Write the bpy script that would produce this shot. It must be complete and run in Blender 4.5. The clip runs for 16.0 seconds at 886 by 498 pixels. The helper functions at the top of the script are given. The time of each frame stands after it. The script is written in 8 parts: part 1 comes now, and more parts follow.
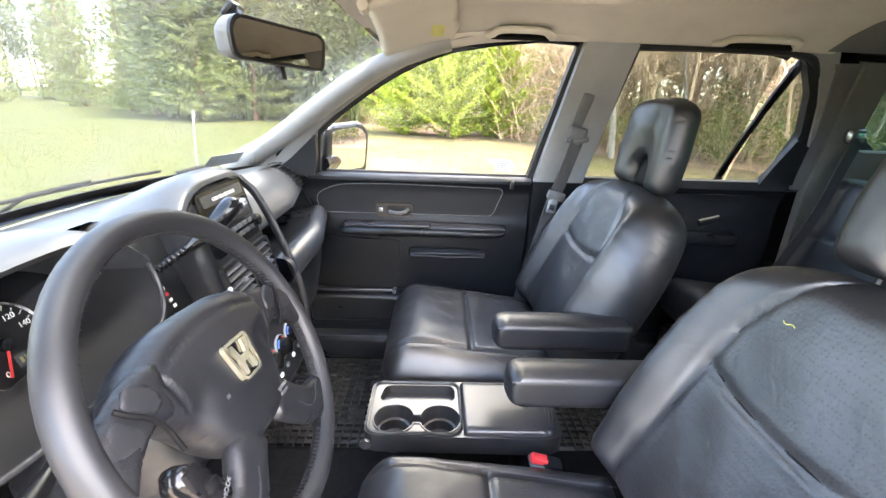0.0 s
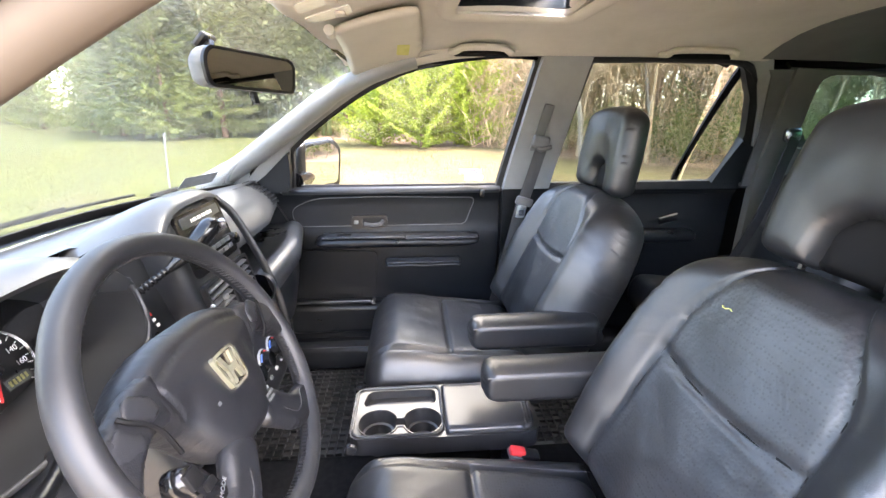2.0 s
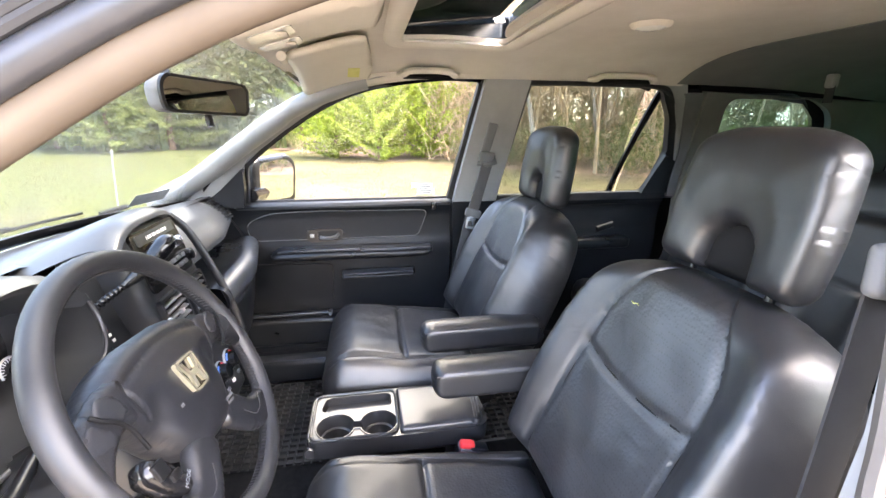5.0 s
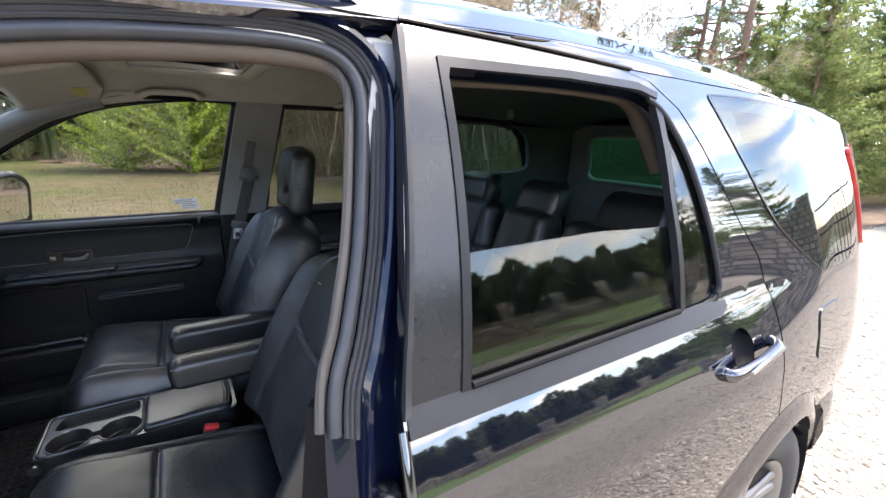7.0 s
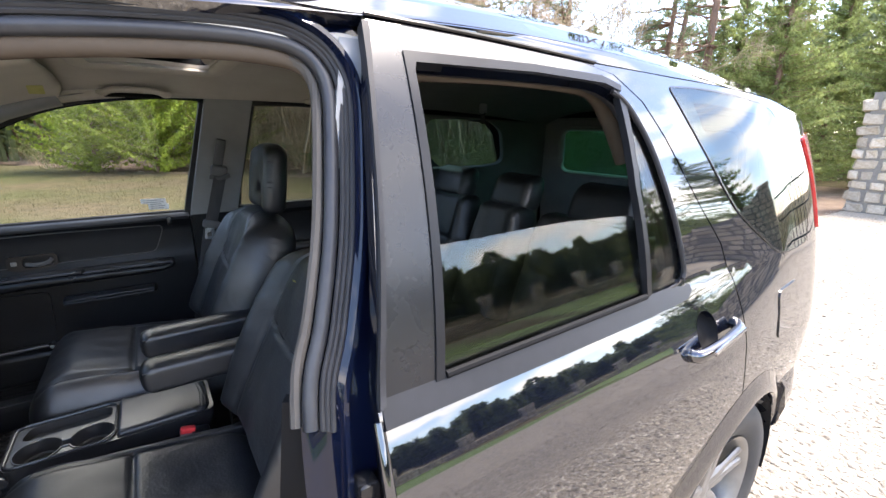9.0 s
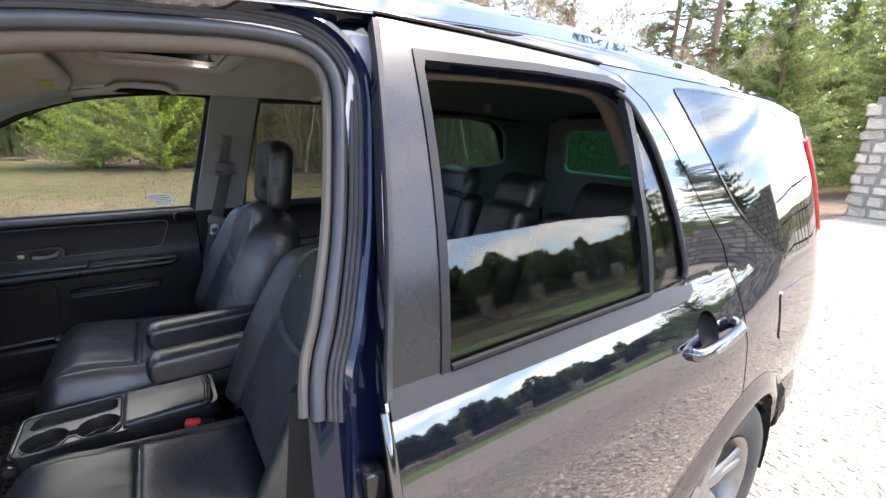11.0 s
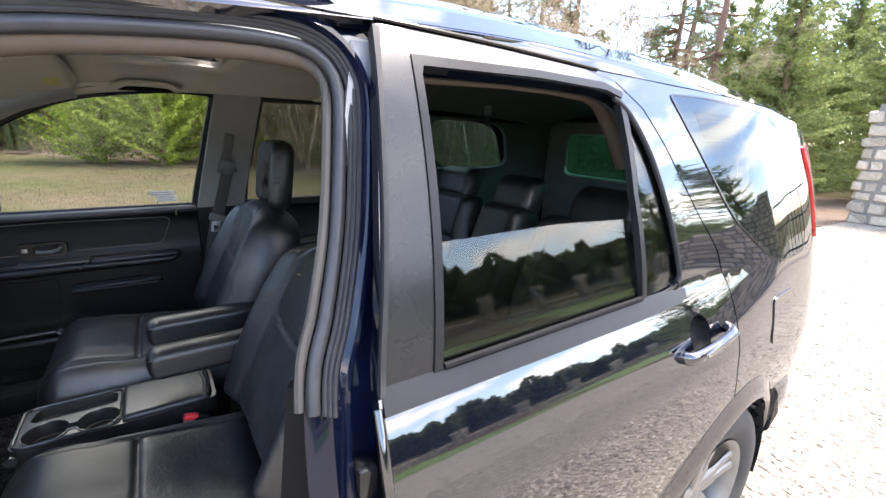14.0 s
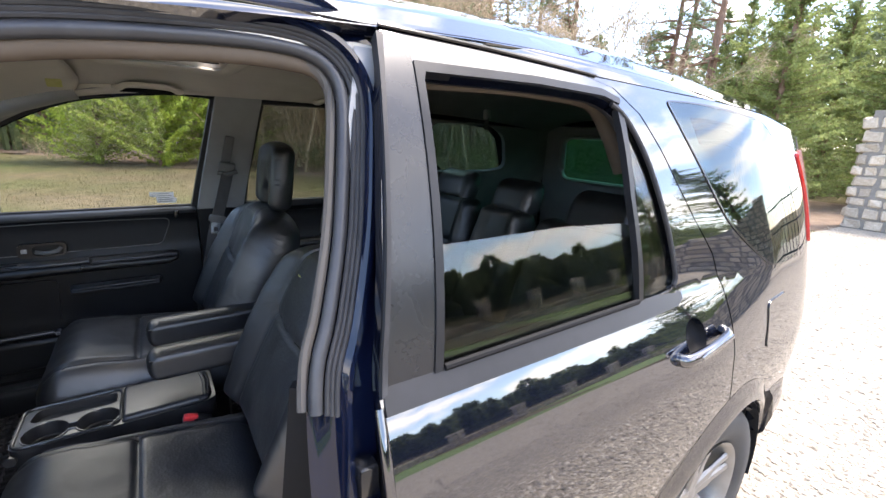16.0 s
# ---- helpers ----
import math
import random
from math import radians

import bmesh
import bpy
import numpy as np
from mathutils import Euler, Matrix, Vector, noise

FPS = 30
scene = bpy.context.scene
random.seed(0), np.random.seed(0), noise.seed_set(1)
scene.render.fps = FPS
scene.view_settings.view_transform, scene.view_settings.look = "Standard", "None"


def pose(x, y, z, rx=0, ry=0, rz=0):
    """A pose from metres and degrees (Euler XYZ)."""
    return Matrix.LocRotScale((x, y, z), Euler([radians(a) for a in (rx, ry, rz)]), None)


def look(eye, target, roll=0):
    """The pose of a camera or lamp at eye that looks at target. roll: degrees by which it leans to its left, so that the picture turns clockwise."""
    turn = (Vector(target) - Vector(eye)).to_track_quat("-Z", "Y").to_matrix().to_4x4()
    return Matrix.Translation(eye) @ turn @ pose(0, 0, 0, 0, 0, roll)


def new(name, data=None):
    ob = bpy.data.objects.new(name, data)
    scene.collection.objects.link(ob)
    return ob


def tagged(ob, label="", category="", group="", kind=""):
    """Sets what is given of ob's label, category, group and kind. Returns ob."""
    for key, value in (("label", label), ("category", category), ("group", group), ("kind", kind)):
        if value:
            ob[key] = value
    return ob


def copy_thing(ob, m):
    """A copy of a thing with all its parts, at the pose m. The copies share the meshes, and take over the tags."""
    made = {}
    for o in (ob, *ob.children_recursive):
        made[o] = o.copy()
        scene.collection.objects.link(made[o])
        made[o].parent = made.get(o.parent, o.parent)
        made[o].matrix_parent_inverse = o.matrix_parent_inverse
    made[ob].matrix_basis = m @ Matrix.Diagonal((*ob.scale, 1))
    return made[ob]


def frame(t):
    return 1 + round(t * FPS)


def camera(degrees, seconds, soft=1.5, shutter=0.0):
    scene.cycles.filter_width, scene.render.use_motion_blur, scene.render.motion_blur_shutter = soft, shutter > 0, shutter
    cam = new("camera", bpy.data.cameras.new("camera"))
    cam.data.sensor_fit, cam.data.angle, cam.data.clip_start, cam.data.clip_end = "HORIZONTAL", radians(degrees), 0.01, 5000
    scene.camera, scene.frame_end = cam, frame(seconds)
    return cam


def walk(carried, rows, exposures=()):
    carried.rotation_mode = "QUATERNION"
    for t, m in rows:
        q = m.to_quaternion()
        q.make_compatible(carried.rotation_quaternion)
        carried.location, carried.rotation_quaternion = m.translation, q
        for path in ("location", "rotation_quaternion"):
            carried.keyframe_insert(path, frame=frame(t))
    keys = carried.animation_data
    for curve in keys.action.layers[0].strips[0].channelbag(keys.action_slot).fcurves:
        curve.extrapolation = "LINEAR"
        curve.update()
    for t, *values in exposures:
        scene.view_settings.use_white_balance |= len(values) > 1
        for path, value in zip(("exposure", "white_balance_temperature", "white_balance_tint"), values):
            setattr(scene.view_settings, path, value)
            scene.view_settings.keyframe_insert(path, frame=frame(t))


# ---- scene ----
cam = camera(92.5, 16.0)
PATH = [
    (0, (0.045, -0.79, 1.327), (0.095, 1.095, 0.661), 2.0),
    (0.5, (0.066, -0.772, 1.331), (0.116, 1.122, 0.691), 1.2),
    (1, (0.07, -0.785, 1.334), (0.158, 1.112, 0.708), 0.9),
    (1.5, (0.059, -0.815, 1.336), (0.178, 1.081, 0.711), 0.8),
    (2, (0.054, -0.837, 1.341), (0.205, 1.057, 0.716), 0.1),
    (2.5, (0.048, -0.848, 1.349), (0.244, 1.042, 0.724), 0.1),
    (3, (0.052, -0.854, 1.349), (0.281, 1.034, 0.729), 0.2),
    (5.3, (0.072, -0.943, 1.368), (0.462, 0.937, 0.807), 0.4),
    (5.5, (0.069, -0.981, 1.38), (0.568, 0.877, 0.835), 0.2),
    (6, (0.126, -1.084, 1.386), (0.714, 0.758, 0.876), -1.4),
    (6.5, (0.243, -1.195, 1.404), (1.106, 0.532, 0.882), 0.3),
    (7, (0.278, -1.245, 1.402), (1.293, 0.398, 0.882), 1.4),
    (7.5, (0.278, -1.249, 1.401), (1.31, 0.382, 0.875), 0.6),
    (8, (0.282, -1.25, 1.405), (1.346, 0.358, 0.872), 0.4),
    (8.5, (0.282, -1.258, 1.402), (1.365, 0.335, 0.862), 0.5),
    (9, (0.283, -1.261, 1.401), (1.375, 0.325, 0.861), 0.6),
    (11.5, (0.268, -1.267, 1.396), (1.35, 0.326, 0.854), 1.5),
    (12, (0.272, -1.266, 1.398), (1.348, 0.329, 0.852), 1.7),
    (12.5, (0.274, -1.267, 1.396), (1.35, 0.328, 0.849), 1.7),
    (13, (0.271, -1.271, 1.402), (1.347, 0.324, 0.857), 1.8),
    (13.5, (0.268, -1.278, 1.403), (1.348, 0.315, 0.86), 2.0),
    (14, (0.269, -1.283, 1.403), (1.354, 0.308, 0.864), 2.1),
    (14.5, (0.269, -1.286, 1.405), (1.36, 0.302, 0.869), 2.2),
    (15, (0.269, -1.286, 1.402), (1.365, 0.299, 0.868), 2.2),
    (15.5, (0.26, -1.288, 1.405), (1.357, 0.297, 0.873), 2.3),
    (16, (0.258, -1.289, 1.406), (1.355, 0.298, 0.879), 2.5),
]
EXPOSURES = [(0, 5.02, 8000, 17), (0.6, 4.88, 7900, 18), (3.0, 5.08, 8100, 20), (5.5, 4.95, 7900, 20), (6.0, 4.0, 7400, 17), (6.5, 3.42, 7200, 16), (7.0, 2.92, 7100, 16), (9.0, 2.94, 7100, 16), (12.0, 3.05, 7100, 16), (16, 2.93, 7100, 16)]
walk(cam, [(t, look(eye, target, roll)) for t, eye, target, roll in PATH], EXPOSURES)

# ---- light ----
SUN_DIR = Vector((0.40, -0.12, 0.907)).normalized()
world = bpy.data.worlds.new("sky")
scene.world = world
world.use_nodes = True
wn, wl = world.node_tree.nodes, world.node_tree.links
wn.clear()
w_out = wn.new("ShaderNodeOutputWorld")
w_bg = wn.new("ShaderNodeBackground")
w_sky = wn.new("ShaderNodeTexSky")
w_sky.sky_type, w_sky.sun_disc = "NISHITA", False
w_sky.sun_elevation = math.asin(SUN_DIR.z)
w_sky.sun_rotation = math.atan2(SUN_DIR.x, SUN_DIR.y)
w_sky.dust_density, w_sky.ozone_density, w_sky.air_density = 0.6, 2.2, 0.9
w_tc = wn.new("ShaderNodeTexCoord")
w_sep = wn.new("ShaderNodeSeparateXYZ")
w_add = wn.new("ShaderNodeMath")
w_add.operation, w_add.inputs[1].default_value = "ADD", 0.22
w_div = wn.new("ShaderNodeVectorMath")
w_div.operation = "DIVIDE"
w_cmb = wn.new("ShaderNodeCombineXYZ")
w_noise = wn.new("ShaderNodeTexNoise")
w_noise.inputs["Scale"].default_value = 1.15
w_noise.inputs["Detail"].default_value = 9
w_noise.inputs["Roughness"].default_value = 0.55
w_noise.inputs["Distortion"].default_value = 0.25
w_ramp = wn.new("ShaderNodeMapRange")
w_ramp.inputs["From Min"].default_value, w_ramp.inputs["From Max"].default_value = 0.49, 0.60
w_ramp.interpolation_type = "SMOOTHSTEP"
# thicker, brighter cloud towards the sun, open blue away from it
w_dot = wn.new("ShaderNodeVectorMath")
w_dot.operation = "DOT_PRODUCT"
w_dot.inputs[1].default_value = SUN_DIR
w_near = wn.new("ShaderNodeMapRange")
w_near.inputs["From Min"].default_value, w_near.inputs["From Max"].default_value = 0.72, 1.0
w_near.inputs["To Min"].default_value, w_near.inputs["To Max"].default_value = -0.02, 0.04
w_bias = wn.new("ShaderNodeMath")
w_bias.operation = "ADD"
w_glow = wn.new("ShaderNodeMapRange")
w_glow.inputs["From Min"].default_value, w_glow.inputs["From Max"].default_value = 0.2, 1.0
w_glow.inputs["To Min"].default_value, w_glow.inputs["To Max"].default_value = 6.8, 7.6
w_cloud = wn.new("ShaderNodeVectorMath")
w_cloud.operation = "SCALE"
w_cloud.inputs[0].default_value = (0.96, 0.985, 1.0)
w_mix = wn.new("ShaderNodeMix")
w_mix.data_type = "RGBA"
wl.new(w_tc.outputs["Generated"], w_sep.inputs[0])
wl.new(w_sep.outputs["Z"], w_add.inputs[0])
for k in range(3):
    wl.new(w_add.outputs[0], w_cmb.inputs[k])
wl.new(w_tc.outputs["Generated"], w_div.inputs[0])
wl.new(w_cmb.outputs[0], w_div.inputs[1])
wl.new(w_div.outputs[0], w_noise.inputs["Vector"])
wl.new(w_tc.outputs["Generated"], w_dot.inputs[0])
wl.new(w_dot.outputs["Value"], w_near.inputs["Value"])
wl.new(w_dot.outputs["Value"], w_glow.inputs["Value"])
wl.new(w_noise.outputs["Fac"], w_bias.inputs[0])
wl.new(w_near.outputs[0], w_bias.inputs[1])
wl.new(w_bias.outputs[0], w_ramp.inputs["Value"])
wl.new(w_glow.outputs[0], w_cloud.inputs["Scale"])
wl.new(w_ramp.outputs[0], w_mix.inputs["Factor"])
wl.new(w_sky.outputs[0], w_mix.inputs["A"])
wl.new(w_cloud.outputs[0], w_mix.inputs["B"])
wl.new(w_mix.outputs["Result"], w_bg.inputs["Color"])
w_bg.inputs["Strength"].default_value = 0.15
wl.new(w_bg.outputs[0], w_out.inputs[0])

sun = new("sun", bpy.data.lights.new("sun", "SUN"))
sun.data.energy, sun.data.angle, sun.data.color = 1.15, radians(16.0), (1.0, 0.96, 0.91)
sun.matrix_world = look(SUN_DIR * 60, (0, 0, 0))

# ---- materials ----
def nodes_of(name):
    m = bpy.data.materials.new(name)
    m.use_nodes = True
    n, l = m.node_tree.nodes, m.node_tree.links
    return m, n, l, n["Principled BSDF"]


def surf(name, a, b, scale=8.0, rough=0.5, rough2=None, metal=0.0, bump=0.0, bump_scale=200.0, coat=0.0, coat_rough=0.03, spec=0.5,
         detail=5.0, kind="noise", by_island=0.0, by_object=0.0, stretch=(1, 1, 1), fold=0.0, fold_scale=30.0, holes=0.0, creased=False):
    """Two tones over noise at one scale, roughness that follows it, fine relief at another scale."""
    m, n, l, p = nodes_of(name)
    tc = n.new("ShaderNodeTexCoord")
    mp = n.new("ShaderNodeMapping")
    mp.inputs["Scale"].default_value = stretch
    l.new(tc.outputs["Object"], mp.inputs[0])
    no = n.new("ShaderNodeTexNoise")
    no.inputs["Scale"].default_value, no.inputs["Detail"].default_value = scale, detail
    no.inputs["Roughness"].default_value = 0.6
    l.new(mp.outputs[0], no.inputs["Vector"])
    mr = n.new("ShaderNodeMapRange")
    mr.inputs["From Min"].default_value, mr.inputs["From Max"].default_value = 0.3, 0.7
    l.new(no.outputs["Fac"], mr.inputs["Value"])
    fac = mr.outputs[0]
    mx = n.new("ShaderNodeMix")
    mx.data_type = "RGBA"
    mx.inputs["A"].default_value, mx.inputs["B"].default_value = (*a, 1), (*b, 1)
    l.new(fac, mx.inputs["Factor"])
    col = mx.outputs["Result"]
    for on, node, sock in ((by_island, "ShaderNodeNewGeometry", "Random Per Island"), (by_object, "ShaderNodeObjectInfo", "Random")):
        if on:
            gi = n.new(node)
            hs = n.new("ShaderNodeHueSaturation")
            vr = n.new("ShaderNodeMapRange")
            vr.inputs["To Min"].default_value, vr.inputs["To Max"].default_value = 1 - on, 1 + on
            l.new(gi.outputs[sock], vr.inputs["Value"])
            l.new(vr.outputs[0], hs.inputs["Value"])
            l.new(col, hs.inputs["Color"])
            col = hs.outputs[0]
    if holes:
        # rows of punched holes
        hv = n.new("ShaderNodeTexVoronoi")
        hv.inputs["Scale"].default_value, hv.inputs["Randomness"].default_value = holes, 0.35
        l.new(mp.outputs[0], hv.inputs["Vector"])
        hm = n.new("ShaderNodeMapRange")
        hm.inputs["From Min"].default_value, hm.inputs["From Max"].default_value = 0.22, 0.34
        hm.inputs["To Min"].default_value, hm.inputs["To Max"].default_value = 0.25, 1.0
        l.new(hv.outputs["Distance"], hm.inputs["Value"])
        hx = n.new("ShaderNodeVectorMath")
        hx.operation = "SCALE"
        l.new(col, hx.inputs[0])
        l.new(hm.outputs[0], hx.inputs["Scale"])
        col = hx.outputs[0]
    l.new(col, p.inputs["Base Color"])
    rr = n.new("ShaderNodeMapRange")
    rr.inputs["To Min"].default_value, rr.inputs["To Max"].default_value = rough, rough if rough2 is None else rough2
    l.new(fac, rr.inputs["Value"])
    l.new(rr.outputs[0], p.inputs["Roughness"])
    p.inputs["Metallic"].default_value = metal
    p.inputs["Coat Weight"].default_value, p.inputs["Coat Roughness"].default_value = coat, coat_rough
    p.inputs["Specular IOR Level"].default_value = spec
    if bump:
        if kind == "noise":
            bt = n.new("ShaderNodeTexNoise")
            bt.inputs["Detail"].default_value = 3
            out = bt.outputs["Fac"]
        else:
            bt = n.new("ShaderNodeTexVoronoi")
            bt.feature = "F1" if kind == "cells" else "DISTANCE_TO_EDGE"
            out = bt.outputs["Distance"]
        bt.inputs["Scale"].default_value = bump_scale
        l.new(mp.outputs[0], bt.inputs["Vector"])
        bp = n.new("ShaderNodeBump")
        bp.inputs["Strength"].default_value, bp.inputs["Distance"].default_value = bump, 0.4 / bump_scale
        l.new(out, bp.inputs["Height"])
        l.new(bp.outputs[0], p.inputs["Normal"])
        if coat:
            l.new(bp.outputs[0], p.inputs["Coat Normal"])
        if fold:
            ft = n.new("ShaderNodeTexNoise")
            ft.inputs["Scale"].default_value, ft.inputs["Detail"].default_value, ft.inputs["Distortion"].default_value = fold_scale, 4, 1.2
            if creased:
                ft.noise_type = "RIDGED_MULTIFRACTAL"
                ft.inputs["Detail"].default_value, ft.inputs["Lacunarity"].default_value = 6, 2.3
            l.new(mp.outputs[0], ft.inputs["Vector"])
            fb = n.new("ShaderNodeBump")
            fb.inputs["Strength"].default_value, fb.inputs["Distance"].default_value = fold, 0.15 / fold_scale
            l.new(ft.outputs["Fac"], fb.inputs["Height"])
            l.new(fb.outputs[0], bp.inputs["Normal"])
    return m


def pane(name, tint, gloss=1.0, haze=0.0):
    """A thin sheet of glass: it tints what is behind it and mirrors more at a flat angle."""
    m, n, l, p = nodes_of(name)
    n.remove(p)
    out = n["Material Output"]
    tr = n.new("ShaderNodeBsdfTransparent")
    tr.inputs[0].default_value = (*tint, 1)
    gl = n.new("ShaderNodeBsdfGlossy")
    gl.inputs["Roughness"].default_value = 0.004
    lw = n.new("ShaderNodeLayerWeight")
    lw.inputs["Blend"].default_value = 0.5
    pw = n.new("ShaderNodeMath")
    pw.operation, pw.inputs[1].default_value = "POWER", 5.0
    ma = n.new("ShaderNodeMath")
    ma.operation, ma.use_clamp = "MULTIPLY_ADD", True
    ma.inputs[1].default_value, ma.inputs[2].default_value = 0.9 * gloss, 0.045 * gloss
    l.new(lw.outputs["Facing"], pw.inputs[0])
    l.new(pw.outputs[0], ma.inputs[0])
    mx = n.new("ShaderNodeMixShader")
    l.new(ma.outputs[0], mx.inputs[0])
    l.new(tr.outputs[0], mx.inputs[1])
    l.new(gl.outputs[0], mx.inputs[2])
    last = mx.outputs[0]
    if haze:
        df = n.new("ShaderNodeBsdfDiffuse")
        df.inputs[0].default_value = (0.8, 0.8, 0.8, 1)
        tc = n.new("ShaderNodeTexCoord")
        no = n.new("ShaderNodeTexNoise")
        no.inputs["Scale"].default_value, no.inputs["Detail"].default_value = 4.0, 6.0
        mr = n.new("ShaderNodeMapRange")
        mr.inputs["From Min"].default_value, mr.inputs["From Max"].default_value = 0.35, 0.7
        mr.inputs["To Min"].default_value, mr.inputs["To Max"].default_value = haze * 0.4, haze
        l.new(tc.outputs["Object"], no.inputs["Vector"])
        l.new(no.outputs["Fac"], mr.inputs["Value"])
        m2 = n.new("ShaderNodeMixShader")
        l.new(mr.outputs[0], m2.inputs[0])
        l.new(last, m2.inputs[1])
        l.new(df.outputs[0], m2.inputs[2])
        last = m2.outputs[0]
    l.new(last, out.inputs["Surface"])
    return m


def leafy(name, a, b, scale=1.5, rough=0.6, trans=0.35):
    """Leaves or needles: two greens by clump and by island, with light through them."""
    m, n, l, p = nodes_of(name)
    out = n["Material Output"]
    gi = n.new("ShaderNodeNewGeometry")
    tc = n.new("ShaderNodeTexCoord")
    no = n.new("ShaderNodeTexNoise")
    no.inputs["Scale"].default_value, no.inputs["Detail"].default_value = scale, 3
    l.new(tc.outputs["Object"], no.inputs["Vector"])
    ad = n.new("ShaderNodeMath")
    ad.operation = "MULTIPLY_ADD"
    ad.inputs[1].default_value = 0.6
    l.new(gi.outputs["Random Per Island"], ad.inputs[0])
    sb = n.new("ShaderNodeMath")
    sb.operation, sb.inputs[1].default_value = "SUBTRACT", 0.3
    l.new(no.outputs["Fac"], sb.inputs[0])
    l.new(sb.outputs[0], ad.inputs[2])
    mx = n.new("ShaderNodeMix")
    mx.data_type, mx.clamp_factor = "RGBA", True
    mx.inputs["A"].default_value, mx.inputs["B"].default_value = (*a, 1), (*b, 1)
    l.new(ad.outputs[0], mx.inputs["Factor"])
    l.new(mx.outputs["Result"], p.inputs["Base Color"])
    p.inputs["Roughness"].default_value = rough
    p.inputs["Specular IOR Level"].default_value = 0.3
    tr = n.new("ShaderNodeBsdfTranslucent")
    l.new(mx.outputs["Result"], tr.inputs["Color"])
    ms = n.new("ShaderNodeMixShader")
    ms.inputs[0].default_value = trans
    l.new(p.outputs[0], ms.inputs[1])
    l.new(tr.outputs[0], ms.inputs[2])
    l.new(ms.outputs[0], out.inputs["Surface"])
    return m


M_PAINT = surf("car_paint", (0.002, 0.0027, 0.006), (0.003, 0.004, 0.009), 3, 0.5, 0.55, coat=1.0, spec=0.0)
M_PAINT.node_tree.nodes["Principled BSDF"].inputs["Coat IOR"].default_value = 2.15
# Jamb paint is bluer than the body's: reflected sky is mixed into the colour.
M_PAINT_IN = surf("car_paint_jamb_sky_tint", (0.0024, 0.0042, 0.0125), (0.0035, 0.0062, 0.018), 6, 0.5, 0.55, coat=0.85, spec=0.0)
M_TRIM = surf("black_satin_trim", (0.012, 0.0125, 0.014), (0.018, 0.0185, 0.021), 15, 0.28, 0.38, bump=0.05, bump_scale=700, spec=0.2)
M_FILM = surf("pillar_film", (0.010, 0.0108, 0.013), (0.014, 0.015, 0.0175), 9, 0.24, 0.30, bump=0.03, bump_scale=900, spec=0.45)
M_RUBBER = surf("rubber_seal", (0.016, 0.016, 0.018), (0.03, 0.03, 0.032), 25, 0.45, 0.6, bump=0.08, bump_scale=500, spec=0.25)
M_LEATHER = surf("black_leather", (0.005, 0.0055, 0.0068), (0.016, 0.0172, 0.0200), 9, 0.5, 0.6, bump=0.14, bump_scale=420, kind="edge", coat=0.78, coat_rough=0.42, spec=0.0, fold=0.12, fold_scale=15, creased=True)
M_PERF = surf("perforated_leather", (0.010, 0.0107, 0.0122), (0.031, 0.0324, 0.0355), 9, 0.5, 0.62, holes=170, bump=0.16, bump_scale=170, kind="cells", coat=0.75, coat_rough=0.40, spec=0.05, fold=0.14, fold_scale=17, creased=True)
for m_ in (M_LEATHER, M_PERF):
    m_.node_tree.nodes["Principled BSDF"].inputs["Coat IOR"].default_value = 1.85
M_STITCH = surf("stitching", (0.020, 0.020, 0.022), (0.045, 0.045, 0.047), 300, 0.6)
# Plastics lying in shadow: base colours darkened further to deepen the shade.
M_PLASTIC = surf("dark_grained_plastic", (0.0075, 0.0084, 0.0102), (0.0135, 0.0149, 0.0174), 10, 0.26, 0.36, bump=0.16, bump_scale=900, spec=0.42)
M_DOORCARD = surf("door_card_plastic", (0.0058, 0.0067, 0.0085), (0.0100, 0.0115, 0.0140), 9, 0.32, 0.44, bump=0.22, bump_scale=700, spec=0.28)
# Upward faces of the dash: light from the sky put into a paler grey.
M_DASHLIT = surf("lit_dashboard_plastic", (0.034, 0.0365, 0.0415), (0.052, 0.0555, 0.0625), 9, 0.30, 0.40, bump=0.2, bump_scale=800, spec=0.6)
# Ledges facing up: the light they catch is put into a paler grey.
M_LEDGELIT = surf("lit_ledge_plastic", (0.034, 0.0365, 0.042), (0.050, 0.0535, 0.061), 9, 0.30, 0.40, bump=0.15, bump_scale=800, spec=0.6)
M_GREY = surf("grey_pillar_plastic", (0.23, 0.232, 0.235), (0.29, 0.291, 0.292), 8, 0.45, 0.58, bump=0.12, bump_scale=800, spec=0.4)
M_HEADLINER = surf("beige_headliner_cloth", (0.48, 0.44, 0.385), (0.57, 0.53, 0.47), 5, 0.9, 0.95, bump=0.3, bump_scale=1300, spec=0.2)
M_VISOR = surf("beige_vinyl", (0.50, 0.46, 0.395), (0.57, 0.525, 0.455), 6, 0.6, 0.7, bump=0.2, bump_scale=900, spec=0.3)
M_WHEELSKIN = surf("steering_wheel_leather", (0.014, 0.0145, 0.0168), (0.023, 0.0237, 0.027), 12, 0.42, 0.52, bump=0.22, bump_scale=700, kind="edge", spec=0.5)
M_CHROME = surf("chrome", (0.75, 0.75, 0.76), (0.82, 0.82, 0.82), 20, 0.08, 0.16, metal=1.0)
M_GOLD = surf("worn_chrome_badge", (0.44, 0.40, 0.28), (0.52, 0.48, 0.36), 8, 0.2, 0.28, metal=0.7)
M_ALLOY = surf("alloy_wheel_paint", (0.20, 0.188, 0.172), (0.27, 0.255, 0.235), 12, 0.36, 0.5, metal=0.5)
M_TYRE = surf("tyre_rubber", (0.018, 0.018, 0.019), (0.05, 0.048, 0.045), 9, 0.7, 0.85, bump=0.25, bump_scale=300)
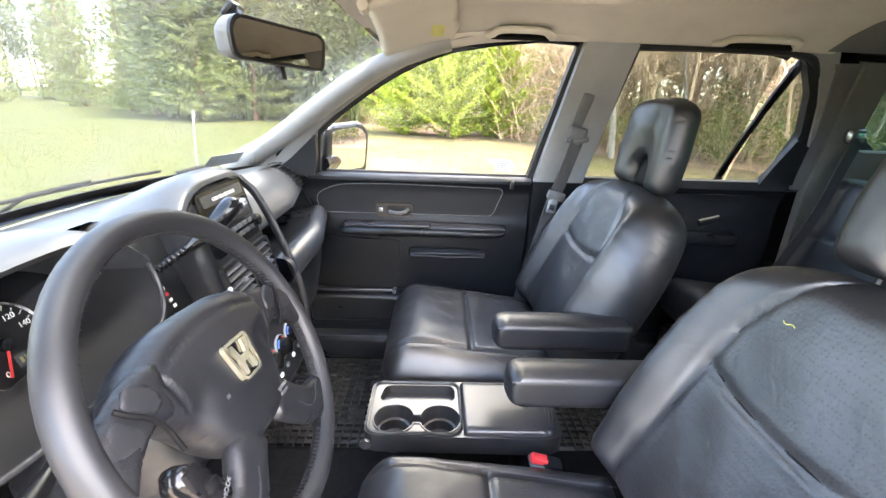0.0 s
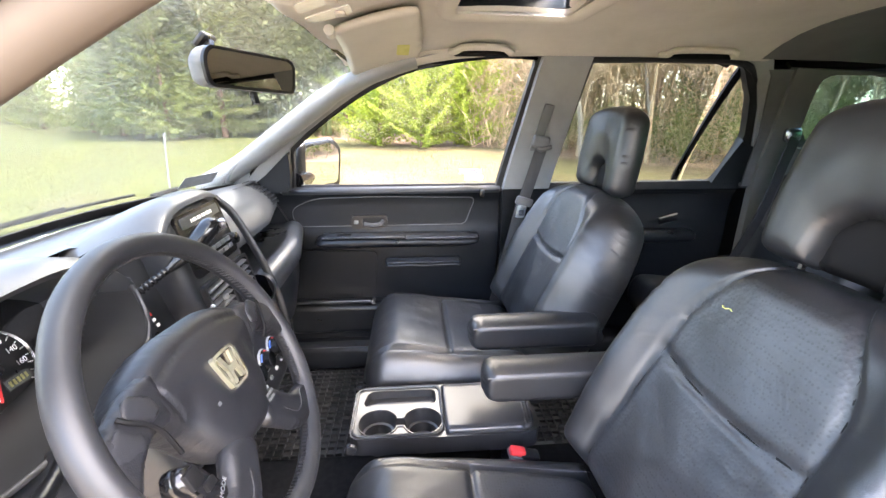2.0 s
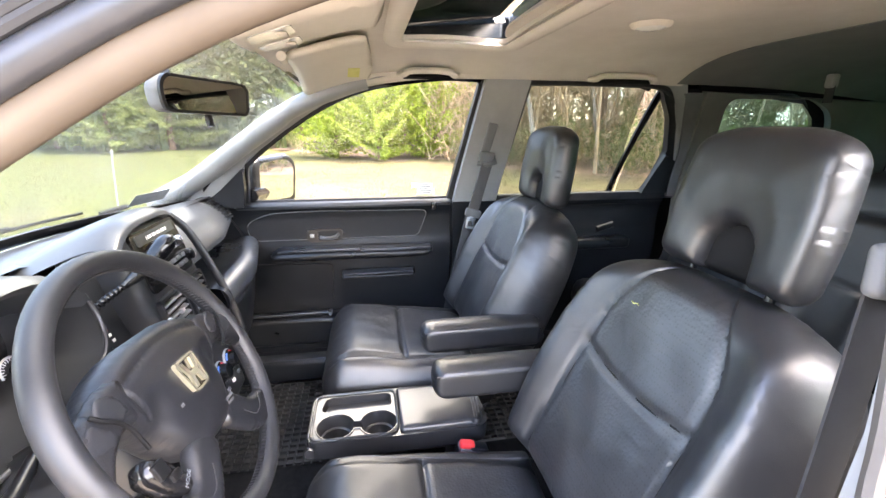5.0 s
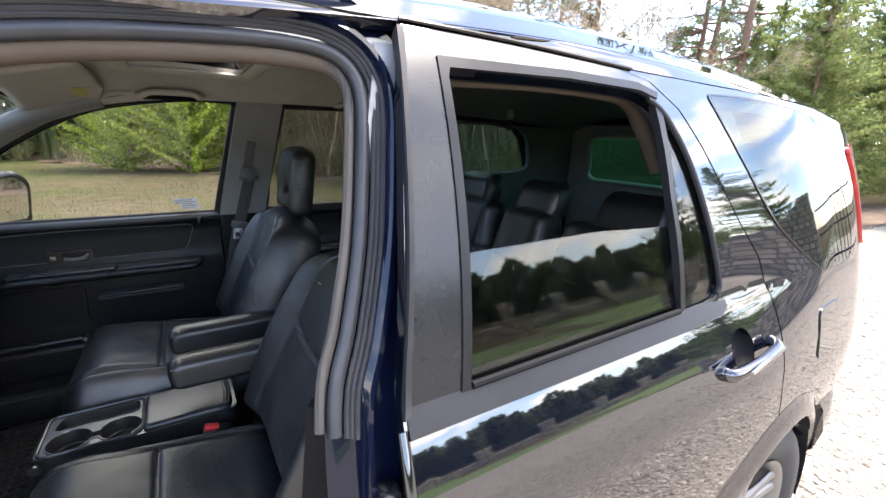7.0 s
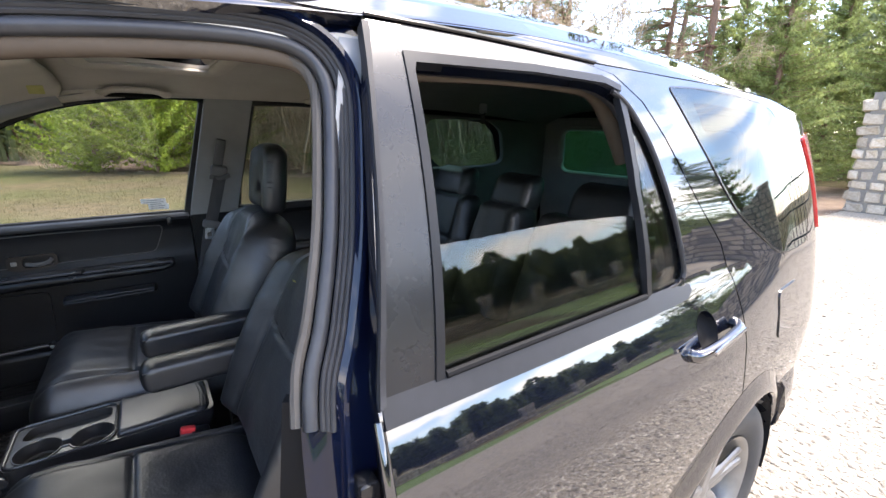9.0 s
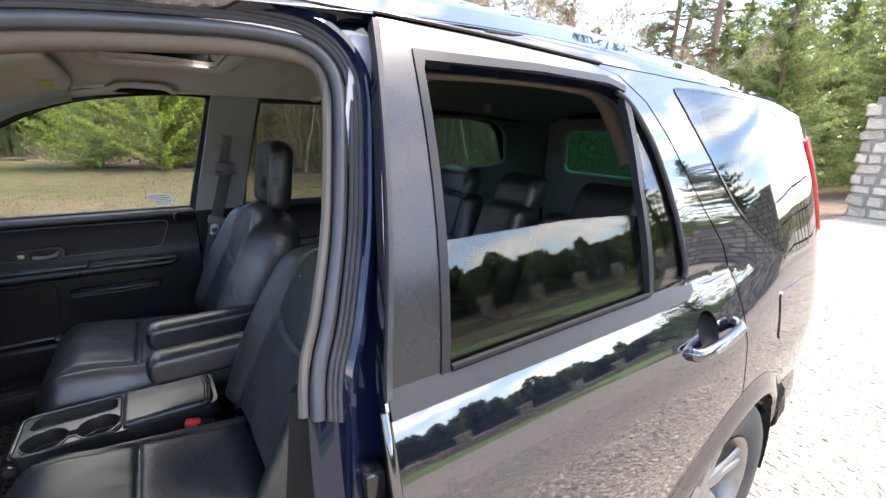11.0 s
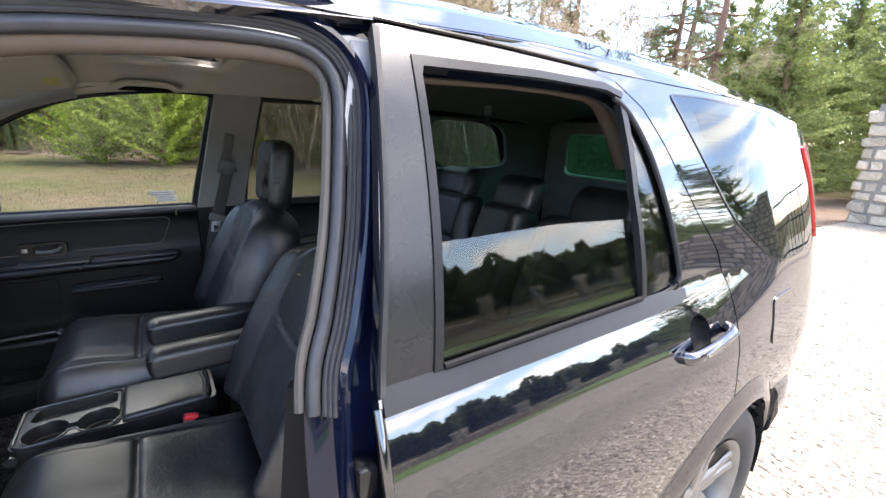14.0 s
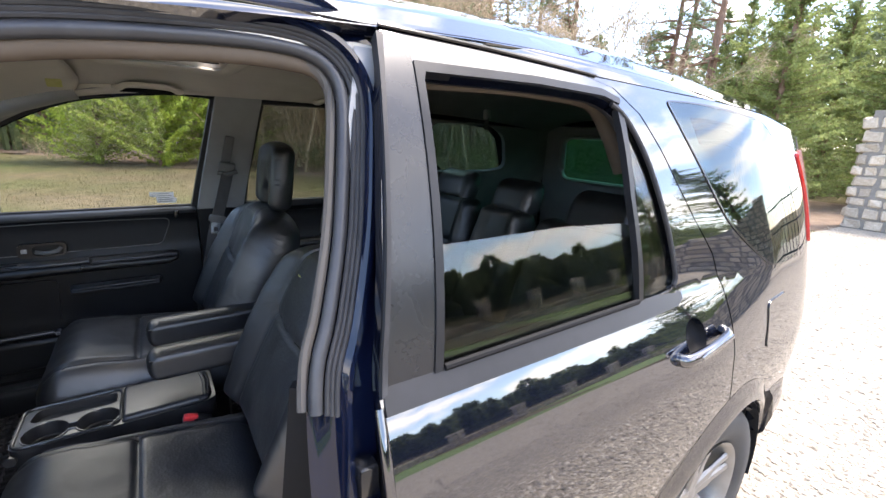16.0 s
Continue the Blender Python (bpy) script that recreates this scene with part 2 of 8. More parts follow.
M_CARPET = surf("dark_carpet", (0.005, 0.005, 0.0056), (0.013, 0.013, 0.0138), 60, 0.95, 1.0, bump=0.6, bump_scale=900, spec=0.05)
M_MAT = surf("rubber_mat", (0.018, 0.018, 0.019), (0.034, 0.034, 0.035), 30, 0.35, 0.5, bump=0.2, bump_scale=500, spec=0.5)
M_BELT = surf("seat_belt_webbing", (0.06, 0.06, 0.063), (0.09, 0.09, 0.094), 40, 0.7, 0.8, bump=0.5, bump_scale=900, stretch=(1, 1, 0.3))
M_RED = surf("red_plastic", (0.62, 0.03, 0.035), (0.7, 0.05, 0.05), 60, 0.35, 0.5)
M_BLUE = surf("blue_print", (0.05, 0.2, 0.7), (0.06, 0.22, 0.75), 60, 0.4)
M_WHITE = surf("white_print", (0.75, 0.75, 0.73), (0.82, 0.82, 0.8), 60, 0.5)
M_YELLOW = surf("yellow_print", (0.75, 0.5, 0.03), (0.82, 0.58, 0.05), 60, 0.5)
M_SILVER = surf("silver_plastic", (0.3, 0.31, 0.32), (0.38, 0.39, 0.4), 30, 0.3, 0.4, metal=0.6)
M_BLACK = surf("gloss_black_plastic", (0.006, 0.006, 0.007), (0.01, 0.01, 0.011), 20, 0.12, 0.2)
M_LIGHTLENS = surf("red_lamp_lens", (0.55, 0.01, 0.01), (0.65, 0.02, 0.02), 20, 0.08, 0.12, coat=1.0)
M_MIRROR = surf("mirror_glass", (0.75, 0.77, 0.78), (0.78, 0.8, 0.8), 3, 0.01, metal=1.0)
M_MIRRORDIM = surf("dimmed_mirror_glass", (0.40, 0.385, 0.35), (0.43, 0.415, 0.38), 3, 0.01, metal=1.0)
M_GLASS = pane("clear_glass", (0.90, 0.915, 0.90), 0.4)
M_WINDSHIELD = pane("windscreen_glass", (0.73, 0.765, 0.755), 0.7, 0.15)
M_TINT = pane("privacy_glass", (0.55, 0.58, 0.56), 1.25)
M_SUNROOF = pane("dark_sunroof_glass", (0.05, 0.07, 0.07), 0.35)
M_TINTSIDE = pane("dark_cargo_glass", (0.32, 0.43, 0.43), 1.0)
M_TINTREAR = pane("green_privacy_glass", (0.14, 0.32, 0.27), 1.0)
GLASS_TOP = 1.240
# Lining at the dim back of the cabin: its shade is in the colour.
M_SHADELINER = surf("shaded_grey_lining", (0.13, 0.132, 0.124), (0.165, 0.167, 0.158), 8, 0.8, 0.9, bump=0.25, bump_scale=900, spec=0.3)
M_GREYDARK = surf("mid_grey_plastic", (0.11, 0.11, 0.112), (0.15, 0.15, 0.15), 9, 0.5, 0.6, bump=0.1, bump_scale=800, spec=0.3)
M_VINYL = surf("door_vinyl", (0.0105, 0.011, 0.0125), (0.017, 0.0177, 0.0196), 6, 0.48, 0.6, bump=0.25, bump_scale=600, kind="edge", spec=0.25)
M_SEALGREY = surf("grey_seal_rubber", (0.022, 0.023, 0.027), (0.034, 0.035, 0.039), 20, 0.30, 0.4, bump=0.05, bump_scale=600, spec=0.4)
M_SILVERDARK = surf("dark_silver_plastic", (0.09, 0.092, 0.096), (0.12, 0.122, 0.126), 20, 0.35, 0.5)
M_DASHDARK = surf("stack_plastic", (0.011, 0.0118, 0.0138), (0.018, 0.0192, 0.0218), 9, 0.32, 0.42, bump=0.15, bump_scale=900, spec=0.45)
M_BLACKSATIN = surf("satin_black_plastic", (0.0045, 0.0045, 0.005), (0.008, 0.008, 0.009), 14, 0.25, 0.36)
M_SCREEN = surf("grey_display", (0.05, 0.055, 0.055), (0.07, 0.075, 0.075), 20, 0.2, 0.25)
M_PERFGREY = surf("textured_grip_rubber", (0.013, 0.0136, 0.0162), (0.021, 0.0218, 0.0255), 9, 0.42, 0.52, bump=0.16, bump_scale=900, kind="cells", spec=0.5)
M_CONSOLE = surf("console_plastic", (0.017, 0.0177, 0.020), (0.026, 0.027, 0.030), 14, 0.34, 0.44, bump=0.10, bump_scale=1100, coat=0.35, coat_rough=0.2, spec=0.35)
M_CONSOLEDARK = surf("console_black_plastic", (0.012, 0.0125, 0.014), (0.018, 0.0187, 0.0205), 14, 0.30, 0.4, bump=0.08, bump_scale=1100, coat=0.5, coat_rough=0.16, spec=0.45)
M_YELLOWDULL = surf("dull_yellow", (0.5, 0.48, 0.12), (0.6, 0.56, 0.2), 60, 0.6)
M_LENS = surf("clear_lamp_lens", (0.6, 0.6, 0.58), (0.7, 0.7, 0.66), 60, 0.1, 0.2)
M_BELTDARK = surf("dark_belt_webbing", (0.02, 0.02, 0.022), (0.035, 0.035, 0.037), 40, 0.7, 0.8, bump=0.5, bump_scale=900)
M_CHROMEDARK = surf("dull_chrome", (0.4, 0.42, 0.42), (0.5, 0.5, 0.5), 20, 0.2, 0.3, metal=0.9)
M_SLATE = surf("slate_sticker", (0.16, 0.18, 0.20), (0.22, 0.24, 0.26), 60, 0.5)
M_DIGIT = surf("olive_display", (0.16, 0.15, 0.05), (0.2, 0.19, 0.07), 60, 0.4)
M_MATTE = surf("matt_black_plastic", (0.0045, 0.0045, 0.005), (0.008, 0.008, 0.009), 14, 0.6, 0.7, bump=0.15, bump_scale=700, spec=0.15)
M_PAPER = leafy("label_paper", (0.70, 0.72, 0.72), (0.8, 0.8, 0.8), 60, 0.7, 0.5)
M_HUB = surf("hub_plastic", (0.009, 0.0095, 0.0117), (0.015, 0.0157, 0.0188), 12, 0.36, 0.46, bump=0.30, bump_scale=480, kind="edge", spec=0.5, fold=0.05, fold_scale=60)
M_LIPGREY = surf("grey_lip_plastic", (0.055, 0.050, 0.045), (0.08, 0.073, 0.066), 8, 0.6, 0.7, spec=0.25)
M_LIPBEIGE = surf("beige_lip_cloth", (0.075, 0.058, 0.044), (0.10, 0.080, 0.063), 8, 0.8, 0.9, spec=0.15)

# ---- building tools ----
def finish(name, me, material, parent=None, label=""):
    for m in material if isinstance(material, (list, tuple)) else [material]:
        me.materials.append(m)
    ob = new(name, me)
    if parent is not None:
        ob.parent = parent
        if parent.parent is None:
            ob.matrix_parent_inverse = Matrix.Translation(-parent.location)
    if label:
        ob["label"] = label
    return ob


def part(name, bm, material, parent=None, label="", smooth=True, angle=40):
    """One mesh object from a bmesh, in world coordinates, under a thing or a part."""
    me = bpy.data.meshes.new(name)
    bmesh.ops.recalc_face_normals(bm, faces=bm.faces)
    if smooth:
        for f in bm.faces:
            f.smooth = True
        for e in bm.edges:
            if len(e.link_faces) == 2 and e.calc_face_angle(0) > radians(angle):
                e.smooth = False
    bm.to_mesh(me)
    bm.free()
    return finish(name, me, material, parent, label)


def thing(name, at, label, category, group="", kind=""):
    ob = new(name)
    ob.location = at
    ob.empty_display_size = 0.05
    return tagged(ob, label, category, group, kind)


def rounded(pts, r, n=5):
    """A closed outline with its corners rounded; r: one radius or one for each corner."""
    out = []
    k = len(pts)
    for i, p in enumerate(pts):
        p = Vector(p)
        a, b = Vector(pts[i - 1]) - p, Vector(pts[(i + 1) % k]) - p
        rad = r[i] if isinstance(r, (list, tuple)) else r
        d = min(rad, a.length * 0.49, b.length * 0.49)
        if d < 1e-5:
            out.append(tuple(p))
            continue
        p0, p1 = p + a.normalized() * d, p + b.normalized() * d
        for j in range(n + 1):
            t = j / n
            out.append(tuple(p0 * (1 - t) ** 2 + p * 2 * t * (1 - t) + p1 * t * t))
    return out


def glide(pts, n=6, closed=False):
    """A smooth line through points."""
    pts = [Vector(p) for p in pts]
    out = []
    k = len(pts)
    for i in range(k if closed else k - 1):
        p0 = pts[i - 1] if closed or i > 0 else pts[0] * 2 - pts[1]
        p1, p2 = pts[i], pts[(i + 1) % k]
        p3 = pts[(i + 2) % k] if closed or i + 2 < k else pts[-1] * 2 - pts[-2]
        for j in range(n):
            t = j / n
            out.append(0.5 * ((2 * p1) + (p2 - p0) * t + (2 * p0 - 5 * p1 + 4 * p2 - p3) * t * t + (3 * p1 - p0 - 3 * p2 + p3) * t ** 3))
    if not closed:
        out.append(pts[-1])
    return [tuple(p) for p in out]


def curve_through(xs, ys):
    """A smooth function through knots, flat beyond them."""
    xs, ys = np.array(xs, float), np.array(ys, float)
    d = np.diff(ys) / np.diff(xs)
    m = np.concatenate([[d[0]], np.where(d[:-1] * d[1:] > 0, 2 * d[:-1] * d[1:] / (d[:-1] + d[1:] + 1e-12), 0), [d[-1]]])

    def f(x):
        i = int(np.clip(np.searchsorted(xs, x) - 1, 0, len(xs) - 2))
        h = xs[i + 1] - xs[i]
        t = (x - xs[i]) / h
        if t < 0:
            return ys[0] + m[0] * (x - xs[0])
        if t > 1:
            return ys[-1] + m[-1] * (x - xs[-1])
        return float((1 + 2 * t) * (1 - t) ** 2 * ys[i] + t * (1 - t) ** 2 * h * m[i] + t * t * (3 - 2 * t) * ys[i + 1] + t * t * (t - 1) * h * m[i + 1])
    return f


def flat_grid(loops, cell):
    """A flat region with holes, cut into a fine grid: points (u, v), faces, and the rim's vertex pairs."""
    bm = bmesh.new()
    for loop in loops:
        vs = [bm.verts.new((p[0], p[1], 0)) for p in loop]
        for i in range(len(vs)):
            bm.edges.new((vs[i - 1], vs[i]))
    bmesh.ops.triangle_fill(bm, use_beauty=True, use_dissolve=False, edges=bm.edges[:], normal=(0, 0, 1))
    us = [p[0] for p in loops[0]]
    vs_ = [p[1] for p in loops[0]]
    for lo, hi, axis in ((min(us), max(us), 0), (min(vs_), max(vs_), 1)):
        n = max(1, int((hi - lo) / cell))
        for i in range(1, n):
            c = [0, 0, 0]
            nn = [0, 0, 0]
            c[axis], nn[axis] = lo + (hi - lo) * i / n, 1
            bmesh.ops.bisect_plane(bm, geom=bm.verts[:] + bm.edges[:] + bm.faces[:], plane_co=c, plane_no=nn, dist=1e-6)
    bm.verts.index_update()
    pts = [(v.co.x, v.co.y) for v in bm.verts]
    faces, rim = [], []
    for f in bm.faces:
        vs = [v.index for v in f.verts]
        if f.normal.z < 0:
            vs.reverse()
        faces.append(vs)
    for e in bm.edges:
        if len(e.link_faces) == 1:
            rim.append((e.verts[0].index, e.verts[1].index))
    bm.free()
    return pts, faces, rim


def sheet(name, loops, place, depth, material, parent=None, label="", cell=0.06, closed=True, flip=False):
    """A curved panel with thickness. loops: outline and holes in (u, v); place(u, v) -> point; depth: metres back from its face."""
    pts, faces, rim = flat_grid(loops, cell)
    P = [Vector(place(*p)) for p in pts]
    e = 1e-3
    N = []
    for (u, v), p in zip(pts, P):
        du = Vector(place(u + e, v)) - Vector(place(u - e, v))
        dv = Vector(place(u, v + e)) - Vector(place(u, v - e))
        N.append(du.cross(dv).normalized() * (-1 if flip else 1))
    if flip:
        faces = [list(reversed(f)) for f in faces]
    k = len(P)
    verts = P + [p - n * depth for p, n in zip(P, N)]
    fs = [list(f) for f in faces]
    nor = [N[i] for f in faces for i in f]
    if closed:
        for f in faces:
            fs.append([i + k for i in reversed(f)])
            nor += [-N[i] for i in reversed(f)]
    inside = {}
    for f in faces:
        for i in range(len(f)):
            inside[(f[i], f[(i + 1) % len(f)])] = True
    for a, b in rim:
        if (a, b) in inside:
            a, b = b, a
        q = [a, b, b + k, a + k]
        n = (verts[q[1]] - verts[q[0]]).cross(verts[q[3]] - verts[q[0]])
        n = n.normalized() if n.length > 1e-12 else Vector((0, 0, 1))
        fs.append(q)
        nor += [n] * 4
    me = bpy.data.meshes.new(name)
    me.from_pydata([tuple(v) for v in verts], [], fs)
    for p in me.polygons:
        p.use_smooth = True
    me.normals_split_custom_set([tuple(n) for n in nor])
    return finish(name, me, material, parent, label)


def pillow(name, outline, front, back, place, material, parent=None, label="", cell=0.012, pick=None, holes=()):
    """A soft body: front and back(u, v, d) give its height over the (u, v) plane, d being the distance from the outline."""
    pts, faces, rim = flat_grid([outline, *holes], cell)
    P = np.array(pts)
    D = np.full(len(P), 9.0)
    for loop in (outline, *holes):
        A = np.array([p[:2] for p in loop])
        B = np.roll(A, -1, 0)
        for a, b in zip(A, B):
            ab = b - a
            t = np.clip(((P - a) @ ab) / max(ab @ ab, 1e-12), 0, 1)
            D = np.minimum(D, np.linalg.norm(P - a - t[:, None] * ab, axis=1))
    edge = {i for r in rim for i in r}
    k = len(P)
    verts = [tuple(place(u, v, front(u, v, d))) for (u, v), d in zip(pts, D)]
    other, idx = [], {}
    for i, ((u, v), d) in enumerate(zip(pts, D)):
        if i in edge:
            idx[i] = i
        else:
            idx[i] = k + len(other)
            other.append(tuple(place(u, v, -back(u, v, d))))
    fs = [list(f) for f in faces] + [[idx[i] for i in reversed(f)] for f in faces]
    me = bpy.data.meshes.new(name)
    me.from_pydata(verts + other, [], fs)
    for p in me.polygons:
        p.use_smooth = True
    if pick is not None:
        for j, f in enumerate(faces):
            u = sum(pts[i][0] for i in f) / len(f)
            v = sum(pts[i][1] for i in f) / len(f)
            me.polygons[j].material_index = pick(u, v)
    me.update()
    bm = bmesh.new()
    bm.from_mesh(me)
    bmesh.ops.recalc_face_normals(bm, faces=bm.faces)
    bm.to_mesh(me)
    bm.free()
    return finish(name, me, material, parent, label)


def dome(height, r):
    """Height over the distance from the edge: a rounded edge of radius r."""
    return lambda u, v, d: height * math.sqrt(max(0.0, 1 - (1 - min(d / r, 1)) ** 2))


def bar(bm, pts, r, seg=8, caps=True, flat=1.0, up=(0, 0, 1)):
    """A tube along points; r: one radius or one for each point; flat: its height over its width."""
    pts = [Vector(p) for p in pts]
    rings = []
    for i, p in enumerate(pts):
        t = (pts[min(i + 1, len(pts) - 1)] - pts[max(i - 1, 0)]).normalized()
        a = t.cross(Vector(up))
        if a.length < 1e-4:
            a = t.cross(Vector((1, 0, 0)))
        a.normalize()
        b = t.cross(a).normalized()
        rad = r[i] if isinstance(r, (list, tuple)) else r
        rings.append([bm.verts.new(p + a * (rad * math.cos(2 * math.pi * j / seg)) + b * (rad * flat * math.sin(2 * math.pi * j / seg))) for j in range(seg)])
    for r0, r1 in zip(rings, rings[1:]):
        for j in range(seg):
            bm.faces.new((r0[j - 1], r0[j], r1[j], r1[j - 1]))
    if caps:
        bm.faces.new(rings[0])
        bm.faces.new(list(reversed(rings[-1])))
    return bm


def box(bm, size, m, bevel=0.004, seg=2, taper=1.0):
    """A bevelled box of that size at the pose m."""
    got = bmesh.ops.create_cube(bm, size=1.0)["verts"]
    for v in got:
        t = taper if v.co.z > 0 else 1.0
        v.co = Vector((v.co.x * size[0] * t, v.co.y * size[1] * t, v.co.z * size[2]))
    if bevel:
        es = list({e for v in got for e in v.link_edges})
        made = bmesh.ops.bevel(bm, geom=es, offset=min(bevel, min(size) * 0.45), segments=seg, profile=0.5, affect="EDGES")
        got = list({v for f in made["faces"] for v in f.verts} | {v for v in got if v.is_valid})
    bmesh.ops.transform(bm, matrix=m, verts=got)
    return bm


def lathe(bm, profile, m, seg=32, cap=True):
    """Turned body: profile of (radius, height) about the pose's z."""
    rings = [[bm.verts.new(m @ Vector((r * math.cos(2 * math.pi * j / seg), r * math.sin(2 * math.pi * j / seg), h))) for j in range(seg)] for r, h in profile]
    for r0, r1 in zip(rings, rings[1:]):
        for j in range(seg):
            bm.faces.new((r0[j - 1], r0[j], r1[j], r1[j - 1]))
    if cap:
        for r in (rings[0], rings[-1]):
            bm.faces.new(r)
    return bm


def ribbon(bm, pts, across, width, thick=0.0015):
    """A flat strap along points, across gives its width's direction."""
    pts = [Vector(p) for p in pts]
    rows = []
    for i, p in enumerate(pts):
        t = (pts[min(i + 1, len(pts) - 1)] - pts[max(i - 1, 0)]).normalized()
        a = Vector(across)
        a = (a - t * a.dot(t)).normalized() * width / 2
        n = t.cross(a).normalized() * thick
        rows.append([bm.verts.new(p + q) for q in (a + n, -a + n, -a - n, a - n)])
    for r0, r1 in zip(rows, rows[1:]):
        for j in range(4):
            bm.faces.new((r0[j - 1], r0[j], r1[j], r1[j - 1]))
    bm.faces.new(rows[0])
    bm.faces.new(list(reversed(rows[-1])))
    return bm


def tube_part(name, pts, r, material, parent=None, label="", seg=8, flat=1.0, up=(0, 0, 1)):
    return part(name, bar(bmesh.new(), pts, r, seg, True, flat, up), material, parent, label)


def box_part(name, size, m, material, parent=None, label="", bevel=0.004, seg=2, taper=1.0):
    return part(name, box(bmesh.new(), size, m, bevel, seg, taper), material, parent, label)

# ---- outdoors: materials ----
M_SPRUCE = leafy("spruce_needles", (0.14, 0.19, 0.065), (0.34, 0.38, 0.14), trans=0.6)
M_PINE = leafy("pine_needles", (0.095, 0.13, 0.065), (0.23, 0.26, 0.125), trans=0.5)
M_LARCH = leafy("young_larch_needles", (0.150, 0.215, 0.026), (0.335, 0.415, 0.062), 2.0, trans=0.45)
M_SHRUB = leafy("shrub_leaves", (0.07, 0.10, 0.03), (0.17, 0.19, 0.06))
M_DRYTWIG = surf("bare_twigs", (0.26, 0.19, 0.115), (0.44, 0.33, 0.21), 3, 0.85, by_island=0.3)
M_BARK = surf("pine_bark", (0.13, 0.075, 0.05), (0.25, 0.15, 0.10), 9, 0.9, 0.95, bump=0.8, bump_scale=30, kind="edge", stretch=(1, 1, 0.4))
M_BIRCH = surf("birch_bark", (0.15, 0.13, 0.105), (0.30, 0.27, 0.225), 4, 0.8, 0.9, bump=0.3, bump_scale=40, stretch=(1, 1, 3))
M_GRAVEL = surf("crushed_stone", (0.24, 0.202, 0.152), (0.37, 0.322, 0.255), 55, 0.9, 0.95, bump=0.6, bump_scale=60, kind="cells", detail=8)
M_STONES = surf("loose_stones", (0.265, 0.225, 0.172), (0.44, 0.39, 0.318), 25, 0.85, 0.95, by_island=0.45, bump=0.3, bump_scale=120)
M_WALLSTONE = surf("fieldstone", (0.36, 0.295, 0.215), (0.54, 0.455, 0.35), 6, 0.85, 0.95, by_object=0.25, bump=0.6, bump_scale=35)
M_MORTAR = surf("mortar", (0.17, 0.155, 0.135), (0.24, 0.22, 0.19), 20, 0.95, bump=0.5, bump_scale=90)
M_IRON = surf("black_iron", (0.010, 0.010, 0.011), (0.02, 0.02, 0.021), 15, 0.4, 0.55)
M_BLADE = leafy("grass_blades", (0.085, 0.09, 0.035), (0.20, 0.165, 0.088), 0.8, 0.8, 0.3)
M_LAWNBLADE = leafy("lawn_blades", (0.06, 0.12, 0.02), (0.14, 0.22, 0.05), 0.8, 0.8, 0.3)
M_DIRT = surf("forest_litter", (0.10, 0.065, 0.042), (0.19, 0.13, 0.085), 3, 0.95, bump=0.8, bump_scale=25, detail=9)


def field_material():
    """Dry spring grass on sandy soil, greener in patches."""
    m, n, l, p = nodes_of("dry_grass_field")
    tc = n.new("ShaderNodeTexCoord")
    big, fine = n.new("ShaderNodeTexNoise"), n.new("ShaderNodeTexNoise")
    big.inputs["Scale"].default_value, big.inputs["Detail"].default_value = 0.34, 6
    fine.inputs["Scale"].default_value, fine.inputs["Detail"].default_value = 3.4, 11
    fine.inputs["Roughness"].default_value = 0.75
    sx = n.new("ShaderNodeSeparateXYZ")
    l.new(tc.outputs["Object"], sx.inputs[0])
    for q in (big, fine):
        l.new(tc.outputs["Object"], q.inputs["Vector"])
    gx = n.new("ShaderNodeMapRange")
    gx.inputs["From Min"].default_value, gx.inputs["From Max"].default_value = -1.0, -7.0
    gx.inputs["To Min"].default_value, gx.inputs["To Max"].default_value = 0.0, 0.40
    l.new(sx.outputs["X"], gx.inputs["Value"])
    ad = n.new("ShaderNodeMath")
    l.new(big.outputs["Fac"], ad.inputs[0])
    l.new(gx.outputs[0], ad.inputs[1])
    mr = n.new("ShaderNodeMapRange")
    mr.inputs["From Min"].default_value, mr.inputs["From Max"].default_value = 0.42, 0.78
    l.new(ad.outputs[0], mr.inputs["Value"])
    dry, green, mix = n.new("ShaderNodeMix"), n.new("ShaderNodeMix"), n.new("ShaderNodeMix")
    for q in (dry, green, mix):
        q.data_type = "RGBA"
    dry.inputs["A"].default_value, dry.inputs["B"].default_value = (0.062, 0.046, 0.025, 1), (0.160, 0.126, 0.073, 1)
    green.inputs["A"].default_value, green.inputs["B"].default_value = (0.039, 0.049, 0.014, 1), (0.100, 0.108, 0.039, 1)
    fr = n.new("ShaderNodeMapRange")
    fr.inputs["From Min"].default_value, fr.inputs["From Max"].default_value = 0.3, 0.7
    l.new(fine.outputs["Fac"], fr.inputs["Value"])
    l.new(fr.outputs[0], dry.inputs["Factor"])
    l.new(fr.outputs[0], green.inputs["Factor"])
    l.new(mr.outputs[0], mix.inputs["Factor"])
    l.new(dry.outputs["Result"], mix.inputs["A"])
    l.new(green.outputs["Result"], mix.inputs["B"])
    l.new(mix.outputs["Result"], p.inputs["Base Color"])
    p.inputs["Roughness"].default_value = 0.95
    p.inputs["Specular IOR Level"].default_value = 0.15
    bp = n.new("ShaderNodeBump")
    bp.inputs["Strength"].default_value, bp.inputs["Distance"].default_value = 0.8, 0.08
    l.new(fine.outputs["Fac"], bp.inputs["Height"])
    l.new(bp.outputs[0], p.inputs["Normal"])
    return m


M_FIELD = field_material()
M_LAWN = surf("green_lawn", (0.08, 0.13, 0.03), (0.17, 0.23, 0.06), 2.5, 0.95, bump=0.8, bump_scale=60, detail=9)

# ---- outdoors: ground ----
GROUND = -0.065
before = set(bpy.data.objects)
